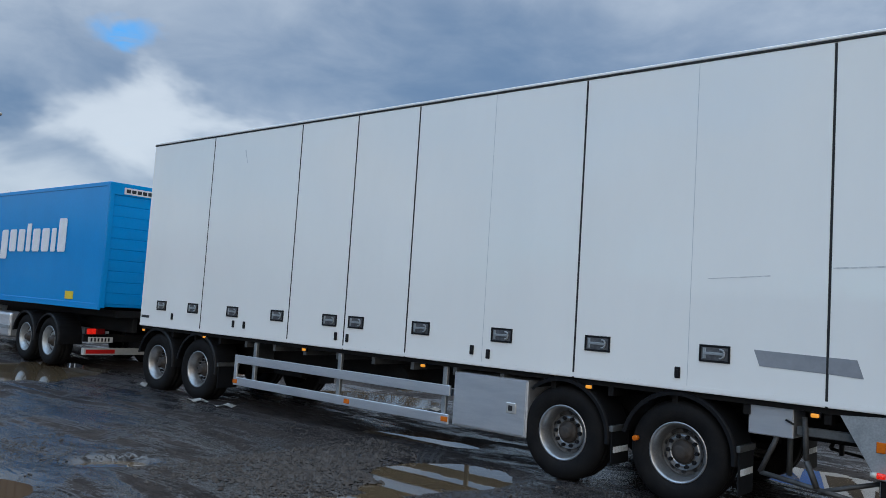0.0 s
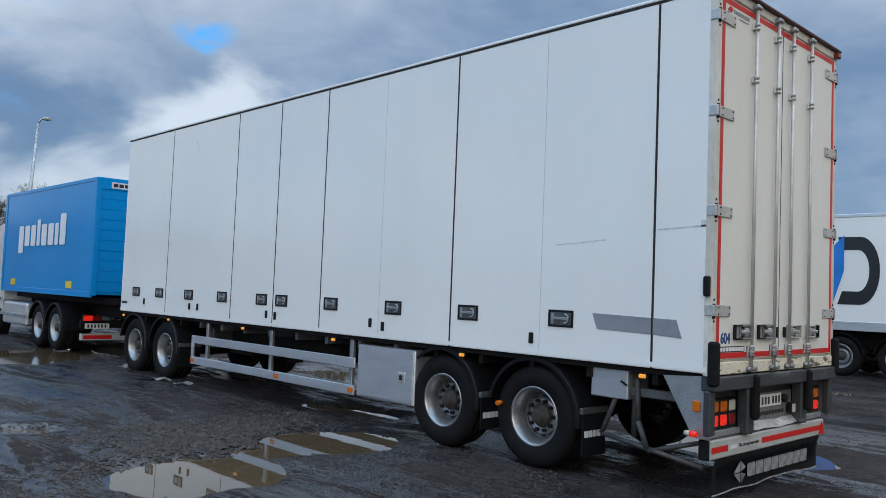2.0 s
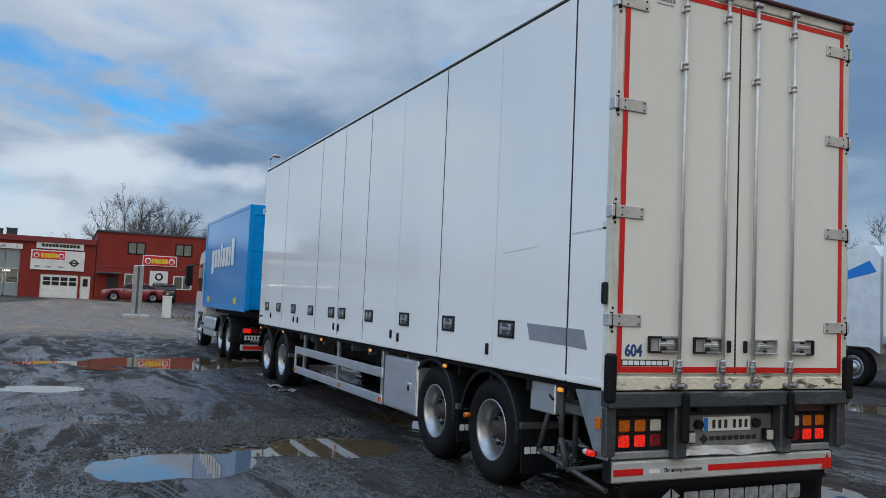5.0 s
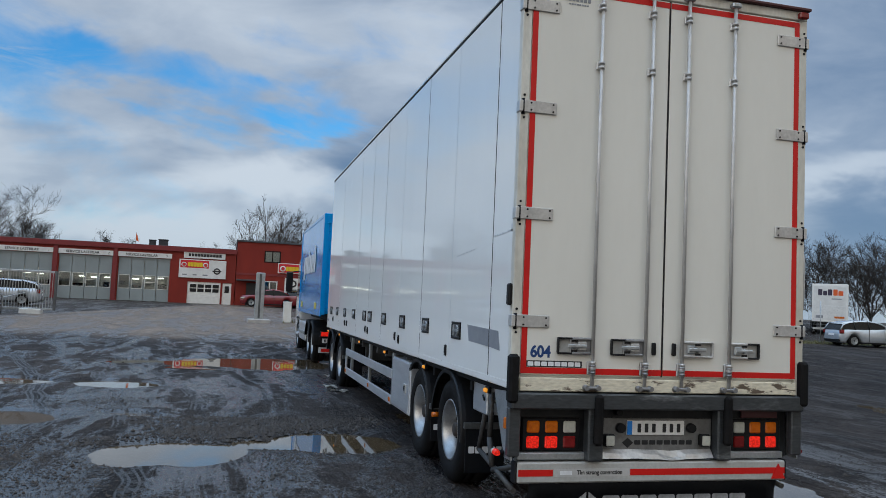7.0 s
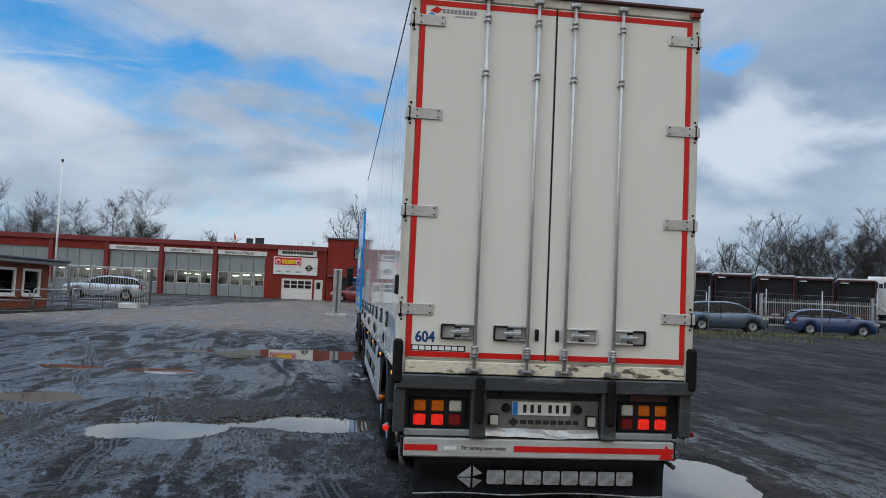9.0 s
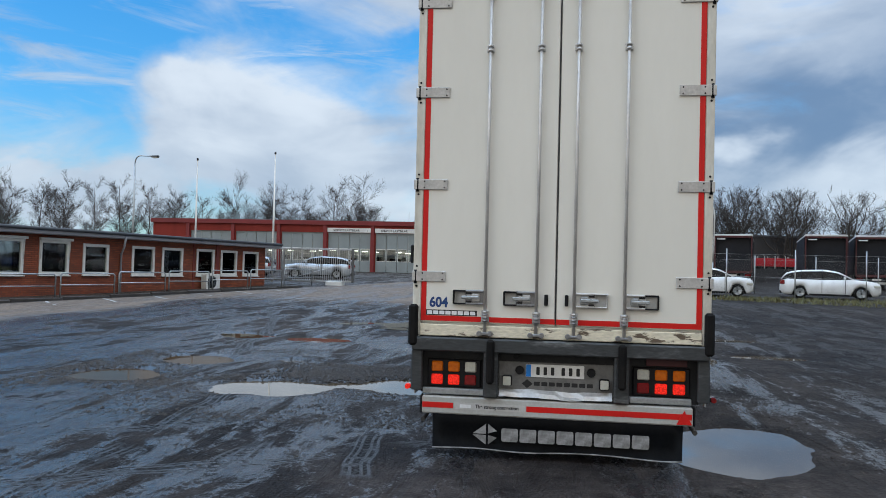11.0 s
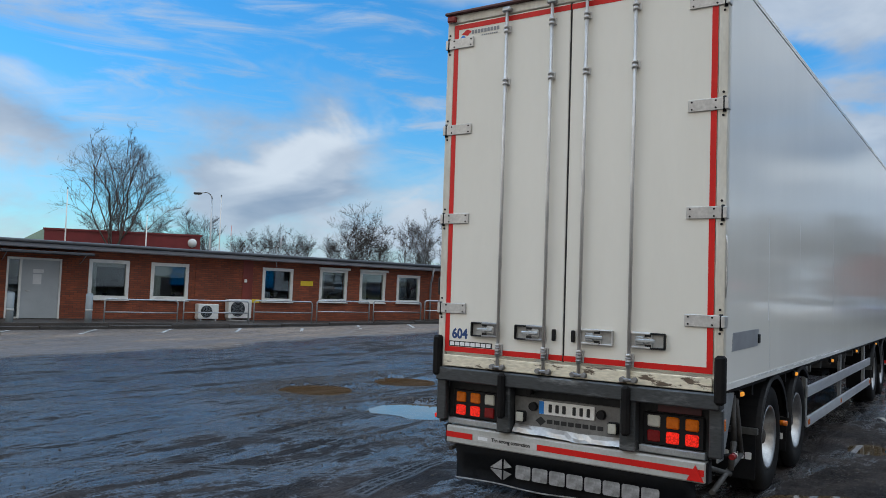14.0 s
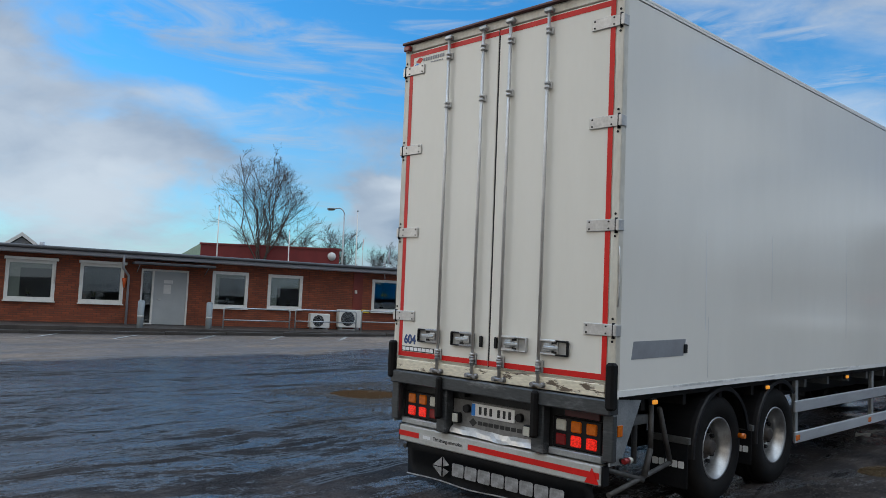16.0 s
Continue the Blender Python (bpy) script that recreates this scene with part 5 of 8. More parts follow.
LORRYWHEEL = wheel_meshes("lorry_wheel", 0.5, 0.34, 0.30, 0.13, DULL, STEEL)
FRONTWHEEL = wheel_meshes("front_wheel", 0.5, 0.32, 0.30, 0.05, STEEL, STEEL)
BX, BY = -15.0, 8.78
lorry = thing("box_lorry", pose(BX, BY, 0.06), "white lorry with a bright blue swap body, tail lamps lit", "lorry")
bl, bh = 6.15, 1.285
part("body", box(-bl, 0, -bh, bh, 1.30, 3.72, 0.012), BLUEPAINT, lorry, "blue swap body")
for s in (-1, 1):
    part("bottom_rail", box(-bl - 0.01, 0.012, s * (bh - 0.03), s * (bh + 0.012), 1.24, 1.36, 0.006), BLUEPAINT, lorry)
    part("top_rail", box(-bl - 0.01, 0.012, s * (bh - 0.03), s * (bh + 0.012), 3.66, 3.74, 0.006), BLUEPAINT, lorry)
    for x in (-bl + 0.02, -0.06):
        part("corner_post", box(x - 0.06, x + 0.08, s * (bh - 0.03), s * (bh + 0.014), 1.28, 3.72, 0.006), BLUEPAINT, lorry)
    for x in (-5.20, -1.27):
        part("reflector", box(x - 0.17, x + 0.17, s * bh, s * (bh + 0.016), 1.40, 1.56, 0.004), YELLOW, lorry)
part("rear_frame", box(-0.02, 0.03, -bh, bh, 3.50, 3.74, 0.006), BLUEPAINT, lorry)
part("sign_strip", box(0.03, 0.036, -1.00, -0.40, 3.53, 3.66), SIGNWHITE, lorry)
block_row("letter_block", blocks([0.09] * 5, [0.07] * 5, 0.025, 0.003), BLACKINK, lorry, pose(0.036, -0.96, 3.56, 0, 0, 90))
for k in range(10):
    z = 1.36 + k * 0.215
    part("door_slat", box(-0.01, 0.012, -bh + 0.10, bh - 0.10, z, z + 0.205, 0.006), BLUEPAINT, lorry)
for s in (-1, 1):
    part("door_post", box(-0.02, 0.035, s * (bh - 0.10), s * bh, 1.28, 3.52, 0.006), BLUEPAINT, lorry)
# word-sized white mark on both sides
wide = [0.36, 0.36, 0.34, 0.22, 0.36, 0.36, 0.22, 0.36]
high = [0.50, 0.50, 0.50, 0.62, 0.50, 0.50, 0.50, 0.70]
low = [0.17, 0, 0, 0, 0, 0, 0, 0]
for s in (-1, 1):
    m = pose(-4.92, -bh - 0.013, 2.36) if s < 0 else pose(-1.6, bh + 0.013, 2.36, 0, 0, 180)
    block_row("letter_block", blocks(wide, high, 0.10, 0.003, low), LOGOWHITE, lorry, m)
# chassis, wheels and cab
for s in (-0.45, 0.45):
    part("chassis_beam", box(-9.0, -0.1, s - 0.05, s + 0.05, 0.80, 1.10, 0.01), BLACKMETAL, lorry)
part("sub_frame", box(-bl, -0.05, -0.9, 0.9, 1.10, 1.24), BLACKMETAL, lorry)
for x in (-2.15, -3.30):
    for left in (True, False):
        put_wheel(lorry, x, -bh + 0.05 if left else bh - 0.05, 0.50, left, LORRYWHEEL)
        fender(lorry, x, left, r=0.57, z=0.5, y_out=0.03, width=0.5)
for left in (True, False):
    put_wheel(lorry, -6.85, -bh + 0.05 if left else bh - 0.05, 0.50, left, FRONTWHEEL)
for s in (-1, 1):
    tank = part("fuel_tank", box(-6.0, -4.1, s * (bh - 0.55), s * (bh - 0.02), 0.42, 0.98, 0.06, seg=3), ALU, lorry)
    part("step_panel", box(-6.2, -4.05, s * (bh - 0.02), s * (bh + 0.005), 0.62, 0.70, 0.006), STEEL, tank)
tail = part("tail_bar", box(-0.75, -0.68, -1.2, 1.2, 0.58, 0.74, 0.01), BLACKMETAL, lorry)
for s in (-1, 1):
    tl = part("tail_lamp", box(-0.68, -0.62, s * 1.18, s * 0.78, 0.72, 0.86, 0.01), PLASTIC, lorry, "lit red tail lamp")
    part("lens", box(-0.625, -0.605, s * 1.165, s * 0.98, 0.735, 0.845, 0.006), REDLIT, tl)
    part("lens", box(-0.625, -0.605, s * 0.965, s * 0.80, 0.735, 0.845, 0.006), REDLENS, tl)
lp = part("number_plate", box(-0.62, -0.61, -1.13, -0.62, 0.57, 0.68, 0.003), PLATEWHITE, lorry)
for k in range(6):
    part("plate_bar", box(-0.61, -0.607, -1.08 + k * 0.072, -1.045 + k * 0.072, 0.59, 0.66), BLACKINK, lp)
un = part("underrun_bar", box(-0.72, -0.62, -1.2, 1.2, 0.32, 0.46, 0.01), WHITETAPE, lorry)
part("red_tape", box(-0.62, -0.617, -1.15, -0.55, 0.35, 0.43), RED, un)
part("red_tape", box(-0.62, -0.617, 0.55, 1.15, 0.35, 0.43), RED, un)
side = [(-8.65, 0.45), (-8.70, 1.2), (-8.62, 1.65), (-8.38, 2.62), (-8.2, 2.92), (-7.2, 3.0), (-6.98, 2.9), (-6.95, 1.0), (-7.0, 0.95), (-7.05, 0.62), (-7.3, 1.03), (-7.8, 1.03), (-8.06, 0.62), (-8.1, 0.45)]
cab = prism(side, "y", -1.24, 1.24)
bmesh.ops.bevel(cab, geom=[e for e in cab.edges if abs(e.verts[0].co.y - e.verts[1].co.y) < 0.01], offset=0.05, segments=2, affect="EDGES")
cab_ob = part("cab", cab, CARWHITE, lorry, "white driver's cab")
cab_ob.matrix_basis = pose(0.70, 0, 0)
for s in (-1, 1):
    part("side_window", prism([(-8.48, 1.70), (-8.30, 2.50), (-7.55, 2.56), (-7.52, 1.70)], "y", s * 1.238, s * 1.248), CARGLASS, cab_ob)
    arm = part("mirror_arm", tube((-8.4, s * 1.22, 2.55), (-8.58, s * 1.5, 2.50), 0.02), PLASTIC, cab_ob)
    part("mirror", box(-8.64, -8.50, s * 1.40, s * 1.62, 1.85, 2.52, 0.04), PLASTIC, arm)
    part("wheel_arch", box(-8.06, -7.04, s * 1.20, s * 1.255, 1.0, 1.06, 0.01), PLASTIC, cab_ob)
part("windscreen", prism([(-1.15, 0), (1.15, 0), (1.05, 0.95), (-1.05, 0.95)], "x", -0.01, 0.01), CARGLASS, cab_ob).matrix_basis = pose(-8.63, 0, 1.68, 0, 14, 0)
for s in (-1, 1):
    part("head_lamp", box(-8.73, -8.66, s * 1.15, s * 0.8, 0.75, 0.98, 0.02), CLEARLENS, cab_ob)


# ---------------------------------------------------------------- another long lorry across the yard
DX, DY = -12.4, 22.6
van = thing("articulated_lorry", pose(DX, DY, ground_at(DX + 4, DY)), "long white lorry with large blue and black lettering, parked", "lorry")
part("body", box(2.3, 15.5, 0, 2.55, 1.35, 4.05, 0.015), WHITE, van)
part("skirt", box(2.3, 15.5, -0.012, 0.05, 1.15, 1.38, 0.006), ALU, van, "aluminium side skirt")
part("roof_rail", box(2.28, 15.5, -0.014, 0.04, 4.0, 4.08, 0.006), ALU, van)
logo = part("blue_ring", lathe([(0.42, 0), (0.85, 0), (0.85, 0.006), (0.42, 0.006)], 30), BRIGHTBLUE, van)
logo.matrix_basis = pose(5.35, -0.008, 2.65)
part("arrow", prism([(-0.2, 0.0), (0.75, 1.0), (0.75, 0.1), (0.45, -0.85), (0.1, -0.85)], "y", -0.006, 0), BRIGHTBLUE, van).matrix_basis = pose(5.95, -0.009, 2.55)
dd = bmesh.new()
pts = []
for k in range(17):
    a = radians(-90 + 180 * k / 16)
    pts.append((0.62 + 0.62 * math.cos(a), 0.85 * math.sin(a)))
outer = [(-0.1, -0.85)] + pts + [(-0.1, 0.85)]
inner = [(0.05, -0.52)] + [(0.55 + 0.36 * math.cos(radians(-90 + 180 * k / 16)), 0.52 * math.sin(radians(-90 + 180 * k / 16))) for k in range(17)] + [(0.05, 0.52)]
for y in (0.0,):
    o = [dd.verts.new((x, -0.004, z)) for x, z in outer]
    i = [dd.verts.new((x, -0.004, z)) for x, z in inner]
    for k in range(len(o) - 1):
        dd.faces.new((o[k], o[k + 1], i[k + 1], i[k]))
part("dark_bow", dd, BLACKINK, van).matrix_basis = pose(6.62, -0.004, 2.65) @ Matrix.Diagonal((0.74, 1, 1, 1))
part("dark_bar", box(0, 0.36, -0.006, 0, -0.6, 0.9, 0.0), BLACKINK, van).matrix_basis = pose(7.72, -0.002, 2.6) @ Matrix.Diagonal((0.72, 1, 1, 1))
part("dark_bar", box(0, 1.5, -0.006, 0, -0.9, -0.55, 0.0), BLACKINK, van).matrix_basis = pose(7.80, -0.002, 2.6) @ Matrix.Diagonal((0.66, 1, 1, 1))
part("dark_bar", box(0, 0.36, -0.006, 0, -0.6, 0.9, 0.0), BLACKINK, van).matrix_basis = pose(8.60, -0.002, 2.6) @ Matrix.Diagonal((0.72, 1, 1, 1))
for x in (6.6, 7.95, 12.2, 13.55):
    for left in (True, False):
        put_wheel(van, x, 0.06 if left else 2.49, 0.5, left, LORRYWHEEL)
    bm = bmesh.new()
    for k in range(14):
        a, b = radians(12 + 156 * k / 14), radians(12 + 156 * (k + 1) / 14)
        sub = box(-0.068, 0.068, 0.02, 0.42, -0.012, 0.012)
        join(bm, sub, Matrix.Translation((x + 0.57 * math.cos((a + b) / 2), 0, 0.5 + 0.57 * math.sin((a + b) / 2))) @ Matrix.Rotation(math.pi / 2 - (a + b) / 2, 4, "Y"))
    part("mudguard", bm, PLASTIC, van)
part("chassis", box(2.5, 15.3, 0.6, 1.95, 0.75, 1.2, 0.02), BLACKMETAL, van)
part("side_box", box(4.5, 5.7, 0.03, 0.6, 0.5, 1.1, 0.02), STEEL, van)
vc = prism([(-0.05, 0.4), (-0.1, 1.5), (0.15, 2.9), (0.5, 3.5), (2.0, 3.7), (2.2, 3.4), (2.2, 0.9), (1.9, 1.05), (0.9, 1.05), (0.75, 0.4)], "y", 0.03, 2.5)
vcab = part("cab", vc, CARWHITE, van, "white cab with a blue pattern")
part("side_window", prism([(0.15, 1.85), (0.38, 2.7), (1.15, 2.75), (1.15, 1.85)], "y", 0.022, 0.03), CARGLASS, vcab)
part("blue_stripe", prism([(0.9, 2.9), (1.9, 3.3), (2.1, 3.0), (1.2, 2.8)], "y", 0.024, 0.03), BRIGHTBLUE, vcab)
part("windscreen", prism([(0.15, 0), (2.38, 0), (2.28, 1.0), (0.25, 1.0)], "x", -0.012, 0.0), CARGLASS, vcab).matrix_basis = pose(-0.03, 0, 1.75, 0, 12, 0)
put_wheel(van, 1.4, 0.06, 0.5, True, FRONTWHEEL)


# ---------------------------------------------------------------- cars
def car_wheels():
    tyre = lathe([(0.21, 0.02), (0.26, 0.0), (0.30, 0.01), (0.32, 0.04), (0.32, 0.17), (0.30, 0.2), (0.21, 0.19)], 26)
    rim = lathe([(0.215, 0.02), (0.205, 0.012), (0.195, 0.03), (0.18, 0.06), (0.0, 0.07)], 22)
    for k in range(5):
        a = 2 * math.pi * k / 5
        tube((0.04 * math.cos(a), 0.035, 0.04 * math.sin(a)), (0.2 * math.cos(a), 0.022, 0.2 * math.sin(a)), 0.022, 0.02, 6, rim)
    hub = lathe([(0.04, 0.06), (0.04, 0.02), (0.0, 0.018)], 12)
    return mesh_of(tyre, RUBBER, "car_tyre"), mesh_of(rim, STEEL, "car_rim"), mesh_of(hub, PLASTIC, "car_hub")


CARWHEEL = car_wheels()
# stations: x/length, belt height, sill height, half width; then roof outline (x/length, z/height)
KINDS = {
    "hatchback": dict(length=4.0, width=1.7, height=1.46, belt=[(0.0, .50), (0.02, .62), (0.12, .67), (0.30, .70), (0.55, .66), (0.80, .64), (0.95, .64), (0.99, .58), (1.0, .42)],
                      roof=[(0.24, .70), (0.42, .95), (0.55, 1.0), (0.78, .97), (0.93, .88), (0.985, .64)]),
    "estate_car": dict(length=4.63, width=1.85, height=1.48, belt=[(0.0, .46), (0.02, .58), (0.10, .63), (0.30, .68), (0.55, .66), (0.80, .66), (0.95, .68), (0.99, .62), (1.0, .42)],
                       roof=[(0.26, .68), (0.42, .94), (0.55, 1.0), (0.80, .97), (0.92, .90), (0.985, .67)]),
    "people_carrier": dict(length=4.47, width=1.75, height=1.66, belt=[(0.0, .42), (0.02, .52), (0.10, .57), (0.25, .63), (0.55, .60), (0.80, .60), (0.95, .62), (0.99, .56), (1.0, .4)],
                           roof=[(0.15, .62), (0.36, .95), (0.5, 1.0), (0.82, .97), (0.95, .88), (0.99, .60)]),
    "sport_utility": dict(length=4.5, width=1.84, height=1.67, belt=[(0.0, .48), (0.02, .58), (0.10, .62), (0.28, .66), (0.55, .64), (0.80, .65), (0.95, .66), (0.99, .62), (1.0, .42)],
                          roof=[(0.24, .66), (0.39, .94), (0.52, 1.0), (0.82, .97), (0.94, .87), (0.985, .66)]),
    "saloon": dict(length=4.5, width=1.75, height=1.42, belt=[(0.0, .45), (0.02, .58), (0.12, .62), (0.28, .67), (0.55, .66), (0.80, .68), (0.95, .68), (0.99, .62), (1.0, .42)],
                   roof=[(0.26, .67), (0.42, .95), (0.55, 1.0), (0.68, .96), (0.84, .69)]),
}


def make_car(kind, paint, label, x, y, heading, group=""):
    """A car whose nose points along its local -x; the origin lies on the ground below its middle."""
    k = KINDS[kind]
    L, W, H = k["length"], k["width"] / 2, k["height"]
    z = ground_at(x, y)
    car = thing(kind, pose(x, y, z, 0, 0, heading), label, "car", group)

    def belt_at(u):
        b = k["belt"]
        return float(np.interp(u, [p[0] for p in b], [p[1] for p in b])) * H
    bm = bmesh.new()
    rings = []
    axles = (0.19, 0.79)
    us = sorted(set(list(np.linspace(0, 1, 25)) + [0.005, 0.015, 0.985, 0.995]))
    for u in us:
        end = min(1.0, 0.80 + 3.2 * min(u, 1 - u)) if min(u, 1 - u) < 0.0625 else 1.0
        w, top = W * end, belt_at(u)
        sill = 0.19 * H / 1.46 + (0.10 if min(u, 1 - u) < 0.03 else 0)
        for a in axles:
            d = abs(u - a) * L
            if d < 0.36:
                sill = max(sill, 0.31 + math.sqrt(max(0, 0.36 ** 2 - d * d)))
        mid = sill + (top - sill) * 0.55
        row = [(w * 0.94, sill), (w, min(sill + 0.12, mid)), (w, mid), (w * 0.955, top - 0.015), (w * 0.90, top), (0, top + 0.02)]
        pts = [(-a, b) for a, b in row] + [(a, b) for a, b in row[-2::-1]]
        rings.append([bm.verts.new((u * L - L / 2, a, b)) for a, b in pts])
    for a, b in zip(rings, rings[1:]):
        n = len(a)
        for q in range(n):
            f = bm.faces.new((a[q], a[(q + 1) % n], b[(q + 1) % n], b[q]))
            f.smooth = q not in (n - 1,)
    bm.faces.new(rings[0][::-1])
    bm.faces.new(rings[-1])
    bmesh.ops.recalc_face_normals(bm, faces=bm.faces)
    body = part("body", bm, paint, car)
    # glasshouse and roof
    r = k["roof"]
    g = bmesh.new()
    ring = []
    for u in np.linspace(r[0][0], r[-1][0], 19):
        zt = float(np.interp(u, [p[0] for p in r], [p[1] for p in r])) * H - 0.02
        zb = belt_at(u) - 0.03
        lean = max(0.0, (zt - zb)) * 0.28
        ring.append([g.verts.new((u * L - L / 2, yy, zz)) for yy, zz in ((-W * 0.93, zb), (-W * 0.93 + lean, zt), (W * 0.93 - lean, zt), (W * 0.93, zb))])
    for a, b in zip(ring, ring[1:]):
        for q in range(3):
            g.faces.new((a[q], a[q + 1], b[q + 1], b[q]))
    bmesh.ops.recalc_face_normals(g, faces=g.faces)
    part("glazing", g, CARGLASS, car, "dark windows all round")
    cover = bmesh.new()
    ring = []
    for u in np.linspace(r[1][0] - 0.03, r[-2][0] + 0.01, 14):
        zt = float(np.interp(u, [p[0] for p in r], [p[1] for p in r])) * H
        lean = max(0.0, zt - belt_at(u)) * 0.28
        yy = W * 0.93 - lean + 0.012
        ring.append([cover.verts.new((u * L - L / 2, q, zz)) for q, zz in ((-yy - 0.02, zt - 0.07), (-yy + 0.02, zt - 0.012), (-yy * 0.6, zt + 0.012), (yy * 0.6, zt + 0.012), (yy - 0.02, zt - 0.012), (yy + 0.02, zt - 0.07))])
    for a, b in zip(ring, ring[1:]):
        for q in range(5):
            f = cover.faces.new((a[q], a[q + 1], b[q + 1], b[q]))
            f.smooth = True
    part("roof", cover, paint, car)
    for s in (-1, 1):
        path = [(p[0], p[1] * H) for p in r]
        for (ua, za), (ub, zb) in ((path[0], path[1]), (path[-2], path[-1])):
            ba, bb = belt_at(ua), belt_at(ub)
            tube((ua * L - L / 2, s * (W * 0.93 - max(0, za - ba) * 0.28), za - 0.02), (ub * L - L / 2, s * (W * 0.93 - max(0, zb - bb) * 0.28), zb - 0.02), 0.035, n=6, bm=(pil := bmesh.new()))
            part("roof_pillar", pil, paint, car)
        for u in (0.56, 0.77):
            zt = float(np.interp(u, [p[0] for p in r], [p[1] for p in r])) * H
            tube((u * L - L / 2, s * W * 0.935, belt_at(u) - 0.02), ((u + 0.01) * L - L / 2, s * (W * 0.935 - (zt - belt_at(u)) * 0.28), zt - 0.03), 0.028, n=6, bm=(pil := bmesh.new()))
            part("roof_pillar", pil, PLASTIC, car)
        part("mirror", box((r[0][0] + 0.09) * L - L / 2 - 0.06, (r[0][0] + 0.09) * L - L / 2 + 0.06, s * (W + 0.02), s * (W + 0.16), belt_at(0.3) + 0.0, belt_at(0.3) + 0.13, 0.03), paint, car)
        part("head_lamp", box(-L / 2 + 0.03, -L / 2 + 0.32, s * (W * 0.86), s * (W * 0.99), H * 0.43, H * 0.51, 0.02), CLEARLENS, car)
        part("tail_lamp", box(L / 2 - 0.24, L / 2 - 0.02, s * (W * 0.80), s * (W * 0.985), H * 0.48, H * 0.62, 0.02), REDLENS, car)
        part("door_line", box(-L * 0.16, -L * 0.155, s * W * 0.99, s * (W + 0.004), 0.30, belt_at(0.4) - 0.02), SEAM, car)
        part("door_line", box(L * 0.07, L * 0.075, s * W * 0.99, s * (W + 0.004), 0.30, belt_at(0.55) - 0.02), SEAM, car)
        part("sill_trim", box(-L * 0.2, L * 0.2, s * W * 0.9, s * (W + 0.006), 0.17, 0.26, 0.01), PLASTIC, car)
        for a in axles:
            put_wheel(car, a * L - L / 2, s * (W - 0.015), 0.32, s < 0, CARWHEEL)
    part("number_plate", box(L / 2 - 0.01, L / 2 + 0.012, -0.26, 0.26, H * 0.40, H * 0.475), PLATEWHITE, car)
    part("bumper", box(L / 2 - 0.10, L / 2 + 0.006, -W * 0.82, W * 0.82, 0.24, 0.40, 0.03), PLASTIC, car)
    part("under_body", box(-L * 0.42, L * 0.42, -W * 0.7, W * 0.7, 0.16, 0.32), PLASTIC, car)
    return car


make_car("hatchback", CARWHITE, "small white hatchback parked behind the wire fence", -37.7, 16.5, 260, "cars by the fence")
make_car("estate_car", CARWHITE, "white estate car parked behind the wire fence", -37.8, 22.3, 254, "cars by the fence")
make_car("people_carrier", CARGREYBLUE, "blue-grey people carrier parked behind the wire fence", -37.4, 28.4, 254, "cars by the fence")
make_car("estate_car", CARBLUE, "dark blue estate car parked behind the wire fence", -37.0, 34.6, 254, "cars by the fence")
make_car("hatchback", CARSILVER, "silver hatchback parked behind the wire fence", -33.2, 40.0, 262, "cars by the fence")
make_car("sport_utility", CARGREY, "dark grey sport utility car seen from behind", -38.8, 11.4, 343, "cars by the fence")
make_car("saloon", CARBLUE, "dark saloon car beside the grey one", -41.5, 14.2, 320, "cars by the fence")
make_car("saloon", CARRED, "dark red saloon parked before the red office", -60.3, 8.35, 90, "")
make_car("hatchback", CARGREEN, "dark green hatchback parked before the red office", -62.0, 10.55, 0, "")
make_car("estate_car", CARSILVER, "silver estate car behind the sliding gate", -46.0, -7.4, 96, "")
make_car("hatchback", CARSILVER, "silver hatchback behind the sliding gate", -47.5, -13.2, 96, "")

# ---------------------------------------------------------------- the brick office
# local frame: x along the front, y into the building, z up; the roofline falls a little along x
OFF = Matrix.Translation((-8.05, -14.96, 0.0)) @ Matrix.Rotation(math.atan2(0.2926, -0.956), 4, "Z") @ Matrix.Rotation(0.0105, 4, "Y")
S0, S1 = -9.0, 27.8
OPEN = [(-7.0, -5.6, 1.08, 2.36), (-3.65, -2.2, 1.08, 2.38), (-1.34, 0.02, 1.07, 2.38), (0.66, 2.33, 0.27, 2.33), (3.25, 4.52, 1.06, 2.34), (5.39, 6.69, 1.09, 2.33),
        (9.79, 11.04, 1.12, 2.36), (12.38, 13.62, 1.16, 2.42), (14.37, 15.6, 1.18, 2.42), (16.33, 17.52, 1.2, 2.35), (18.83, 20.02, 1.2, 2.36),
        (20.55, 21.75, 1.2, 2.36), (22.72, 23.85, 1.22, 2.38), (24.4, 25.5, 1.23, 2.38), (26.04, 27.17, 1.24, 2.38)]
office = thing("office_building", OFF, "long single-storey red-brown brick office with a flat dark roof", "building")
BASE, TOP = -0.3, 2.66


def holed_wall(x0, x1, z0, z1, holes, thick, bm=None):
    """A wall in the x-z plane from y = 0 to y = thick, with real openings."""
    bm = bm or bmesh.new()
    at = x0
    for a, b, c, d in sorted(holes):
        box(at, a, 0, thick, z0, z1, 0, bm)
        box(a, b, 0, thick, z0, c, 0, bm)
        box(a, b, 0, thick, d, z1, 0, bm)
        at = b
    box(at, x1, 0, thick, z0, z1, 0, bm)
    bmesh.ops.remove_doubles(bm, verts=bm.verts, dist=0.0005)
    return bm


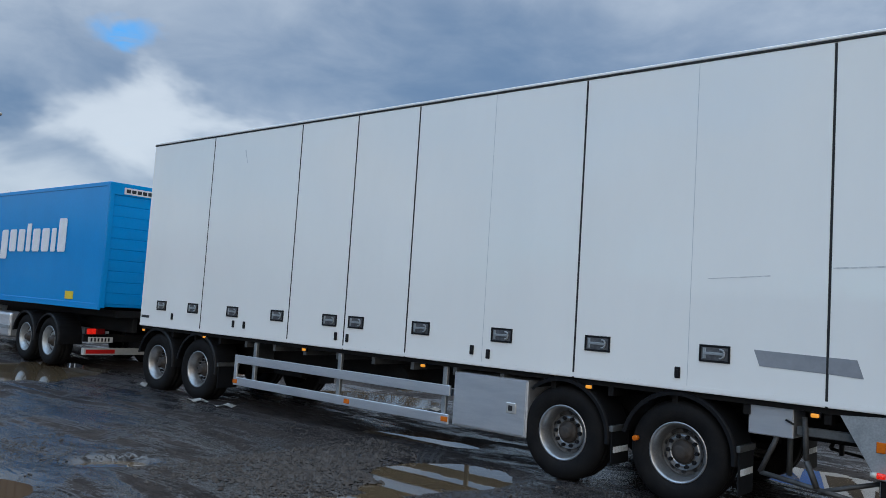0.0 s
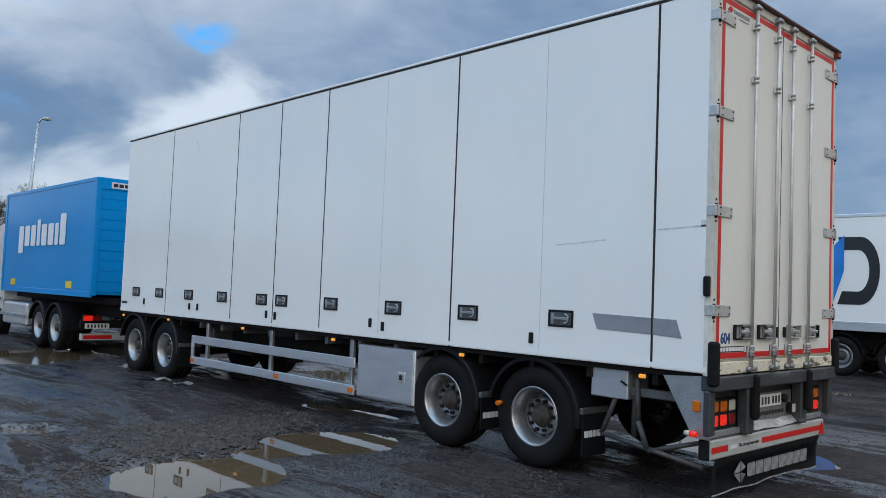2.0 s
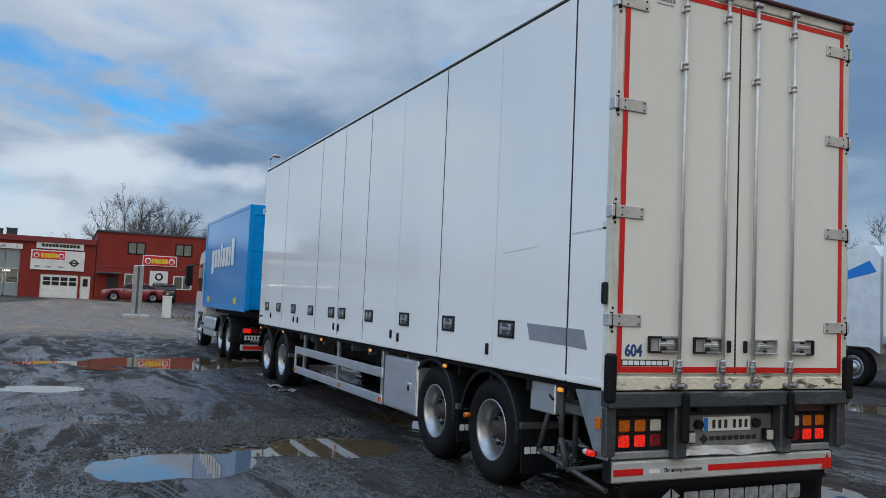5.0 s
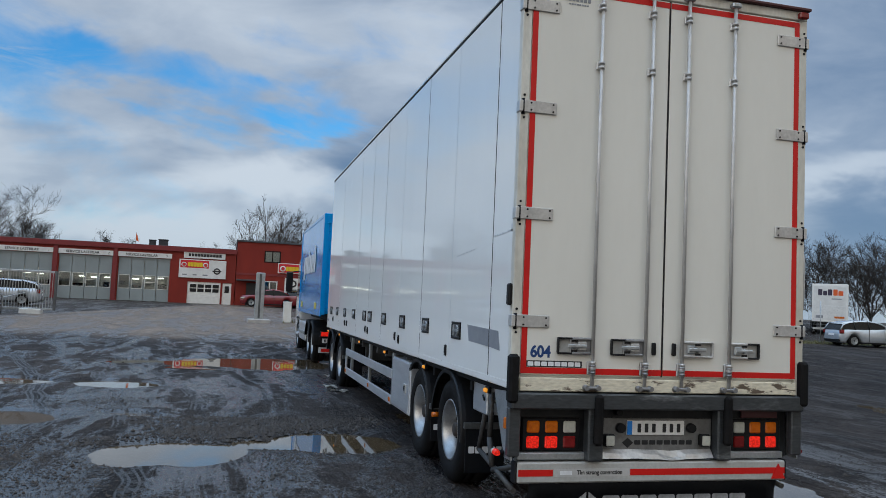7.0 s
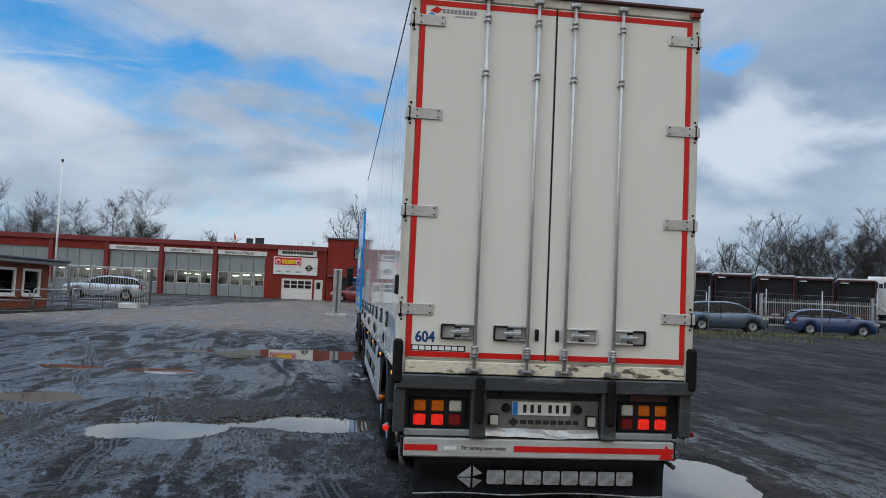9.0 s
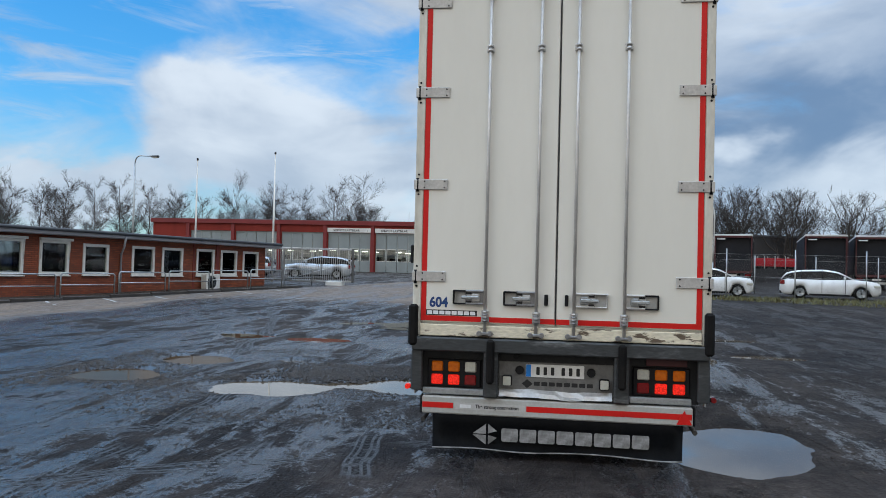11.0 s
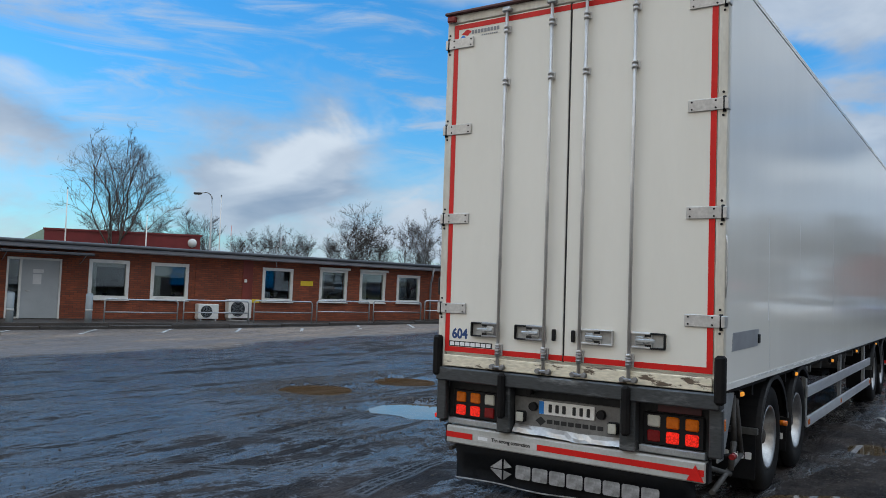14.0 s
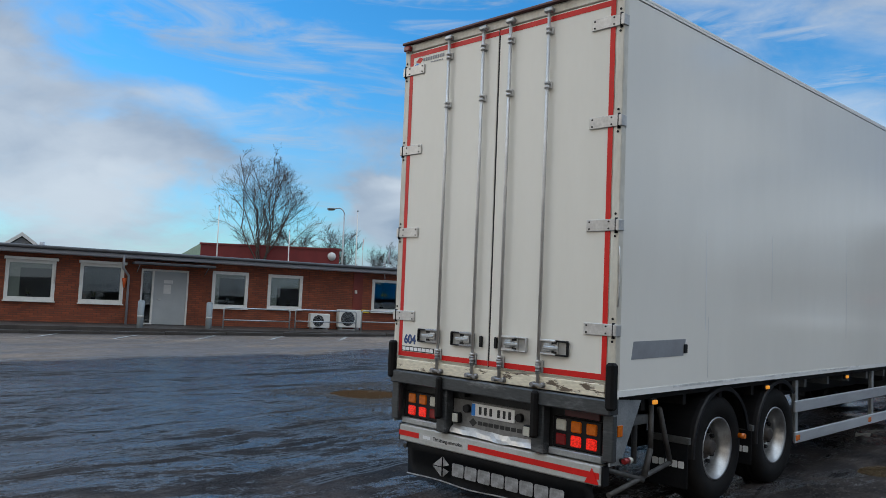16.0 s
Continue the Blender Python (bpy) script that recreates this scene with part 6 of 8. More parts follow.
part("wall", holed_wall(S0, S1, BASE, TOP, OPEN, 0.3), BRICK, office, "red-brown brick front wall")
part("wall", box(S1 - 0.3, S1, 0.3, 9.0, BASE, TOP), BRICK, office)
part("wall", box(S0, S0 + 0.3, 0.3, 9.0, BASE, TOP), BRICK, office)
part("wall", box(S0, S1, 9.0, 9.3, BASE, TOP), BRICK, office)
part("inner_wall", box(S0 + 0.3, S1 - 0.3, 3.6, 3.7, BASE, TOP), INNER, office)
part("inner_floor", box(S0 + 0.3, S1 - 0.3, 0.3, 3.6, BASE, 0.28), INNER, office)
for x in (8.3, 11.8, 18.2, 22.3):
    part("inner_wall", box(x, x + 0.1, 0.3, 3.6, 0.28, TOP), INNER, office)
part("roof", box(S0 - 0.5, S1 + 0.6, -0.55, 9.6, TOP + 0.16, TOP + 0.24, 0.01), ROOF, office, "flat dark felt roof")
part("roof_edge", box(S0 - 0.5, S1 + 0.62, -0.57, -0.52, TOP + 0.02, TOP + 0.25, 0.006), FASCIA, office)
part("roof_edge", box(S1 + 0.57, S1 + 0.62, -0.52, 9.6, TOP + 0.02, TOP + 0.25, 0.006), FASCIA, office)
part("soffit", box(S0 - 0.5, S1 + 0.57, -0.52, 9.5, TOP + 0.0, TOP + 0.03), FASCIA, office)
part("gutter", tube((S0 - 0.5, -0.63, TOP + 0.20), (S1 + 0.6, -0.63, TOP + 0.20), 0.065, n=8), ROOF, office, "dark roof gutter")
part("plinth", box(S0, S1, -0.02, 0.0, BASE, 0.32), WETPAVE, office)
REDPIER = mat("red_painted_board", (0.21, 0.034, 0.020), (0.15, 0.025, 0.016), rough=0.55, scale=2, stretch=(1, 1, 0.3), grain=0.1)
for x, w in ((8.90, 0.42), (24.02, 0.2), (22.45, 0.1)):
    part("wall_pier", box(x, x + w, -0.025, 0.0, 0.32, TOP), REDPIER, office, "red painted vertical board")
part("wall_pier", box(7.0, 7.14, -0.02, 0.0, 0.32, TOP), BRICK, office)

for k, (a, b, c, d) in enumerate(OPEN):
    if k == 3:
        continue
    fr = bmesh.new()
    for q in ((a - 0.05, b + 0.05, d - 0.07, d + 0.05), (a - 0.05, b + 0.05, c - 0.06, c + 0.07), (a - 0.05, a + 0.07, c + 0.07, d - 0.07), (b - 0.07, b + 0.05, c + 0.07, d - 0.07)):
        box(q[0], q[1], -0.035, 0.09, q[2], q[3], 0.006, fr)
    win = part("window", fr, PAINTWHITE, office, "white-framed window")
    g = part("pane", box(a + 0.06, b - 0.06, 0.03, 0.04, c + 0.06, d - 0.06), GLASS, win)
    g.visible_shadow = False
    part("sill", box(a - 0.08, b + 0.08, -0.10, 0.0, c - 0.10, c - 0.06, 0.006), PAINTWHITE, win)
    if k in (1, 2, 7, 8):
        part("awning_box", box(a - 0.10, b + 0.12, -0.16, -0.035, d + 0.03, d + 0.13, 0.01), PAINTWHITE, win)
        for x in (a - 0.03, b + 0.02):
            part("awning_arm", tube((x, -0.10, d + 0.03), (x, -0.06, c + 0.55), 0.014, n=6), PAINTWHITE, win)
    rng = random.Random(k)
    if rng.random() < 0.75:
        part("curtain", box(a + 0.08, a + 0.08 + (b - a) * rng.uniform(0.12, 0.25), 0.12, 0.14, c + 0.05, d - 0.05), CURTAIN, win)
    if rng.random() < 0.8:
        part("blind", box(a + 0.07, b - 0.07, 0.10, 0.11, d - rng.uniform(0.15, 0.5), d - 0.07), CURTAIN, win)
    if rng.random() < 0.8:
        x = a + (b - a) * rng.uniform(0.3, 0.7)
        pot = part("flower_pot", tube((x, 0.22, c + 0.02), (x, 0.22, c + 0.16), 0.06, 0.08, 10), CARGREY, win)
        leaf = bmesh.new()
        for q in range(14):
            tube((x, 0.22, c + 0.15), (x + rng.uniform(-0.14, 0.14), 0.22 + rng.uniform(-0.06, 0.08), c + rng.uniform(0.2, 0.42)), 0.012, 0.003, 4, leaf)
        part("leaves", leaf, STRAW, pot)
# entrance
fr = bmesh.new()
for q in ((0.66, 2.33, 2.26, 2.33), (0.66, 0.72, 0.27, 2.26), (1.04, 1.11, 0.27, 2.26), (2.27, 2.33, 0.27, 2.26), (0.72, 1.04, 0.27, 0.36)):
    box(q[0], q[1], -0.02, 0.10, q[2], q[3], 0.005, fr)
entry = part("entrance_door", fr, PAINTWHITE, office, "pale grey steel entrance door with a glazed side light")
part("leaf", box(1.11, 2.27, 0.02, 0.07, 0.29, 2.26, 0.004), mat("pale_grey_door", (0.42, 0.45, 0.46), rough=0.45, scale=1), entry)
part("side_light", box(0.72, 1.04, 0.03, 0.04, 0.36, 2.26), GLASS, entry)
part("notice", box(1.46, 1.72, 0.014, 0.02, 1.45, 1.78), SIGNWHITE, entry)
part("notice", box(1.46, 1.78, 0.014, 0.02, 1.83, 1.95), SIGNWHITE, entry)
part("handle", tube((1.24, -0.04, 1.22), (1.38, -0.04, 1.22), 0.014, n=8), CHROME, entry)
part("canopy", box(0.3, 3.1, -1.0, 0.0, 2.47, 2.55, 0.01), ROOF, office, "dark door canopy")
for x in (0.5, 2.9):
    part("canopy_stay", tube((x, -0.75, 2.47), (x, 0.0, 2.2), 0.015, n=6), FASCIA, office)
part("entry_step", box(0.5, 2.6, -1.0, 0.0, BASE, 0.27, 0.01), CONCRETE, office)
# pipes and small things on the wall
for x in (0.22, 18.15):
    part("downpipe", pipe([(x - 0.25, -0.6, TOP + 0.1), (x - 0.25, -0.5, TOP - 0.35), (x, -0.08, TOP - 0.62), (x, -0.08, 0.0)], 0.045), FASCIA, office)
part("yellow_sign", box(11.45, 12.02, -0.02, 0.0, 1.74, 1.94, 0.003), SIGNYELLOW, office)
part("yellow_sign", box(-4.3, -4.05, -0.02, 0.0, 1.62, 1.82, 0.003), SIGNYELLOW, office)
part("yellow_sign", box(9.25, 9.65, -0.02, 0.0, 1.0, 1.14, 0.003), SIGNYELLOW, office)
part("wall_lamp", box(8.95, 9.05, -0.12, -0.03, 1.78, 1.92, 0.02), PAINTWHITE, office)
part("wall_pennant", tube((0.08, -0.1, 1.95), (0.08, -0.1, 1.6), 0.09, 0.02, 8), ORANGE, office)
for x, h in ((-2.6, 0.28),):
    part("roof_vent", tube((x, 2.5, TOP + 0.2), (x, 2.5, TOP + 0.2 + h), 0.09, n=10), FASCIA, office)


dish = part("satellite_dish", lathe([(0.0, 0.03), (0.12, 0.02), (0.22, -0.01), (0.28, -0.05), (0.275, -0.052), (0.2, -0.02), (0.0, 0.018)], 24), FASCIA, office, "grey satellite dish on the eaves")
dish.matrix_basis = pose(10.15, -0.6, TOP + 0.72, 0, 0, 62)
part("dish_stand", pipe([(0.0, 0.06, 0.0), (0.0, 0.16, -0.2), (0.0, 0.10, -0.95)], 0.018, 6), FASCIA, dish)
part("dish_arm", tube((0.0, -0.02, -0.2), (0.0, -0.34, -0.12), 0.010, n=6), FASCIA, dish)


def heat_pump(x, w, h, z):
    t = thing("heat_pump", OFF @ pose(x, -0.42, z), "white outdoor heat pump unit on the brick wall", "heat pump", "heat pumps on the wall")
    part("case", box(0, w, 0, 0.34, 0, h, 0.02), PAINTWHITE, t)
    f = part("fan_grille", lathe([(h * 0.40, 0.0), (h * 0.40, -0.012), (h * 0.37, -0.016), (0.0, -0.012)], 24), PLASTIC, t)
    f.matrix_basis = pose(w * 0.40, -0.002, h * 0.5)
    for k in range(5):
        part("grille_ring", lathe([(h * (0.06 + 0.07 * k), -0.022), (h * (0.075 + 0.07 * k), -0.022)], 20), STEEL, f)
    part("bracket", box(0.08, 0.14, 0.0, 0.42, -0.06, 0.0), FASCIA, t)
    part("bracket", box(w - 0.14, w - 0.08, 0.0, 0.42, -0.06, 0.0), FASCIA, t)
    part("stand", box(0.05, w - 0.05, 0.05, 0.3, -0.35, -0.06), CONCRETE, t)


heat_pump(7.02, 0.8, 0.56, 0.36)
heat_pump(8.2, 0.95, 0.72, 0.40)
heat_pump(22.95, 0.95, 0.75, 0.50)


def office_ground(s, d):
    p = OFF @ Vector((s, d, 0))
    return ground_at(p.x, p.y) - p.z


for s, d in ((0.47, -2.0), (2.75, -2.0)):
    z = office_ground(s, d)
    t = thing("bollard", OFF @ pose(s, d, z), "grey steel bollard before the entrance", "bollard", "bollards at the entrance")
    part("post", tube((0, 0, -0.1), (0, 0, 1.1), 0.11, n=18), TILE, t)
    part("cap", tube((0, 0, 1.1), (0, 0, 1.13), 0.11, 0.07, 18), TILE, t)
    part("white_band", tube((0, 0, 0.55), (0, 0, 0.62), 0.112, n=18), WHITETAPE, t)
k = 0
s = 3.3
while s < 27.5:
    w = 2.55
    z = office_ground(s, -1.6)
    t = thing("guard_railing", OFF @ pose(s, -1.6, z), "grey galvanised tube railing before the office", "railing", "railings before the office")
    part("hoop", pipe([(0.05, 0, -0.1), (0.05, 0, 0.86), (0.12, 0, 0.93), (w - 0.12, 0, 0.93), (w - 0.05, 0, 0.86), (w - 0.05, 0, -0.1)], 0.028), STEEL, t)
    part("middle_rail", tube((0.05, 0, 0.5), (w - 0.05, 0, 0.5), 0.022), STEEL, t)
    s += w + 0.12
    k += 1
for k in range(18):
    a = S0 + k * 2.05
    if a > S1:
        break
    z = office_ground(a + 1, -1.2)
    solid("kerb", box(0, 2.03, -0.06, 0.06, -0.2, 0.09, 0.012), WETPAVE, "dark wet concrete kerbstone at the foot of the office", "kerb", OFF @ pose(a, -2.35, z), "kerbstones", "structure")
pav = bmesh.new()
box(S0, S1, -2.29, -0.03, -0.25, 0.085, 0, pav)
solid("pavement", pav, WETPAVE, "narrow wet dark pavement along the office", "pavement", OFF @ pose(0, 0, office_ground(9, -1.2)), kind="structure")
for k in range(13):
    a = -4.5 + k * 2.45
    p0 = OFF @ Vector((a, -2.6, 0))
    bm = bmesh.new()
    for i in range(6):
        va = OFF @ Vector((a - 0.95 * i / 6, -2.6 - 1.7 * i / 6, 0))
        vb = OFF @ Vector((a - 0.95 * (i + 1) / 6, -2.6 - 1.7 * (i + 1) / 6, 0))
        for v in (va, vb):
            v.z = ground_at(v.x, v.y) + 0.006
        d = (vb - va).normalized().cross(Vector((0, 0, 1))) * 0.05
        bm.faces.new([bm.verts.new(q) for q in (va - d, vb - d, vb + d, va + d)])
    solid("parking_line", bm, mat("worn_white_line", (0.5, 0.5, 0.48), (0.22, 0.21, 0.2), rough=0.6, scale=5, contrast=0.12) if k == 0 else bpy.data.materials["worn_white_line"], "worn white parking line on asphalt", "road marking", group="parking lines", kind="structure")

# ---------------------------------------------------------------- service garage and red offices at the far end
GZ0 = ground_at(-61, 0)
GAR = Matrix.Translation((-62.5, 0, GZ0)) @ Matrix.Rotation(radians(90), 4, "Z")      # local x runs along +y, local y runs to -x
garage = thing("service_garage", GAR, "low red lorry garage with tall grey folding doors", "building")
gy0, gy1 = -28.4, 5.65
bays = []
y = -3.5
while y > gy0 + 3:
    bays.insert(0, y)
    y -= 4.3
holes = [(b + 0.25, b + 4.1, 0.0, 3.45) for b in bays]
part("wall", holed_wall(gy0, gy1, -0.3, 4.35, [(a, b, -0.3, d) for a, b, c, d in holes] + [(2.0, 4.55, -0.3, 1.75), (4.7, 5.4, -0.3, 1.75)], 0.35), REDWALL, garage, "red garage front wall")
part("wall", box(gy0, gy1, 12, 12.3, -0.3, 4.35), REDWALL, garage)
part("wall", box(gy0, gy0 + 0.3, 0.35, 12, -0.3, 4.35), REDWALL, garage)
part("roof", box(gy0 - 0.2, gy1, -0.15, 12.4, 4.35, 4.5, 0.01), ROOF, garage)
part("fascia", box(gy0 - 0.2, gy1, -0.18, -0.12, 4.1, 4.48, 0.006), DARKRED, garage)
part("inner_floor", box(gy0 + 0.3, gy1, 0.35, 12, -0.3, 0.02), CONCRETE, garage)
for k, b in enumerate(bays):
    a, c = b + 0.25, b + 4.1
    sign = k >= len(bays) - 3
    leafs = 4
    w = (c - a) / leafs
    door = part("folding_door", box(a, c, 0.08, 0.12, 3.30, 3.45), GATEGREY, garage, "grey folding garage door with a row of windows")
    for i in range(leafs):
        x0, x1 = a + i * w + 0.02, a + (i + 1) * w - 0.02
        lf = part("leaf", holed_wall(x0, x1, 0.05, 3.30, [(x0 + 0.05, x1 - 0.05, 0.98, 2.06)], 0.06), GATEGREY, door)
        lf.matrix_basis = pose(0, 0.1, 0)
        part("pane", box(x0 + 0.05, x1 - 0.05, 0.13, 0.14, 0.98, 2.06), GLASS, door)
        for q in (0.98, 2.03):
            part("pane_frame", box(x0 + 0.05, x1 - 0.05, 0.085, 0.10, q, q + 0.035), PAINTWHITE, door)
        for q in (x0 + 0.05, x1 - 0.08):
            part("pane_frame", box(q, q + 0.03, 0.085, 0.10, 1.015, 2.03), PAINTWHITE, door)
        if i == 2:
            part("pane_frame", box(x0 + 0.05, x1 - 0.05, 0.085, 0.10, 1.5, 1.535), PAINTWHITE, door)
    if sign:
        sg = part("sign_board", box(a - 0.05, c + 0.1, -0.06, 0.0, 3.48, 3.86, 0.006), SIGNWHITE, garage, "white sign with dark lettering")
        lettering("SERVICE LASTBILAR", 0.26, BLACKINK, sg, Matrix.Translation((a + 0.5, -0.062, 3.57)) @ Matrix.Rotation(radians(90), 4, "X"), "sign_text", 1.05, bold=0.006)
        lettering(str(k - len(bays) + 4), 0.26, BLACKINK, sg, Matrix.Translation((c - 0.35, -0.062, 3.57)) @ Matrix.Rotation(radians(90), 4, "X"), "sign_text", 1.0)
    part("pillar", box(b - 0.16, b + 0.16, -0.12, 0.0, -0.3, 4.1, 0.01), DARKRED, garage)
    for q in (0.25, 1.2, 2.3):
        part("strip_lamp", box(a + q, a + q + 0.55, 7.4, 7.5, 1.86 + 0.08 * math.sin(q * 5 + b), 1.96 + 0.08 * math.sin(q * 5 + b)), HALLIGHT, garage)
    part("hall_clutter", box(a + 0.4, a + 1.3, 4.0, 5.0, 0.02, 1.25, 0.05), DARKHALL, garage)
    part("hall_clutter", box(a + 2.6, a + 3.5, 5.0, 6.0, 0.02, 1.45, 0.05), CARGREY, garage)
part("inner_wall", box(gy0 + 0.3, gy1, 8.0, 8.1, 0, 4.3), mat("pale_workshop_paint", (0.62, 0.61, 0.57), (0.5, 0.5, 0.47), rough=0.7, scale=0.8), garage)
for q0, q1, h in ((-1.3, -0.8, 0.42), (-0.55, 0.15, 0.5), (-9.8, -9.2, 0.4)):
    vent = part("roof_vent", box(q0, q1, 2.0, 2.6, 4.48, 4.55 + h, 0.03), DARKHALL, garage)
    part("vent_lid", box(q0 - 0.04, q1 + 0.04, 1.96, 2.64, 4.55 + h, 4.62 + h, 0.01), ROOF, vent)
stick = part("roof_pole", tube((-2.2, 1.0, 4.45), (-2.2, 1.0, 5.5), 0.02, n=6), STEEL, garage)
part("pennant", prism([(-2.2, 5.45), (-2.08, 5.2), (-1.98, 4.75), (-2.2, 4.85)], "y", 0.99, 1.01), ORANGE, stick)
for q in (-5.0, -8.0):
    part("aerial", tube((q, 2.0, 4.45), (q, 2.0, 5.5), 0.014, n=5), STEEL, garage)
# tyre shop front
tyre_sign = part("brand_sign", box(1.6, 4.8, -0.10, 0.0, 3.62, 4.15, 0.01), SIGNWHITE, garage, "white sign board with dark blocks")
block_row("letter_block", blocks([0.2] * 11, [0.22] * 11, 0.035, 0.01), BLACKINK, tyre_sign, pose(1.95, -0.10, 3.77))
shop = part("shop_sign", box(1.28, 4.9, -0.10, 0.0, 2.05, 3.52, 0.01), SIGNWHITE, garage, "white and red shop sign")
part("red_field", box(1.38, 3.55, -0.11, -0.10, 2.85, 3.45), SIGNRED, shop)
block_row("letter_block", blocks([0.2] * 5, [0.34] * 5, 0.03, 0.012), SIGNYELLOW, shop, pose(1.95, -0.11, 2.95))
for x in (1.65, 3.3):
    part("sign_ring", lathe([(0.13, 0.0), (0.2, 0.0), (0.2, -0.01), (0.13, -0.01)], 20), SIGNWHITE, shop).matrix_basis = pose(x, -0.112, 3.1)
part("sign_ring", lathe([(0.15, 0.0), (0.26, 0.0), (0.26, -0.01), (0.15, -0.01)], 20), BLACKINK, shop).matrix_basis = pose(4.2, -0.104, 2.65)
part("sign_bar", box(3.85, 4.55, -0.118, -0.10, 2.6, 2.7), BLACKINK, shop)
block_row("letter_block", blocks([0.35, 0.3, 0.4], [0.1] * 3, 0.45, 0.006), PATCH, shop, pose(1.55, -0.10, 2.25))
gd = part("overhead_door", box(2.0, 4.55, 0.05, 0.12, -0.02, 1.75, 0.006), PAINTWHITE, garage, "white overhead door with small windows")
for i in range(4):
    for j in range(2):
        part("pane", box(2.2 + i * 0.58, 2.68 + i * 0.58, 0.03, 0.05, 0.95 + j * 0.34, 1.22 + j * 0.34), CARGLASS, gd)
sd = part("side_door", box(4.7, 5.4, 0.05, 0.12, -0.02, 1.72, 0.006), PAINTWHITE, garage)
part("pane", box(4.88, 5.22, 0.03, 0.05, 0.95, 1.5), CARGLASS, sd)

# the two-storey red office
red_office = thing("red_office", GAR, "two-storey dark red clad office with a flat roof", "building")
ry0, ry1, rz = 5.7, 14.45, 5.18
upper = [(7.9, 9.15, 3.62, 4.52), (11.4, 12.65, 3.68, 4.58)]
lower = [(7.8, 9.0, 1.05, 2.05), (11.4, 12.75, 1.05, 2.05), (6.55, 7.35, -0.3, 1.85)]
part("wall", holed_wall(ry0, ry1, 2.6, rz, upper, 0.3), REDWALL, red_office, "dark red cladding")
part("wall", holed_wall(ry0, ry1, -0.3, 2.58, lower, 0.3), REDWALL, red_office)
part("wall", box(ry1 - 0.3, ry1, 0.3, 26, -0.3, rz), REDWALL, red_office)
part("wall", box(ry0, ry0 + 0.3, 0.3, 26, -0.3, rz), REDWALL, red_office)
part("band", box(ry0, ry1, -0.03, 0.0, 2.5, 2.66), DARKRED, red_office)
part("roof_edge", box(ry0 - 0.08, ry1 + 0.08, -0.1, 26, rz, rz + 0.14, 0.01), ROOF, red_office)
part("inner_wall", box(ry0 + 0.3, ry1 - 0.3, 3.0, 3.1, -0.3, rz), INNER, red_office)
for a, b, c, d in upper + lower[:2]:
    fr = bmesh.new()
    for q in ((a - 0.03, b + 0.03, d - 0.05, d + 0.03), (a - 0.03, b + 0.03, c - 0.03, c + 0.05), (a - 0.03, a + 0.06, c, d), (b - 0.06, b + 0.03, c, d), ((a + b) / 2 - 0.04, (a + b) / 2 + 0.04, c, d)):
        box(q[0], q[1], -0.03, 0.08, q[2], q[3], 0, fr)
    w = part("window", fr, PAINTWHITE if d < 3 else PLASTIC, red_office)
    part("pane", box(a + 0.06, b - 0.06, 0.03, 0.04, c + 0.05, d - 0.05), GLASS, w)
    if d > 3:
        part("blind", box(a + 0.05, (a + b) / 2 - 0.05, 0.06, 0.07, c + 0.04, d - 0.04), PAINTWHITE, w)
        part("blind", box((a + b) / 2 + 0.05, b - 0.05, 0.06, 0.07, c + 0.04, d - 0.04), PAINTWHITE, w)
part("door", box(6.55, 7.35, 0.05, 0.12, -0.02, 1.85, 0.006), DARKHALL, red_office)
part("porch_roof", box(5.75, 7.5, -0.9, 0.0, 2.0, 2.12, 0.01), ROOF, red_office)
sg = part("shop_sign", box(9.0, 11.55, -0.10, 0.0, 2.78, 3.6, 0.01), SIGNWHITE, red_office)
part("red_field", box(9.06, 11.49, -0.11, -0.10, 2.84, 3.54), SIGNRED, sg)
block_row("letter_block", blocks([0.22] * 5, [0.36] * 5, 0.03, 0.012), SIGNYELLOW, sg, pose(9.65, -0.11, 2.98))
for x in (9.4, 11.15):
    part("sign_ring", lathe([(0.15, 0.0), (0.24, 0.0), (0.24, -0.01), (0.15, -0.01)], 20), SIGNWHITE, sg).matrix_basis = pose(x, -0.112, 3.15)
sg = part("white_board", box(9.6, 10.95, -0.10, 0.0, 1.2, 2.4, 0.01), SIGNWHITE, red_office)
part("sign_ring", lathe([(0.17, 0.0), (0.3, 0.0), (0.3, -0.01), (0.17, -0.01)], 22), BLACKINK, sg).matrix_basis = pose(10.28, -0.10, 1.95)
part("sign_bar", box(9.9, 10.65, -0.106, -0.10, 1.38, 1.5), BLACKINK, sg)
for k in range(5):
    x0 = 2.0 + k * 3.2
    for c, d in ((3.5, 4.5), (1.0, 2.0)):
        w = part("window", box(ry1 - 0.01, ry1 + 0.03, x0, x0 + 1.1, c, d), PAINTWHITE, red_office)
        part("pane", box(ry1 + 0.03, ry1 + 0.035, x0 + 0.08, x0 + 1.02, c + 0.08, d - 0.08), CARGLASS, w)
part("side_sign", box(ry1, ry1 + 0.06, 1.0, 9.0, 2.55, 3.25, 0.01), SIGNWHITE, red_office)
part("side_awning", prism([(ry1, 2.3), (ry1 + 0.7, 2.05), (ry1 + 0.7, 2.0), (ry1, 2.0)], "y", 3.0, 16.0), ROOF, red_office)
part("annex", box(ry1, ry1 + 9.0, 27, 36, -0.3, 4.2), REDWALL, red_office, "lower red annex behind")
part("annex_window", box(ry1 + 1.5, ry1 + 4.0, 26.95, 27, 2.6, 3.5), PAINTWHITE, red_office)

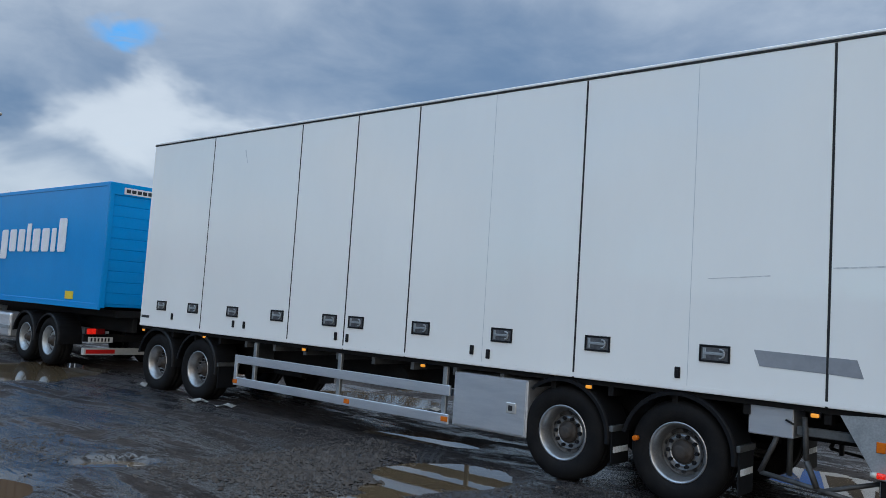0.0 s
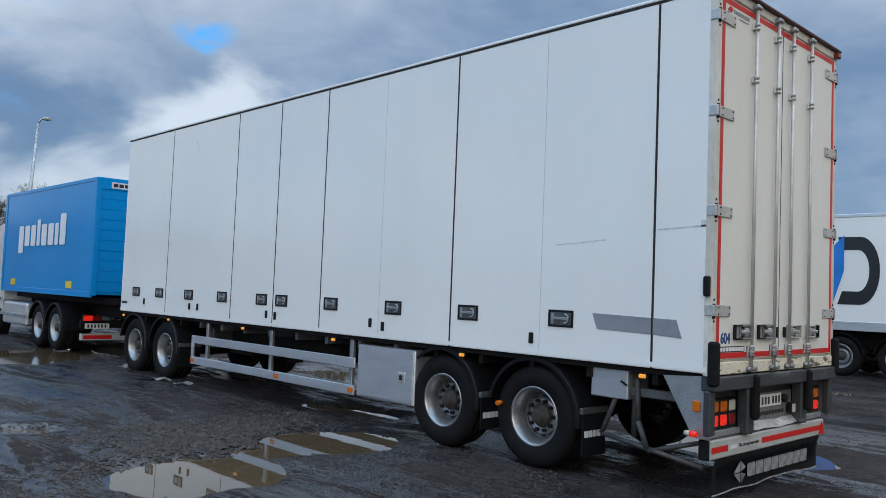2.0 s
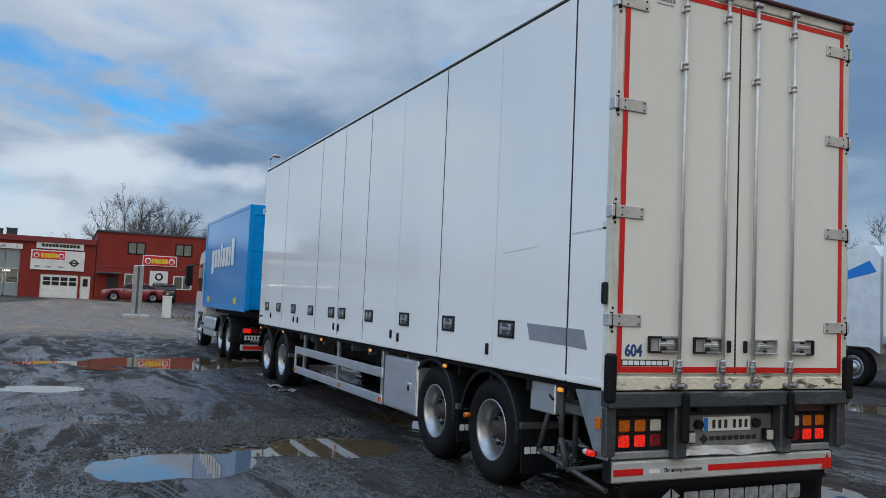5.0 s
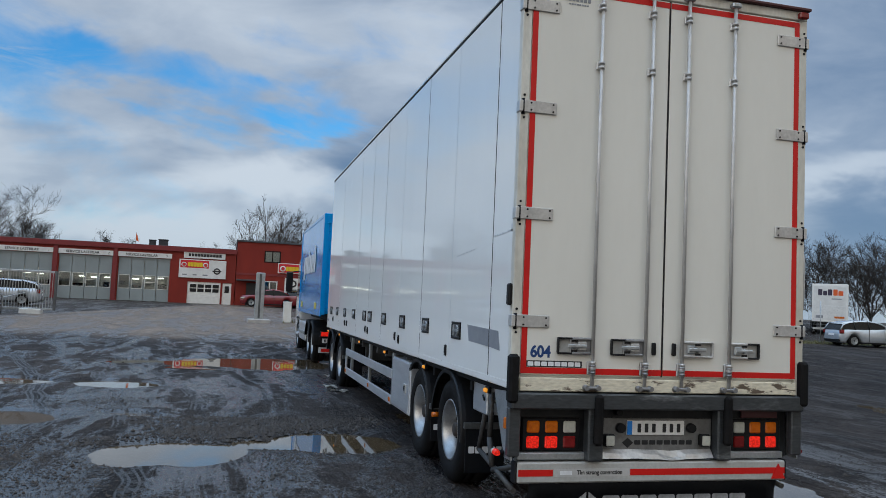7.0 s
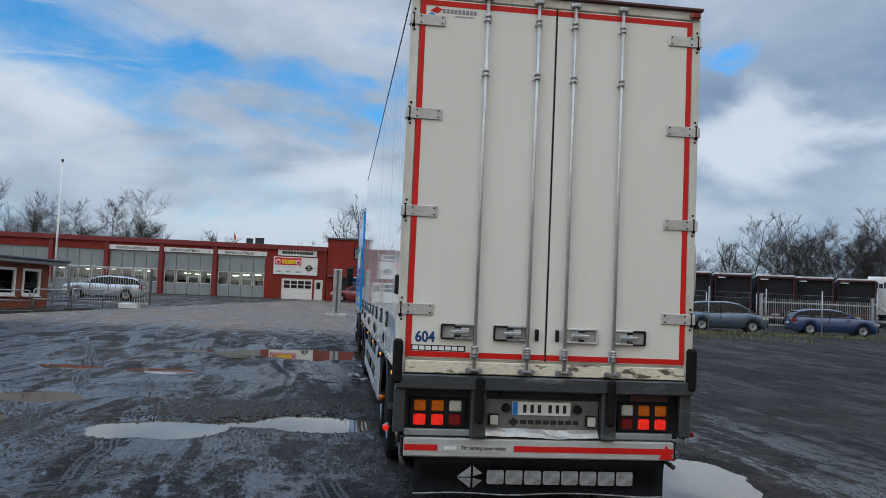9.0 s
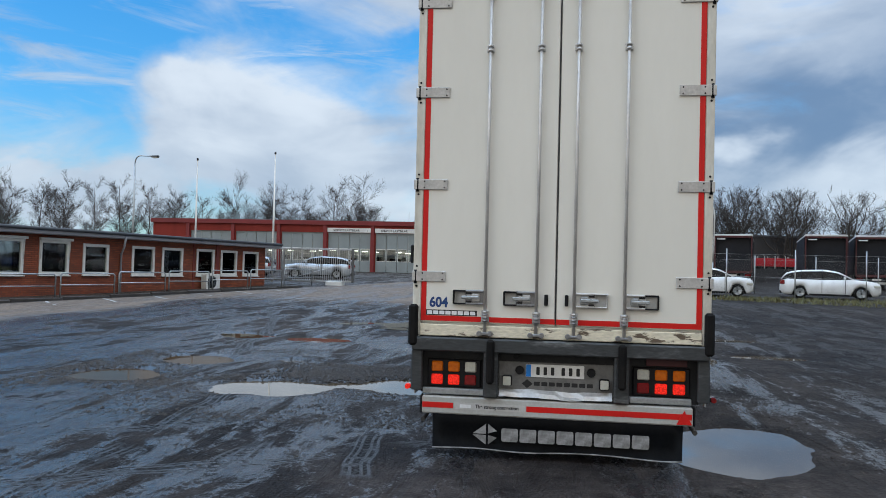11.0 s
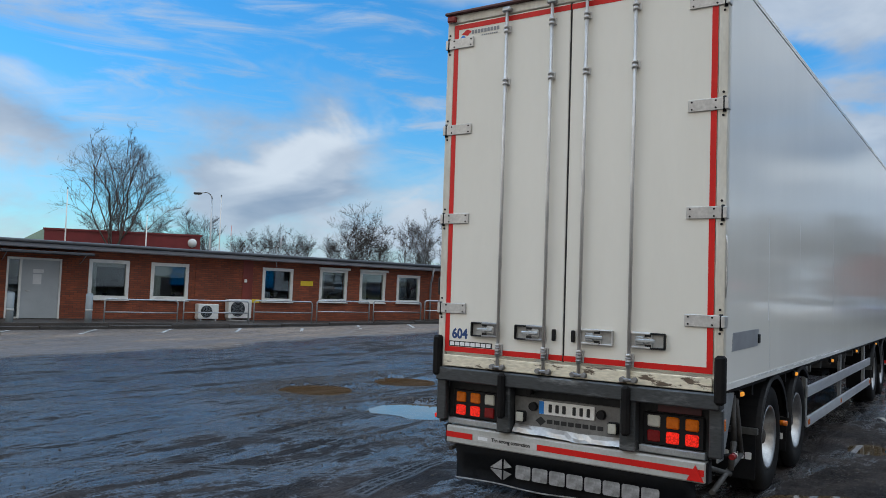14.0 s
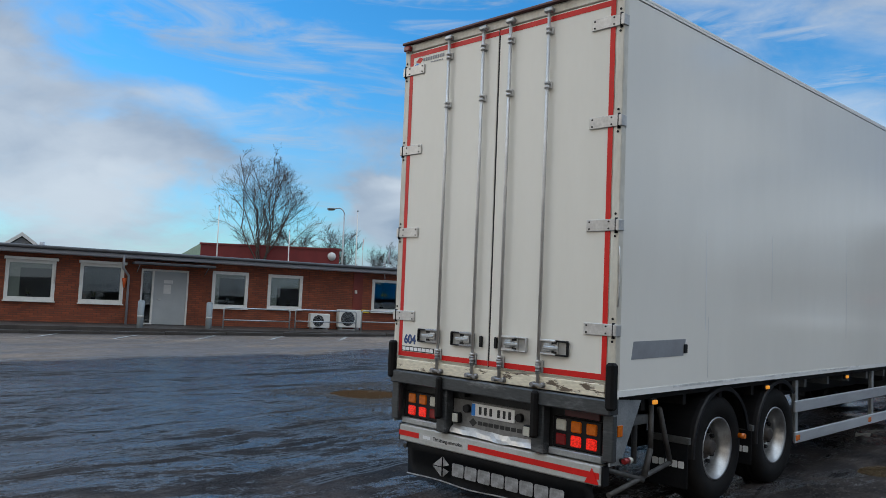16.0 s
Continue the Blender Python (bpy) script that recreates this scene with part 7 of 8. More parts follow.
# ---------------------------------------------------------------- poles, gate and fence
def flagpole(x, y, h):
    t = thing("flagpole", pose(x, y, ground_at(x, y)), "tall white tapered flagpole", "flagpole", "flagpoles")
    part("pole", tube((0, 0, -0.1), (0, 0, h), 0.07, 0.035, 12), PAINTWHITE, t)
    part("knob", tube((0, 0, h), (0, 0, h + 0.12), 0.06, 0.05, 10), PLASTIC, t)


def street_lamp(x, y, h, heading, reach=2.0):
    t = thing("street_lamp", pose(x, y, ground_at(x, y), 0, 0, heading), "grey street lamp with a curved arm", "street lamp", "street lamps")
    part("pole", tube((0, 0, -0.1), (0, 0, h - 0.45), 0.085, 0.05, 12), STEEL, t)
    bend = [(0.45 - 0.45 * math.cos(radians(15 * k)), 0, h - 0.45 + 0.45 * math.sin(radians(15 * k))) for k in range(7)]
    part("arm", pipe(bend + [(reach - 0.5, 0, h - 0.07)], 0.042), STEEL, t)
    head = part("lamp_head", box(reach - 0.55, reach, -0.11, 0.11, h - 0.17, h - 0.03, 0.05, seg=2), GREYPAINT, t)
    part("lens", box(reach - 0.45, reach - 0.05, -0.09, 0.09, h - 0.21, h - 0.16, 0.02), CLEARLENS, head)


flagpole(-38.6, -7.9, 7.45)
flagpole(-38.0, -12.4, 7.0)
street_lamp(-43.2, -19.3, 7.85, 73, 2.05)
street_lamp(-31.85, -33.0, 7.35, -40, 1.25)
flagpole(-41.7, -43.8, 8.4)
flagpole(-36.1, -46.3, 6.3)
flagpole(-30.5, -48.8, 8.1)
pen = thing("pennant_pole", pose(-34.8, -34.3, ground_at(-34.8, -34.3), 0, 0, 45), "thin pole with a hanging orange and white pennant", "flag")
part("pole", tube((0, 0, -0.1), (0, 0, 5.3), 0.03, 0.02, 8), STEEL, pen)
part("flag", prism([(0.02, 5.25), (0.28, 4.75), (0.34, 4.45), (0.14, 4.5), (0.02, 4.6)], "y", -0.01, 0.01), ORANGE, pen)
part("white_stripe", prism([(0.02, 5.02), (0.22, 4.70), (0.24, 4.58), (0.02, 4.8)], "y", -0.014, 0.014), LOGOWHITE, pen)
mast = thing("floodlight_mast", pose(-36.4, 12.25, ground_at(-36.4, 12.25), -2.6, 0, 0), "slender leaning grey lamp mast", "lamp mast")
part("pole", tube((0, 0, -0.1), (0, 0, 8.1), 0.11, 0.055, 12), STEEL, mast)
part("arm", pipe([(0, 0, 8.1), (0.03, 0.08, 8.3), (0.05, 0.2, 8.38)], 0.04), STEEL, mast)
part("lamp_head", box(-0.12, 0.12, 0.15, 0.5, 8.32, 8.45, 0.03), STEEL, mast)

gpost = thing("gate_post", pose(-36.3, 6.78, ground_at(-36.3, 6.8)), "thick grey steel gate post in a concrete foot", "gate post")
part("post", box(-0.16, 0.16, -0.22, 0.22, 0.15, 2.45, 0.02), STEEL, gpost)
part("post_slot", box(0.16, 0.18, -0.05, 0.05, 0.2, 2.4), GREYPAINT, gpost)
part("foot", box(-0.6, 0.6, -0.55, 0.55, -0.2, 0.16, 0.03), CONCRETE, gpost)
pillar = thing("service_pillar", pose(-36.9, 8.2, ground_at(-36.9, 8.2)), "small pale cable cabinet beside the gate", "cabinet")
part("case", box(-0.15, 0.15, -0.2, 0.2, 0.0, 1.0, 0.02), PAINTWHITE, pillar)
part("lid", box(-0.17, 0.17, -0.22, 0.22, 1.0, 1.06, 0.01), PAINTWHITE, pillar)

gz = ground_at(-37, -5)
gate = thing("sliding_gate", pose(-37.0, -2.6, gz), "open galvanised sliding gate of upright bars", "gate")
for z in (0.22, 1.98):
    part("gate_rail", box(-0.04, 0.04, -9.0, 0.0, z - 0.05, z + 0.05, 0.01), STEEL, gate)
part("gate_end", box(-0.05, 0.05, -0.12, 0.0, 0.17, 2.03, 0.01), GREYPAINT, gate)
part("gate_end", box(-0.05, 0.05, -4.1, -4.0, 0.17, 2.03, 0.01), STEEL, gate)
BAR = mesh_of(box(-0.012, 0.012, -0.012, 0.012, 0.27, 1.93), STEEL, "gate_bar")
for k in range(72):
    share("gate_bar", BAR, gate, pose(0, -0.2 - k * 0.122, 0))
part("drive_box", box(-0.35, 0.35, -1.5, -0.6, -0.1, 0.22, 0.02), PAINTWHITE, gate)
part("brace", tube((0.06, -3.9, 0.25), (0.06, -1.2, 1.0), 0.02), STEEL, gate)


def fence_run(points, h=2.2, label="tall wire mesh fence on steel posts"):
    """Chain-link fence: steel posts, line wires and a coarse mesh of thin wires."""
    x0, y0 = points[0]
    t = thing("wire_fence", pose(0, 0, 0), label, "fence")
    wires = bmesh.new()
    posts = []
    for (xa, ya), (xb, yb) in zip(points, points[1:]):
        n = max(1, round(math.hypot(xb - xa, yb - ya) / 3.0))
        for k in range(n):
            posts.append((xa + (xb - xa) * k / n, ya + (yb - ya) * k / n))
    posts.append(points[-1])
    for x, y in posts:
        z = ground_at(x, y)
        part("fence_post", tube((x, y, z - 0.1), (x, y, z + h + 0.25), 0.03, n=8), STEEL, t)
    for (xa, ya), (xb, yb) in zip(posts, posts[1:]):
        za, zb = ground_at(xa, ya), ground_at(xb, yb)
        for q in (0.05, 0.5 * h, h):
            tube((xa, ya, za + q), (xb, yb, zb + q), 0.004, n=4, bm=wires, caps=False)
        m = 26
        for k in range(m):
            for d in (-1, 1):
                u0 = k / m
                u1 = u0 + d * 0.35
                v0, v1 = 0.0, h
                if u1 > 1:
                    v1 = h * (1 - u0) / 0.35
                    u1 = 1.0
                if u1 < 0:
                    v1 = h * u0 / 0.35
                    u1 = 0.0
                if v1 > 0.05:
                    tube((xa + (xb - xa) * u0, ya + (yb - ya) * u0, za + v0), (xa + (xb - xa) * u1, ya + (yb - ya) * u1, za + v1), 0.0011, n=3, bm=wires, caps=False)
    part("wire_mesh", wires, STEEL, t)
    return t


fence_run([(-35.4, 13.6), (-34.85, 19.85), (-34.9, 26.3), (-35.0, 36.0), (-36.0, 42.0), (-37.0, 50.0)])
fence_run([(-41.5, 13.0), (-41.2, 32.4)], 1.9, "second wire mesh fence behind the parked cars")
pg = thing("palisade_gate", pose(-41.0, 36.3, ground_at(-41, 36), 0, 0, 90), "grey palisade gate between posts", "gate")
for z in (0.3, 1.7):
    part("gate_rail", box(-3.6, 3.6, -0.03, 0.03, z - 0.04, z + 0.04, 0.006), STEEL, pg)
for k in range(48):
    share("gate_bar", BAR, pg, pose(-3.5 + k * 0.149, 0, 0))
for x in (-3.7, 3.7):
    part("gate_post", box(x - 0.08, x + 0.08, -0.08, 0.08, -0.1, 2.2, 0.01), STEEL, pg)
part("brace", tube((3.8, 0, 1.9), (6.5, 0, 0.1), 0.04), STEEL, pg)

# ---------------------------------------------------------------- parked trailers across the fence
def curtain_trailer(x, y, heading=0.0, loaded=True):
    """Rear towards local +x; the open back shows a dark inside."""
    t = thing("curtain_trailer", pose(x, y, ground_at(x, y), 0, 0, heading), "dark curtain-sided trailer with a dark red rear portal", "trailer", "parked curtain trailers")
    part("side_curtain", box(-13.5, -0.05, -1.27, -1.24, 1.1, 3.54), DARKTARP, t)
    part("side_curtain", box(-13.5, -0.05, 1.24, 1.27, 1.1, 3.54), DARKTARP, t)
    part("front_wall", box(-13.6, -13.5, -1.27, 1.27, 1.1, 3.54), DARKTARP, t)
    part("roof", box(-13.6, 0.06, -1.29, 1.29, 3.54, 3.66, 0.02), ROOFWHITE, t, "pale translucent roof sheet")
    part("floor", box(-13.6, 0.0, -1.27, 1.27, 0.98, 1.1), BLACKMETAL, t)
    for s in (-1, 1):
        part("rear_post", box(-0.1, 0.03, s * 1.28, s * 1.20, 0.98, 3.54, 0.01), BROWNRED, t)
        part("door_leaf", box(-1.1, -0.02, s * 1.30, s * 1.34, 1.05, 3.48, 0.006), DARKTARP, t)
    part("rear_header", box(-0.1, 0.03, -1.28, 1.28, 3.42, 3.56, 0.01), BROWNRED, t)
    part("rear_sill", box(-0.1, 0.05, -1.28, 1.28, 0.88, 1.04, 0.01), BROWNRED, t)
    # dark board added for the unlit inside seen through the open back
    part("rear_door", box(-0.35, -0.3, -1.2, 1.2, 1.05, 3.42), DARKTARP, t)
    part("white_strip", box(0.035, 0.045, -1.1, -0.55, 3.28, 3.35), LOGOWHITE, t)
    part("underrun_bar", box(-0.3, -0.15, -1.2, 1.2, 0.42, 0.56, 0.01), WHITETAPE, t)
    part("tail_lamp", box(-0.2, -0.1, -1.2, -0.8, 0.66, 0.84, 0.01), REDLENS, t)
    part("tail_lamp", box(-0.2, -0.1, 0.8, 1.2, 0.66, 0.84, 0.01), REDLENS, t)
    part("number_plate", box(-0.1, -0.09, -0.26, 0.26, 0.66, 0.78), PLATEWHITE, t)
    part("chassis", box(-12.5, -0.4, -0.5, 0.5, 0.7, 0.98), BLACKMETAL, t)
    for ax in (-2.6, -3.54, -5.2):
        for left in (True, False):
            put_wheel(t, ax, -1.22 if left else 1.22, 0.5, left, LORRYWHEEL)
    for left in (-1, 1):
        part("landing_leg", box(-10.6, -10.45, left * 0.9, left * 0.75, 0.02, 1.0, 0.01), BLACKMETAL, t)
    return t


first = curtain_trailer(-50.8, 26.1, -13.0)
for k in range(1, 7):
    y = 26.1 + 3.25 * k
    copy_thing(first, pose(-50.7 - 0.25 * (k % 2), y, ground_at(-50.8, y), 0, 0, -13.0 - 3.0 * k))
copy_thing(first, pose(-54.0, 20.8, ground_at(-54, 20.8), 0, 0, -13.0))


def parcel_trailer(x, y):
    t = thing("parcel_trailer", pose(x, y, ground_at(x, y)), "white box trailer with dark and orange lettering on the door", "trailer", "parcel trailers")
    part("body", box(-12, 0, -1.27, 1.27, 1.0, 3.95, 0.03), WHITE, t)
    part("door_edge", box(0.0, 0.02, -1.15, 1.15, 1.15, 3.8, 0.01), SIGNWHITE, t)
    block_row("letter_block", blocks([0.3, 0.28, 0.3], [0.48, 0.36, 0.48], 0.05, 0.006), PURPLE, t, pose(0.022, -0.85, 3.05, 0, 0, 90))
    block_row("letter_block", blocks([0.3, 0.34], [0.48, 0.36], 0.05, 0.006), ORANGE, t, pose(0.022, 0.22, 3.05, 0, 0, 90))
    part("grey_strip", box(0.02, 0.03, 0.1, 0.8, 2.75, 2.83), PATCH, t)
    part("orange_strip", box(0.02, 0.03, 0.3, 1.0, 1.3, 1.45), AMBER, t)
    part("grey_patch", box(0.02, 0.03, -1.0, -0.5, 1.3, 1.5), PATCH, t)
    part("sill", box(-0.1, 0.06, -1.28, 1.28, 0.86, 1.02, 0.01), BLACKMETAL, t)
    part("underrun_bar", box(-0.3, -0.1, -1.2, 1.2, 0.4, 0.56, 0.01), WHITETAPE, t)
    part("chassis", box(-11, -0.4, -0.5, 0.5, 0.6, 1.0), BLACKMETAL, t)
    for ax in (-1.8, -3.1):
        for left in (True, False):
            put_wheel(t, ax, -1.22 if left else 1.22, 0.5, left, LORRYWHEEL)
    return t


parcel = parcel_trailer(-47.8, 50.2)
parcel.matrix_basis = pose(-47.8, 50.2, ground_at(-47.8, 50.2), 0, 0, -38)
copy_thing(parcel, pose(-51.5, 48.6, ground_at(-51.5, 48.6), 0, 0, -38))

flat = thing("flatbed_trailer", pose(-68.0, 33.0, ground_at(-68, 30), 0, 0, 90), "dark flatbed trailer with red stakes", "trailer")
part("bed", box(-10, 0, -1.27, 1.27, 1.05, 1.25, 0.02), BLACKMETAL, flat)
for s in (-1, 1):
    part("red_gate_board", box(-9.9, -0.05, s * 1.20, s * 1.24, 1.25, 1.95, 0.006), SIGNRED, flat)
    for k in range(12):
        part("stake", box(-0.2 - k * 0.86, -0.12 - k * 0.86, s * 1.24, s * 1.29, 1.05, 2.15, 0.006), WHITETAPE, flat)
part("front_board", box(-10.1, -10.0, -1.27, 1.27, 1.05, 2.8, 0.01), SIGNRED, flat)
for ax in (-1.5, -2.8):
    for left in (True, False):
        put_wheel(flat, ax, -1.2 if left else 1.2, 0.5, left, LORRYWHEEL)

hz = ground_at(-70, 25)
hall = thing("dark_hall", pose(-72, 21.5, hz), "large dark warehouse hall with a flat roof", "building")
part("wall", box(0, 18, 0, 34, -0.5, 4.1, 0.02), DARKHALL, hall)
part("roof_edge", box(-0.1, 18.1, -0.1, 34.1, 4.1, 4.3, 0.02), ROOF, hall)
hall.matrix_basis = pose(-94, 27.0, hz)
barn = thing("red_barn", pose(-66, 15.6, ground_at(-66, 16)), "dark red barn with a low gable", "building")
part("wall", prism([(0, -0.5), (3.3, -0.5), (3.3, 2.85), (2.1, 4.4), (0, 4.4)], "x", 0, -12), REDWALL, barn)
part("roof", prism([(-0.1, 4.41), (2.1, 4.41), (3.4, 2.74), (3.4, 2.84), (2.1, 4.5), (-0.1, 4.5)], "x", 0.2, -12), ROOF, barn)
shed = thing("open_shed", pose(-62, 18.6, ground_at(-62, 19)), "open shed with a sloping brown roof", "shed")
part("roof", prism([(0, 2.4), (2.0, 1.9), (2.0, 2.03), (0, 2.53)], "x", 0, -6), ROOF, shed)
part("back_wall", box(-6, -5.8, 0, 1.9, -0.3, 1.85), REDWALL, shed)
for y in (0.1, 1.0, 1.85):
    part("post", box(-0.1, 0.0, y - 0.06, y + 0.06, -0.2, 2.35 - 0.25 * y), BROWNRED, shed)

# ---------------------------------------------------------------- roofs behind the brick office
back = thing("store_building", pose(-32.5, -55.5, 0, 0, 0, 143.6) @ pose(9.0, 0, 0), "dark red store behind the office with a green roof edge", "building")
part("wall", box(-9.0, 3.9, 0, 12, -0.3, 5.5), DARKRED, back)
part("roof_edge", box(-9.1, 4.0, -0.1, 12, 5.5, 5.68, 0.01), DARKRED, back)
wing = bmesh.new()
wv = [wing.verts.new(q) for q in ((-9.02, 0.15, -0.3), (-12.4, 9.0, -0.3), (-9.02, 9.0, -0.3), (-9.02, 0.15, 5.62), (-12.4, 9.0, 4.7), (-9.02, 9.0, 5.62))]
for q in ((0, 1, 4, 3), (1, 2, 5, 4), (2, 0, 3, 5), (0, 2, 1), (3, 4, 5)):
    wing.faces.new([wv[k] for k in q])
bmesh.ops.recalc_face_normals(wing, faces=wing.faces)
part("green_wing", wing, GREENROOF, back, "green sheet-clad side wing")
part("round_sign", lathe([(0.0, 0.0), (0.4, 0.0), (0.4, -0.05), (0.0, -0.06)], 20), SIGNWHITE, back).matrix_basis = pose(3.2, -0.05, 4.9)
house = thing("gabled_house", pose(-16.0, -66.0, -3.2, 0, 0, 165), "grey gabled house behind the office", "house")
part("wall", prism([(0, 0), (8, 0), (8, 5.6), (4, 8.6), (0, 5.6)], "y", 0, 10), mat("pale_grey_boards", (0.32, 0.34, 0.36), rough=0.6), house)
part("roof", prism([(-0.4, 5.4), (4, 8.7), (8.4, 5.4), (8.4, 5.7), (4, 9.0), (-0.4, 5.7)], "y", -0.3, 10.3), ROOF, house)
part("barge_board", prism([(-0.4, 5.4), (4, 8.7), (8.4, 5.4), (8.4, 5.75), (4, 9.05), (-0.4, 5.75)], "y", -0.4, -0.3), PAINTWHITE, house)


# ---------------------------------------------------------------- bare winter trees
def tree_meshes(seed, height, wide, fork, twig=0.012, kids=(8, 6, 5, 4), stout=0.017, bark=BARK):
    """A bare tree: limbs fan out from a low fork to a rounded crown, and split three times more."""
    rng = random.Random(seed)
    trunk, crown = ([], []), ([], [])
    mid, rad = height * (1 + fork * 0.55) / 2, height * (1 - fork * 0.55) / 2

    def seg(store, p0, p1, r0, r1, n):
        vs, fs = store
        q = (p1 - p0).to_track_quat("Z", "Y")
        b = len(vs)
        for p, r in ((p0, r0), (p1, r1)):
            for k in range(n):
                a = 2 * math.pi * k / n
                vs.append(tuple(p + q @ Vector((r * math.cos(a), r * math.sin(a), 0))))
        for k in range(n):
            fs.append((b + k, b + (k + 1) % n, b + n + (k + 1) % n, b + n + k))

    def inside(v):
        u = Vector((v.x / wide, v.y / wide, (v.z - mid) / rad))
        edge = 0.88 + 0.13 * math.sin(5 * math.atan2(v.y, v.x) + seed) + 0.08 * math.sin(9 * u.z + seed) + rng.uniform(-0.16, 0.12)
        if u.length > edge:
            u *= edge / u.length
        return Vector((u.x * wide, u.y * wide, max(mid + u.z * rad, height * fork * 0.6)))

    def within(base, way, far):
        edge = rng.uniform(0.82, 1.04)
        for f in (1.0, 0.8, 0.62, 0.45, 0.3):
            v = base + way * far * f
            if Vector((v.x / wide, v.y / wide, (v.z - mid) / rad)).length < edge:
                break
        return v

    def limb(p, d, target, r, level):
        span = (target - p).length
        pieces = 5 if level == 1 else 3 if level == 2 else 2
        bend = p + d * span * (0.5 if level < 3 else 0.3)
        pts = []
        for k in range(pieces + 1):
            u = k / pieces
            q = p * (1 - u) ** 2 + bend * 2 * u * (1 - u) + target * u * u
            if 0 < k < pieces:
                q = q + Vector((rng.gauss(0, 1), rng.gauss(0, 1), rng.gauss(0, 1))) * span * 0.03
            pts.append(q)
        tip = max(twig * 0.5, r * 0.28)
        for k in range(pieces):
            seg(trunk if level == 1 else crown, pts[k], pts[k + 1], r + (tip - r) * k / pieces, r + (tip - r) * (k + 1) / pieces, 5 if level < 3 else 3)
        if level >= len(kids):
            return
        reach = (0.0, 0.30, 0.17, 0.10)[level] * height
        for k in range(kids[level] + rng.randrange(2)):
            at = rng.uniform(0.25, 0.97)
            i = min(pieces - 1, int(at * pieces))
            base = pts[i].lerp(pts[i + 1], at * pieces - i)
            way = (pts[i + 1] - pts[i]).normalized()
            side = Vector((rng.gauss(0, 1), rng.gauss(0, 1), rng.gauss(0.25, 0.8))).normalized()
            nd = (way * 0.75 + side * 0.75 + Vector((0, 0, 0.18))).normalized()
            goal = within(base, nd, reach * rng.uniform(0.6, 1.15))
            if (goal - base).length > reach * 0.2:
                limb(base, (way + nd).normalized(), goal, max(twig, (r + (tip - r) * at) * rng.uniform(0.45, 0.65)), level + 1)

    r0 = height * stout
    top = Vector((rng.gauss(0, 0.02) * height, rng.gauss(0, 0.02) * height, height * fork))
    low = Vector((0, 0, -0.3))
    for k in range(3):
        seg(trunk, low.lerp(top, k / 3), low.lerp(top, (k + 1) / 3), r0 * (1.35 - 0.2 * k), r0 * (1.15 - 0.15 * k), 8)
    for k in range(kids[0]):
        a = 2 * math.pi * (k + rng.uniform(-0.3, 0.3)) / kids[0] * 1.618
        tilt = radians(rng.uniform(4, 24) if k % 3 == 0 else rng.uniform(28, 72))
        aim = Vector((math.cos(a) * math.sin(tilt), math.sin(a) * math.sin(tilt), math.cos(tilt)))
        goal = inside(top + aim * height)
        start = top.lerp(low, rng.uniform(0.0, 0.3))
        limb(start, (aim + Vector((0, 0, 0.9))).normalized(), goal, r0 * rng.uniform(0.42, 0.62), 1)
    out = []
    for store, nm in ((trunk, "trunk"), (crown, "crown")):
        me = bpy.data.meshes.new(nm)
        me.from_pydata(store[0], [], store[1])
        me.materials.append(bark)
        out.append(me)
    return out


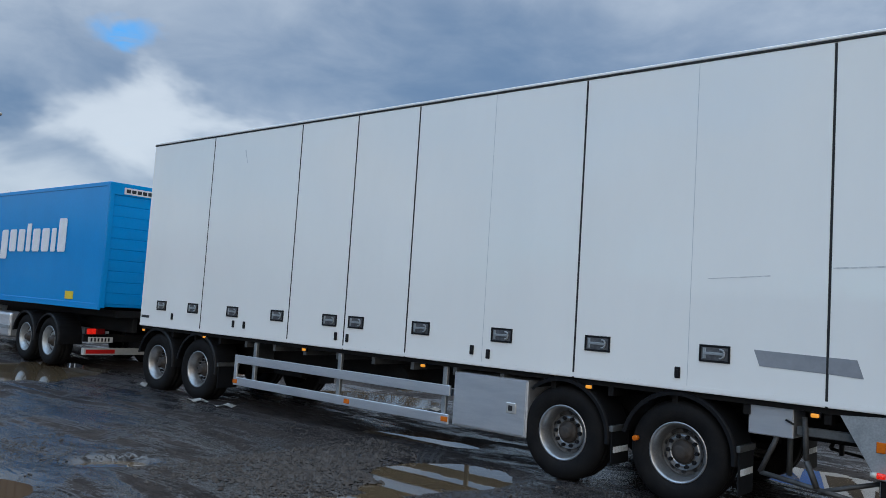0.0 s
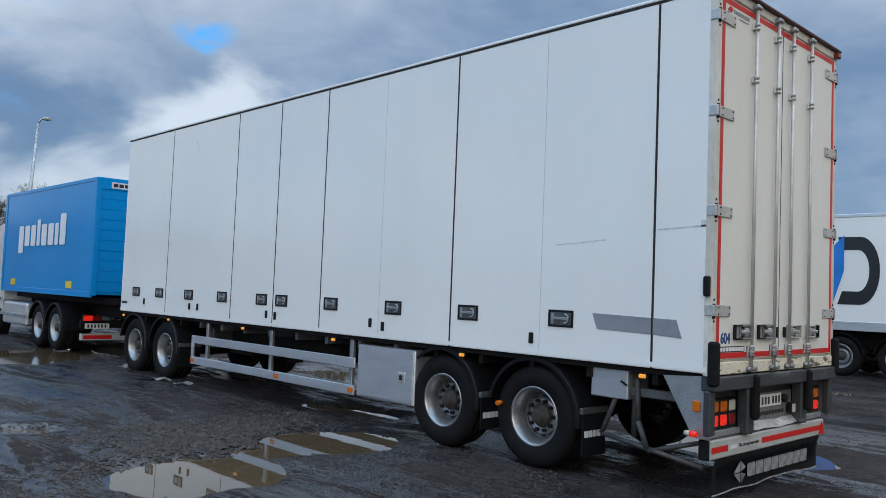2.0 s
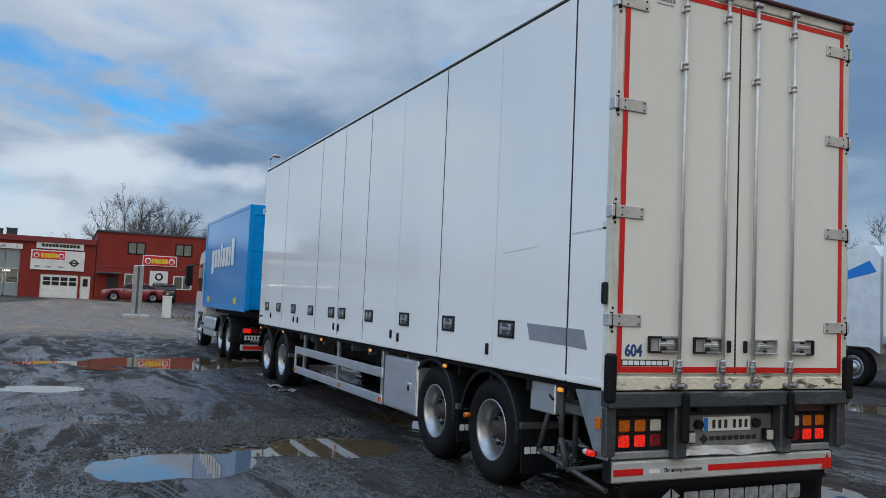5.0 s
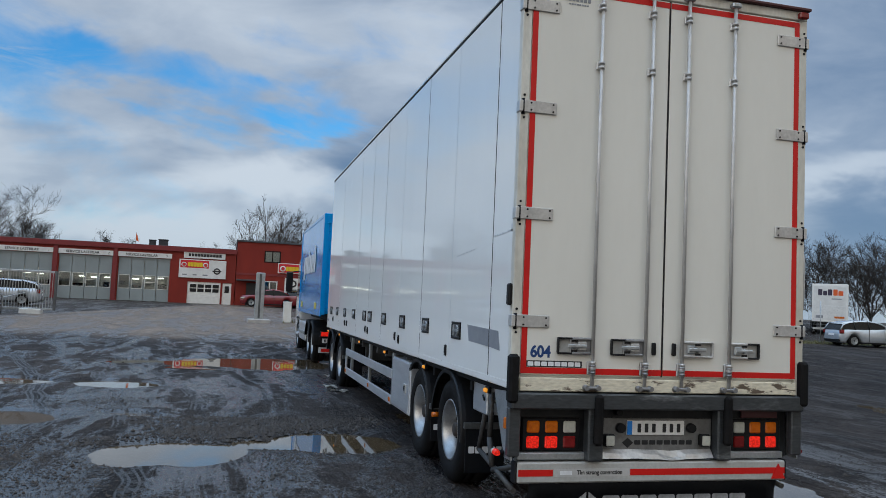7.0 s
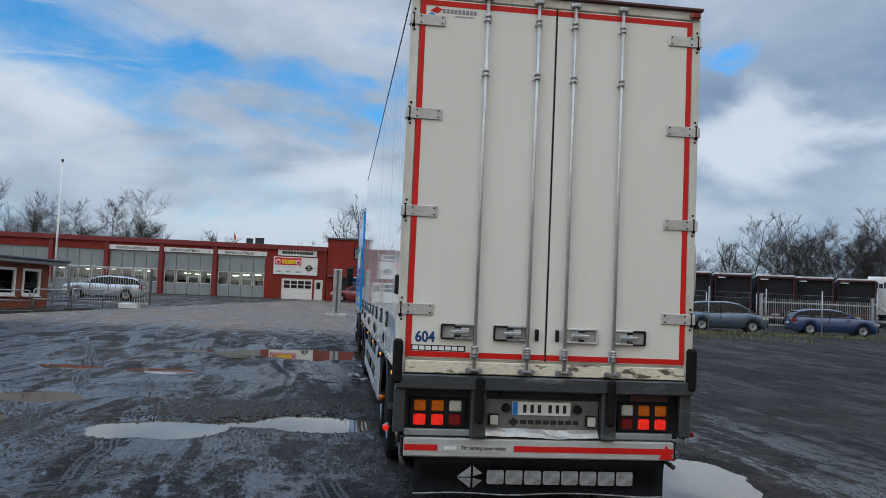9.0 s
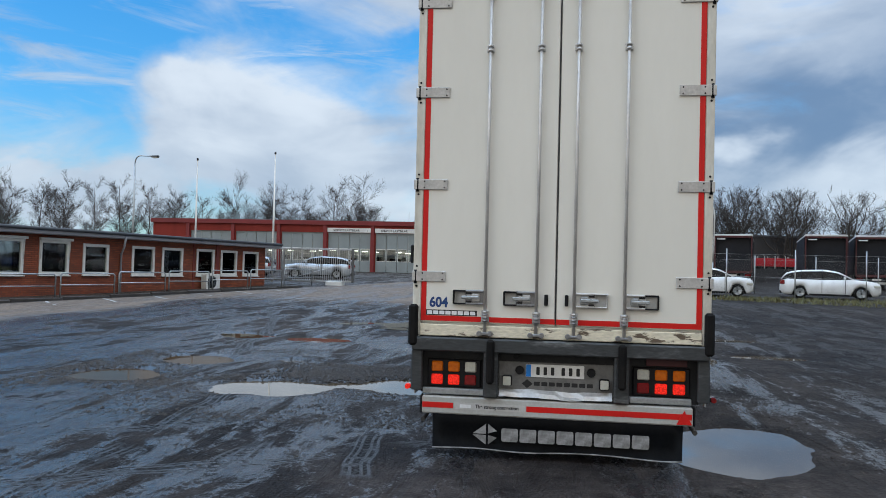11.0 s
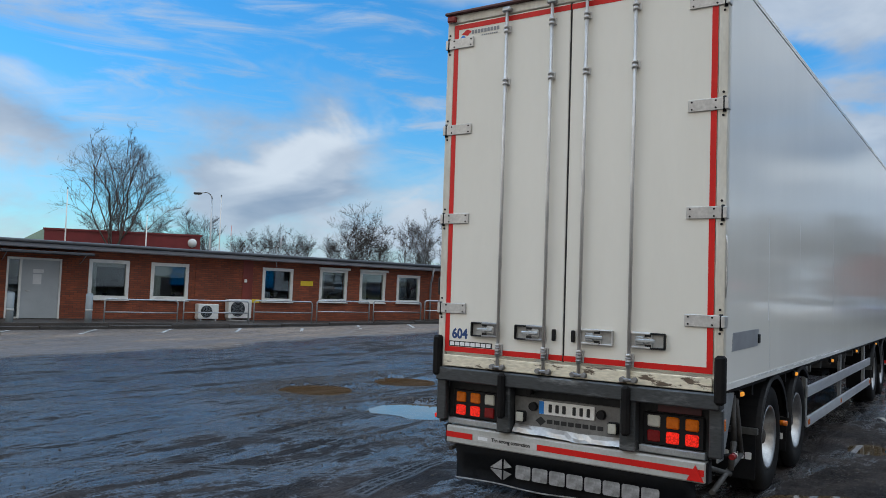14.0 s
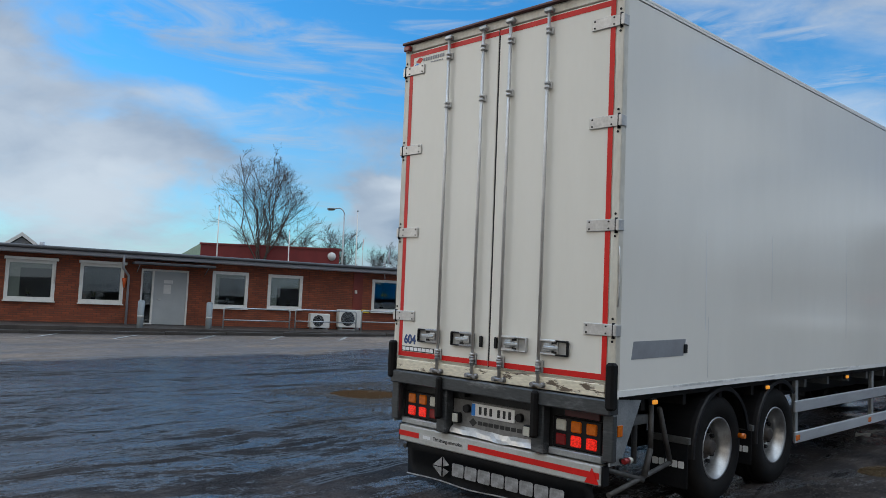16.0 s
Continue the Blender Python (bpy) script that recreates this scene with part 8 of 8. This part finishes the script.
def upright_meshes(seed, height, wide, stems, bark, twig=0.0085, first=18):
    """A slender bare tree: one or more leaders with ascending branches that split twice into fine twigs."""
    rng = random.Random(seed)
    trunk, crown = ([], []), ([], [])

    def seg(store, p0, p1, r0, r1, n):
        vs, fs = store
        q = (p1 - p0).to_track_quat("Z", "Y")
        b = len(vs)
        for p, r in ((p0, r0), (p1, r1)):
            for k in range(n):
                a = 2 * math.pi * k / n
                vs.append(tuple(p + q @ Vector((r * math.cos(a), r * math.sin(a), 0))))
        for k in range(n):
            fs.append((b + k, b + (k + 1) % n, b + n + (k + 1) % n, b + n + k))

    def shoot(store, p, d, span, r, pieces, n, lift):
        pts = [p]
        for k in range(pieces):
            d = (d + Vector((rng.gauss(0, 0.055), rng.gauss(0, 0.055), lift * 0.7 + rng.gauss(0, 0.04)))).normalized()
            pts.append(pts[-1] + d * span / pieces)
        for k in range(pieces):
            seg(store, pts[k], pts[k + 1], max(twig, r * (1 - 0.8 * k / pieces)), max(twig * 0.7, r * (1 - 0.8 * (k + 1) / pieces)), n)
        return pts, d

    def aside(way, spread):
        side = Vector((rng.gauss(0, 1), rng.gauss(0, 1), rng.gauss(0, 0.4))).normalized()
        return (way + side * spread).normalized()

    def pick(pts, at):
        u = at * (len(pts) - 1)
        i = min(len(pts) - 2, int(u))
        return pts[i].lerp(pts[i + 1], u - i), (pts[i + 1] - pts[i]).normalized()

    for k in range(stems):
        a = 2 * math.pi * (k + rng.random() * 0.5) / stems
        lean = 0.0 if stems == 1 else rng.uniform(0.10, 0.34)
        tall = height * (1.0 if k == 0 else rng.uniform(0.72, 0.97))
        pts, _ = shoot(trunk, Vector((0, 0, -0.3)), Vector((math.cos(a) * lean, math.sin(a) * lean, 1)).normalized(), tall, height * (0.011 if stems == 1 else 0.008), 7, 6, 0.04)
        for j in range(first // (1 if stems == 1 else 2) + 4):
            at = rng.uniform(0.16, 0.97)
            p, way = pick(pts, at)
            reach = wide * (0.35 + 0.75 * math.sin(math.pi * min(1, 0.22 + 0.72 * (1 - at)))) * rng.uniform(0.7, 1.1)
            q1, _ = shoot(crown, p, aside(way, rng.uniform(0.7, 1.25)), reach, height * 0.0040 * (1.15 - at), 4, 4, 0.10)
            for m in range(10):
                p2, w2 = pick(q1, rng.uniform(0.2, 1.0))
                q2, _ = shoot(crown, p2, aside(w2, 0.75), reach * rng.uniform(0.28, 0.5), twig * 1.5, 3, 3, 0.08)
                for o in range(7):
                    p3, w3 = pick(q2, rng.uniform(0.15, 1.0))
                    shoot(crown, p3, aside(w3, 0.7), reach * rng.uniform(0.16, 0.32), twig, 1, 3, 0.05)
    out = []
    for store, nm in ((trunk, "trunk"), (crown, "crown")):
        me = bpy.data.meshes.new(nm)
        me.from_pydata(store[0], [], store[1])
        me.materials.append(bark)
        out.append(me)
    return out


GREYBARK = mat("grey_brown_bark", (0.042, 0.034, 0.030), (0.026, 0.022, 0.020), rough=0.85, scale=4, grain=0.2)
TREES = [upright_meshes(11, 10, 2.5, 1, GREYBARK), upright_meshes(23, 10, 3.0, 2, GREYBARK), upright_meshes(37, 10, 2.2, 1, GREYBARK), upright_meshes(52, 10, 3.2, 3, GREYBARK)]
BUSHES = [upright_meshes(61, 10, 3.0, 3, GREYBARK, 0.011), upright_meshes(62, 10, 3.4, 4, GREYBARK, 0.011)]
ROUND = [tree_meshes(5, 10, 5.0, 0.17, 0.011, (11, 7, 5, 4)), tree_meshes(6, 10, 5.4, 0.15, 0.011, (11, 7, 5, 4))]
BIG = tree_meshes(71, 12, 5.0, 0.2, 0.0065, (13, 8, 6, 4), 0.011, mat("pale_bark", (0.10, 0.083, 0.070), (0.06, 0.05, 0.043), rough=0.85, scale=4, grain=0.2))


def plant(x, y, h, meshes, turn, base=10.0, label="leafless winter tree with fine twigs"):
    k = h / base
    t = thing("bare_tree", Matrix.Translation((x, y, ground_at(x, y))) @ Matrix.Rotation(turn, 4, "Z") @ Matrix.Diagonal((k, k, k, 1)), label, "tree", "bare trees round the yard")
    share("trunk", meshes[0], t)
    share("crown", meshes[1], t)


# belts of trees round the yard: from bearing, to bearing, step, least and greatest height, distance
rng = random.Random(5)
for b0, b1, step, lo_h, hi_h, near, far, kinds in (
        (26, 64, 2.3, 8.0, 10.6, 84, 100, TREES + ROUND), (76, 91, 3.4, 8.4, 10.2, 84, 94, ROUND), (94, 103, 4.5, 4.6, 5.8, 92, 104, BUSHES), (105, 130, 1.75, 7.3, 9.4, 90, 104, TREES),
        (129, 147, 1.9, 5.8, 7.3, 82, 96, BUSHES), (45, 60, 1.5, 6.4, 8.6, 80, 86, BUSHES), (104, 128, 2.4, 5.5, 7.5, 104, 116, BUSHES)):
    h = b0
    while h < b1:
        dist = rng.uniform(near, far)
        plant(5 - dist * math.sin(radians(h)), 9 + dist * math.cos(radians(h)), rng.uniform(lo_h, hi_h), kinds[rng.randrange(len(kinds))], rng.uniform(0, 6.28))
        h += step * rng.uniform(0.7, 1.3)
# rounded crowns behind the parked trailers
for x, y, tall in ((-74.6, 30.2, 8.8), (-74.8, 35.7, 8.7), (-74.7, 41.2, 7.7), (-74.5, 47.2, 7.9), (-80.0, 20.8, 9.2), (-80.0, 25.6, 8.6), (-74.6, 54.0, 8.4)):
    plant(x, y, tall, ROUND[int(y) % 2], x + y)
plant(-36.7, -52.2, 13.7, BIG, 0.6, 12.0, "tall leafless tree with a broad crown behind the office")


# ---------------------------------------------------------------- gravel, tufts and litter
def pebbles(count, seed, area, size, name, label):
    rs = np.random.RandomState(seed)
    px, py = rs.uniform(area[0], area[1], count * 3), rs.uniform(area[2], area[3], count * 3)
    keep = (lattice(px * 0.8, py * 0.8, 8) + 0.35 * lattice(px * 2.5, py * 2.5, 9) > rs.uniform(-0.25, 0.35, count * 3)) & (dip(px, py) < 0.5)
    px, py = px[keep][:count], py[keep][:count]
    pz = lie(px, py)
    vs, fs = [], []
    for x, y, z in zip(px, py, pz):
        r = size * rs.uniform(0.4, 1.0) * (2.0 if rs.rand() < 0.05 else 1.0)
        a = rs.uniform(0, 6.28)
        b = len(vs)
        for k in range(4):
            q = a + k * 1.571 + rs.uniform(-0.4, 0.4)
            vs.append((x + r * math.cos(q) * rs.uniform(0.7, 1.2), y + r * math.sin(q) * rs.uniform(0.7, 1.2), z + r * 0.12))
        vs.append((x + rs.uniform(-0.3, 0.3) * r, y + rs.uniform(-0.3, 0.3) * r, z + r * rs.uniform(0.5, 0.9)))
        vs.append((x, y, z - r * 0.3))
        for k in range(4):
            fs.append((b + k, b + (k + 1) % 4, b + 4))
            fs.append((b + (k + 1) % 4, b + k, b + 5))
    me = bpy.data.meshes.new(name)
    me.from_pydata(vs, [], fs)
    me.materials.append(STONE)
    tagged(new(name, me), label, "gravel", kind="stuff")


pebbles(9000, 3, (-9.5, -2.5, 1.5, 7.6), 0.016, "gravel", "loose wet grey-brown gravel between the potholes")
pebbles(3600, 5, (-7.4, -5.2, 3.5, 7.6), 0.027, "gravel", "coarse wet gravel banked up round a pothole")
pebbles(2600, 6, (-8.6, -4.0, 1.1, 3.5), 0.022, "gravel", "coarse wet gravel round the brown potholes")
pebbles(5000, 7, (-9.0, 2.5, -1.5, 8.5), 0.012, "gravel", "small dark clods and stones on the wet mud")
pebbles(4000, 4, (-8, 2.5, 10.2, 13.5), 0.016, "gravel", "loose wet grey-brown gravel beside the trailer")

for x, y, a in ((-11.2, 7.35, 20), (-10.6, 7.45, 75), (-13.3, 7.6, 130), (-9.0, 10.5, 50), (-8.8, 9.6, 10)):
    bm = bmesh.new()
    v = [[bm.verts.new((-0.16 + 0.08 * i, -0.09 + 0.06 * j, 0.03 + 0.03 * math.sin(i * 1.7 + a) * math.cos(j * 1.3))) for j in range(4)] for i in range(5)]
    for i in range(4):
        for j in range(3):
            bm.faces.new((v[i][j], v[i + 1][j], v[i + 1][j + 1], v[i][j + 1]))
    bmesh.ops.solidify(bm, geom=bm.faces[:], thickness=0.004)
    solid("litter", bm, PAPER, "crumpled dirty white litter on the ground", "litter", pose(x, y, ground_at(x, y), 0, 0, a), "litter")
tuft = bmesh.new()
rs = random.Random(9)
for k in range(900):
    u = rs.random()
    x = -36.2 + u * 7.0 + rs.gauss(0, 0.5) - 0.3
    y = 8.8 + u * 20 + rs.gauss(0, 0.5)
    z = ground_at(x, y)
    hgt = rs.uniform(0.08, 0.32)
    w = 0.03
    a = rs.uniform(0, 6.28)
    dx, dy = math.cos(a) * w, math.sin(a) * w
    tuft.faces.new([tuft.verts.new(q) for q in ((x - dx, y - dy, z - 0.02), (x + dx, y + dy, z - 0.02), (x + rs.gauss(0, 0.08), y + rs.gauss(0, 0.08), z + hgt))])
solid("grass_tufts", tuft, STRAW, "dry grass tufts along the fence", "grass", kind="stuff")
verge = bmesh.new()
for k in range(3600):
    u = rs.random()
    y = 13.4 + u * 37
    x = -34.45 - 0.05 * max(0, y - 30) + rs.gauss(0, 0.45)
    z = ground_at(x, y)
    hgt = rs.uniform(0.05, 0.24)
    a = rs.uniform(0, 6.28)
    dx, dy = math.cos(a) * 0.035, math.sin(a) * 0.035
    verge.faces.new([verge.verts.new(q) for q in ((x - dx, y - dy, z - 0.02), (x + dx, y + dy, z - 0.02), (x + rs.gauss(0, 0.09), y + rs.gauss(0, 0.09), z + hgt))])
solid("grass_verge", verge, STRAW, "yellowed winter grass at the foot of the fence", "grass", kind="stuff")
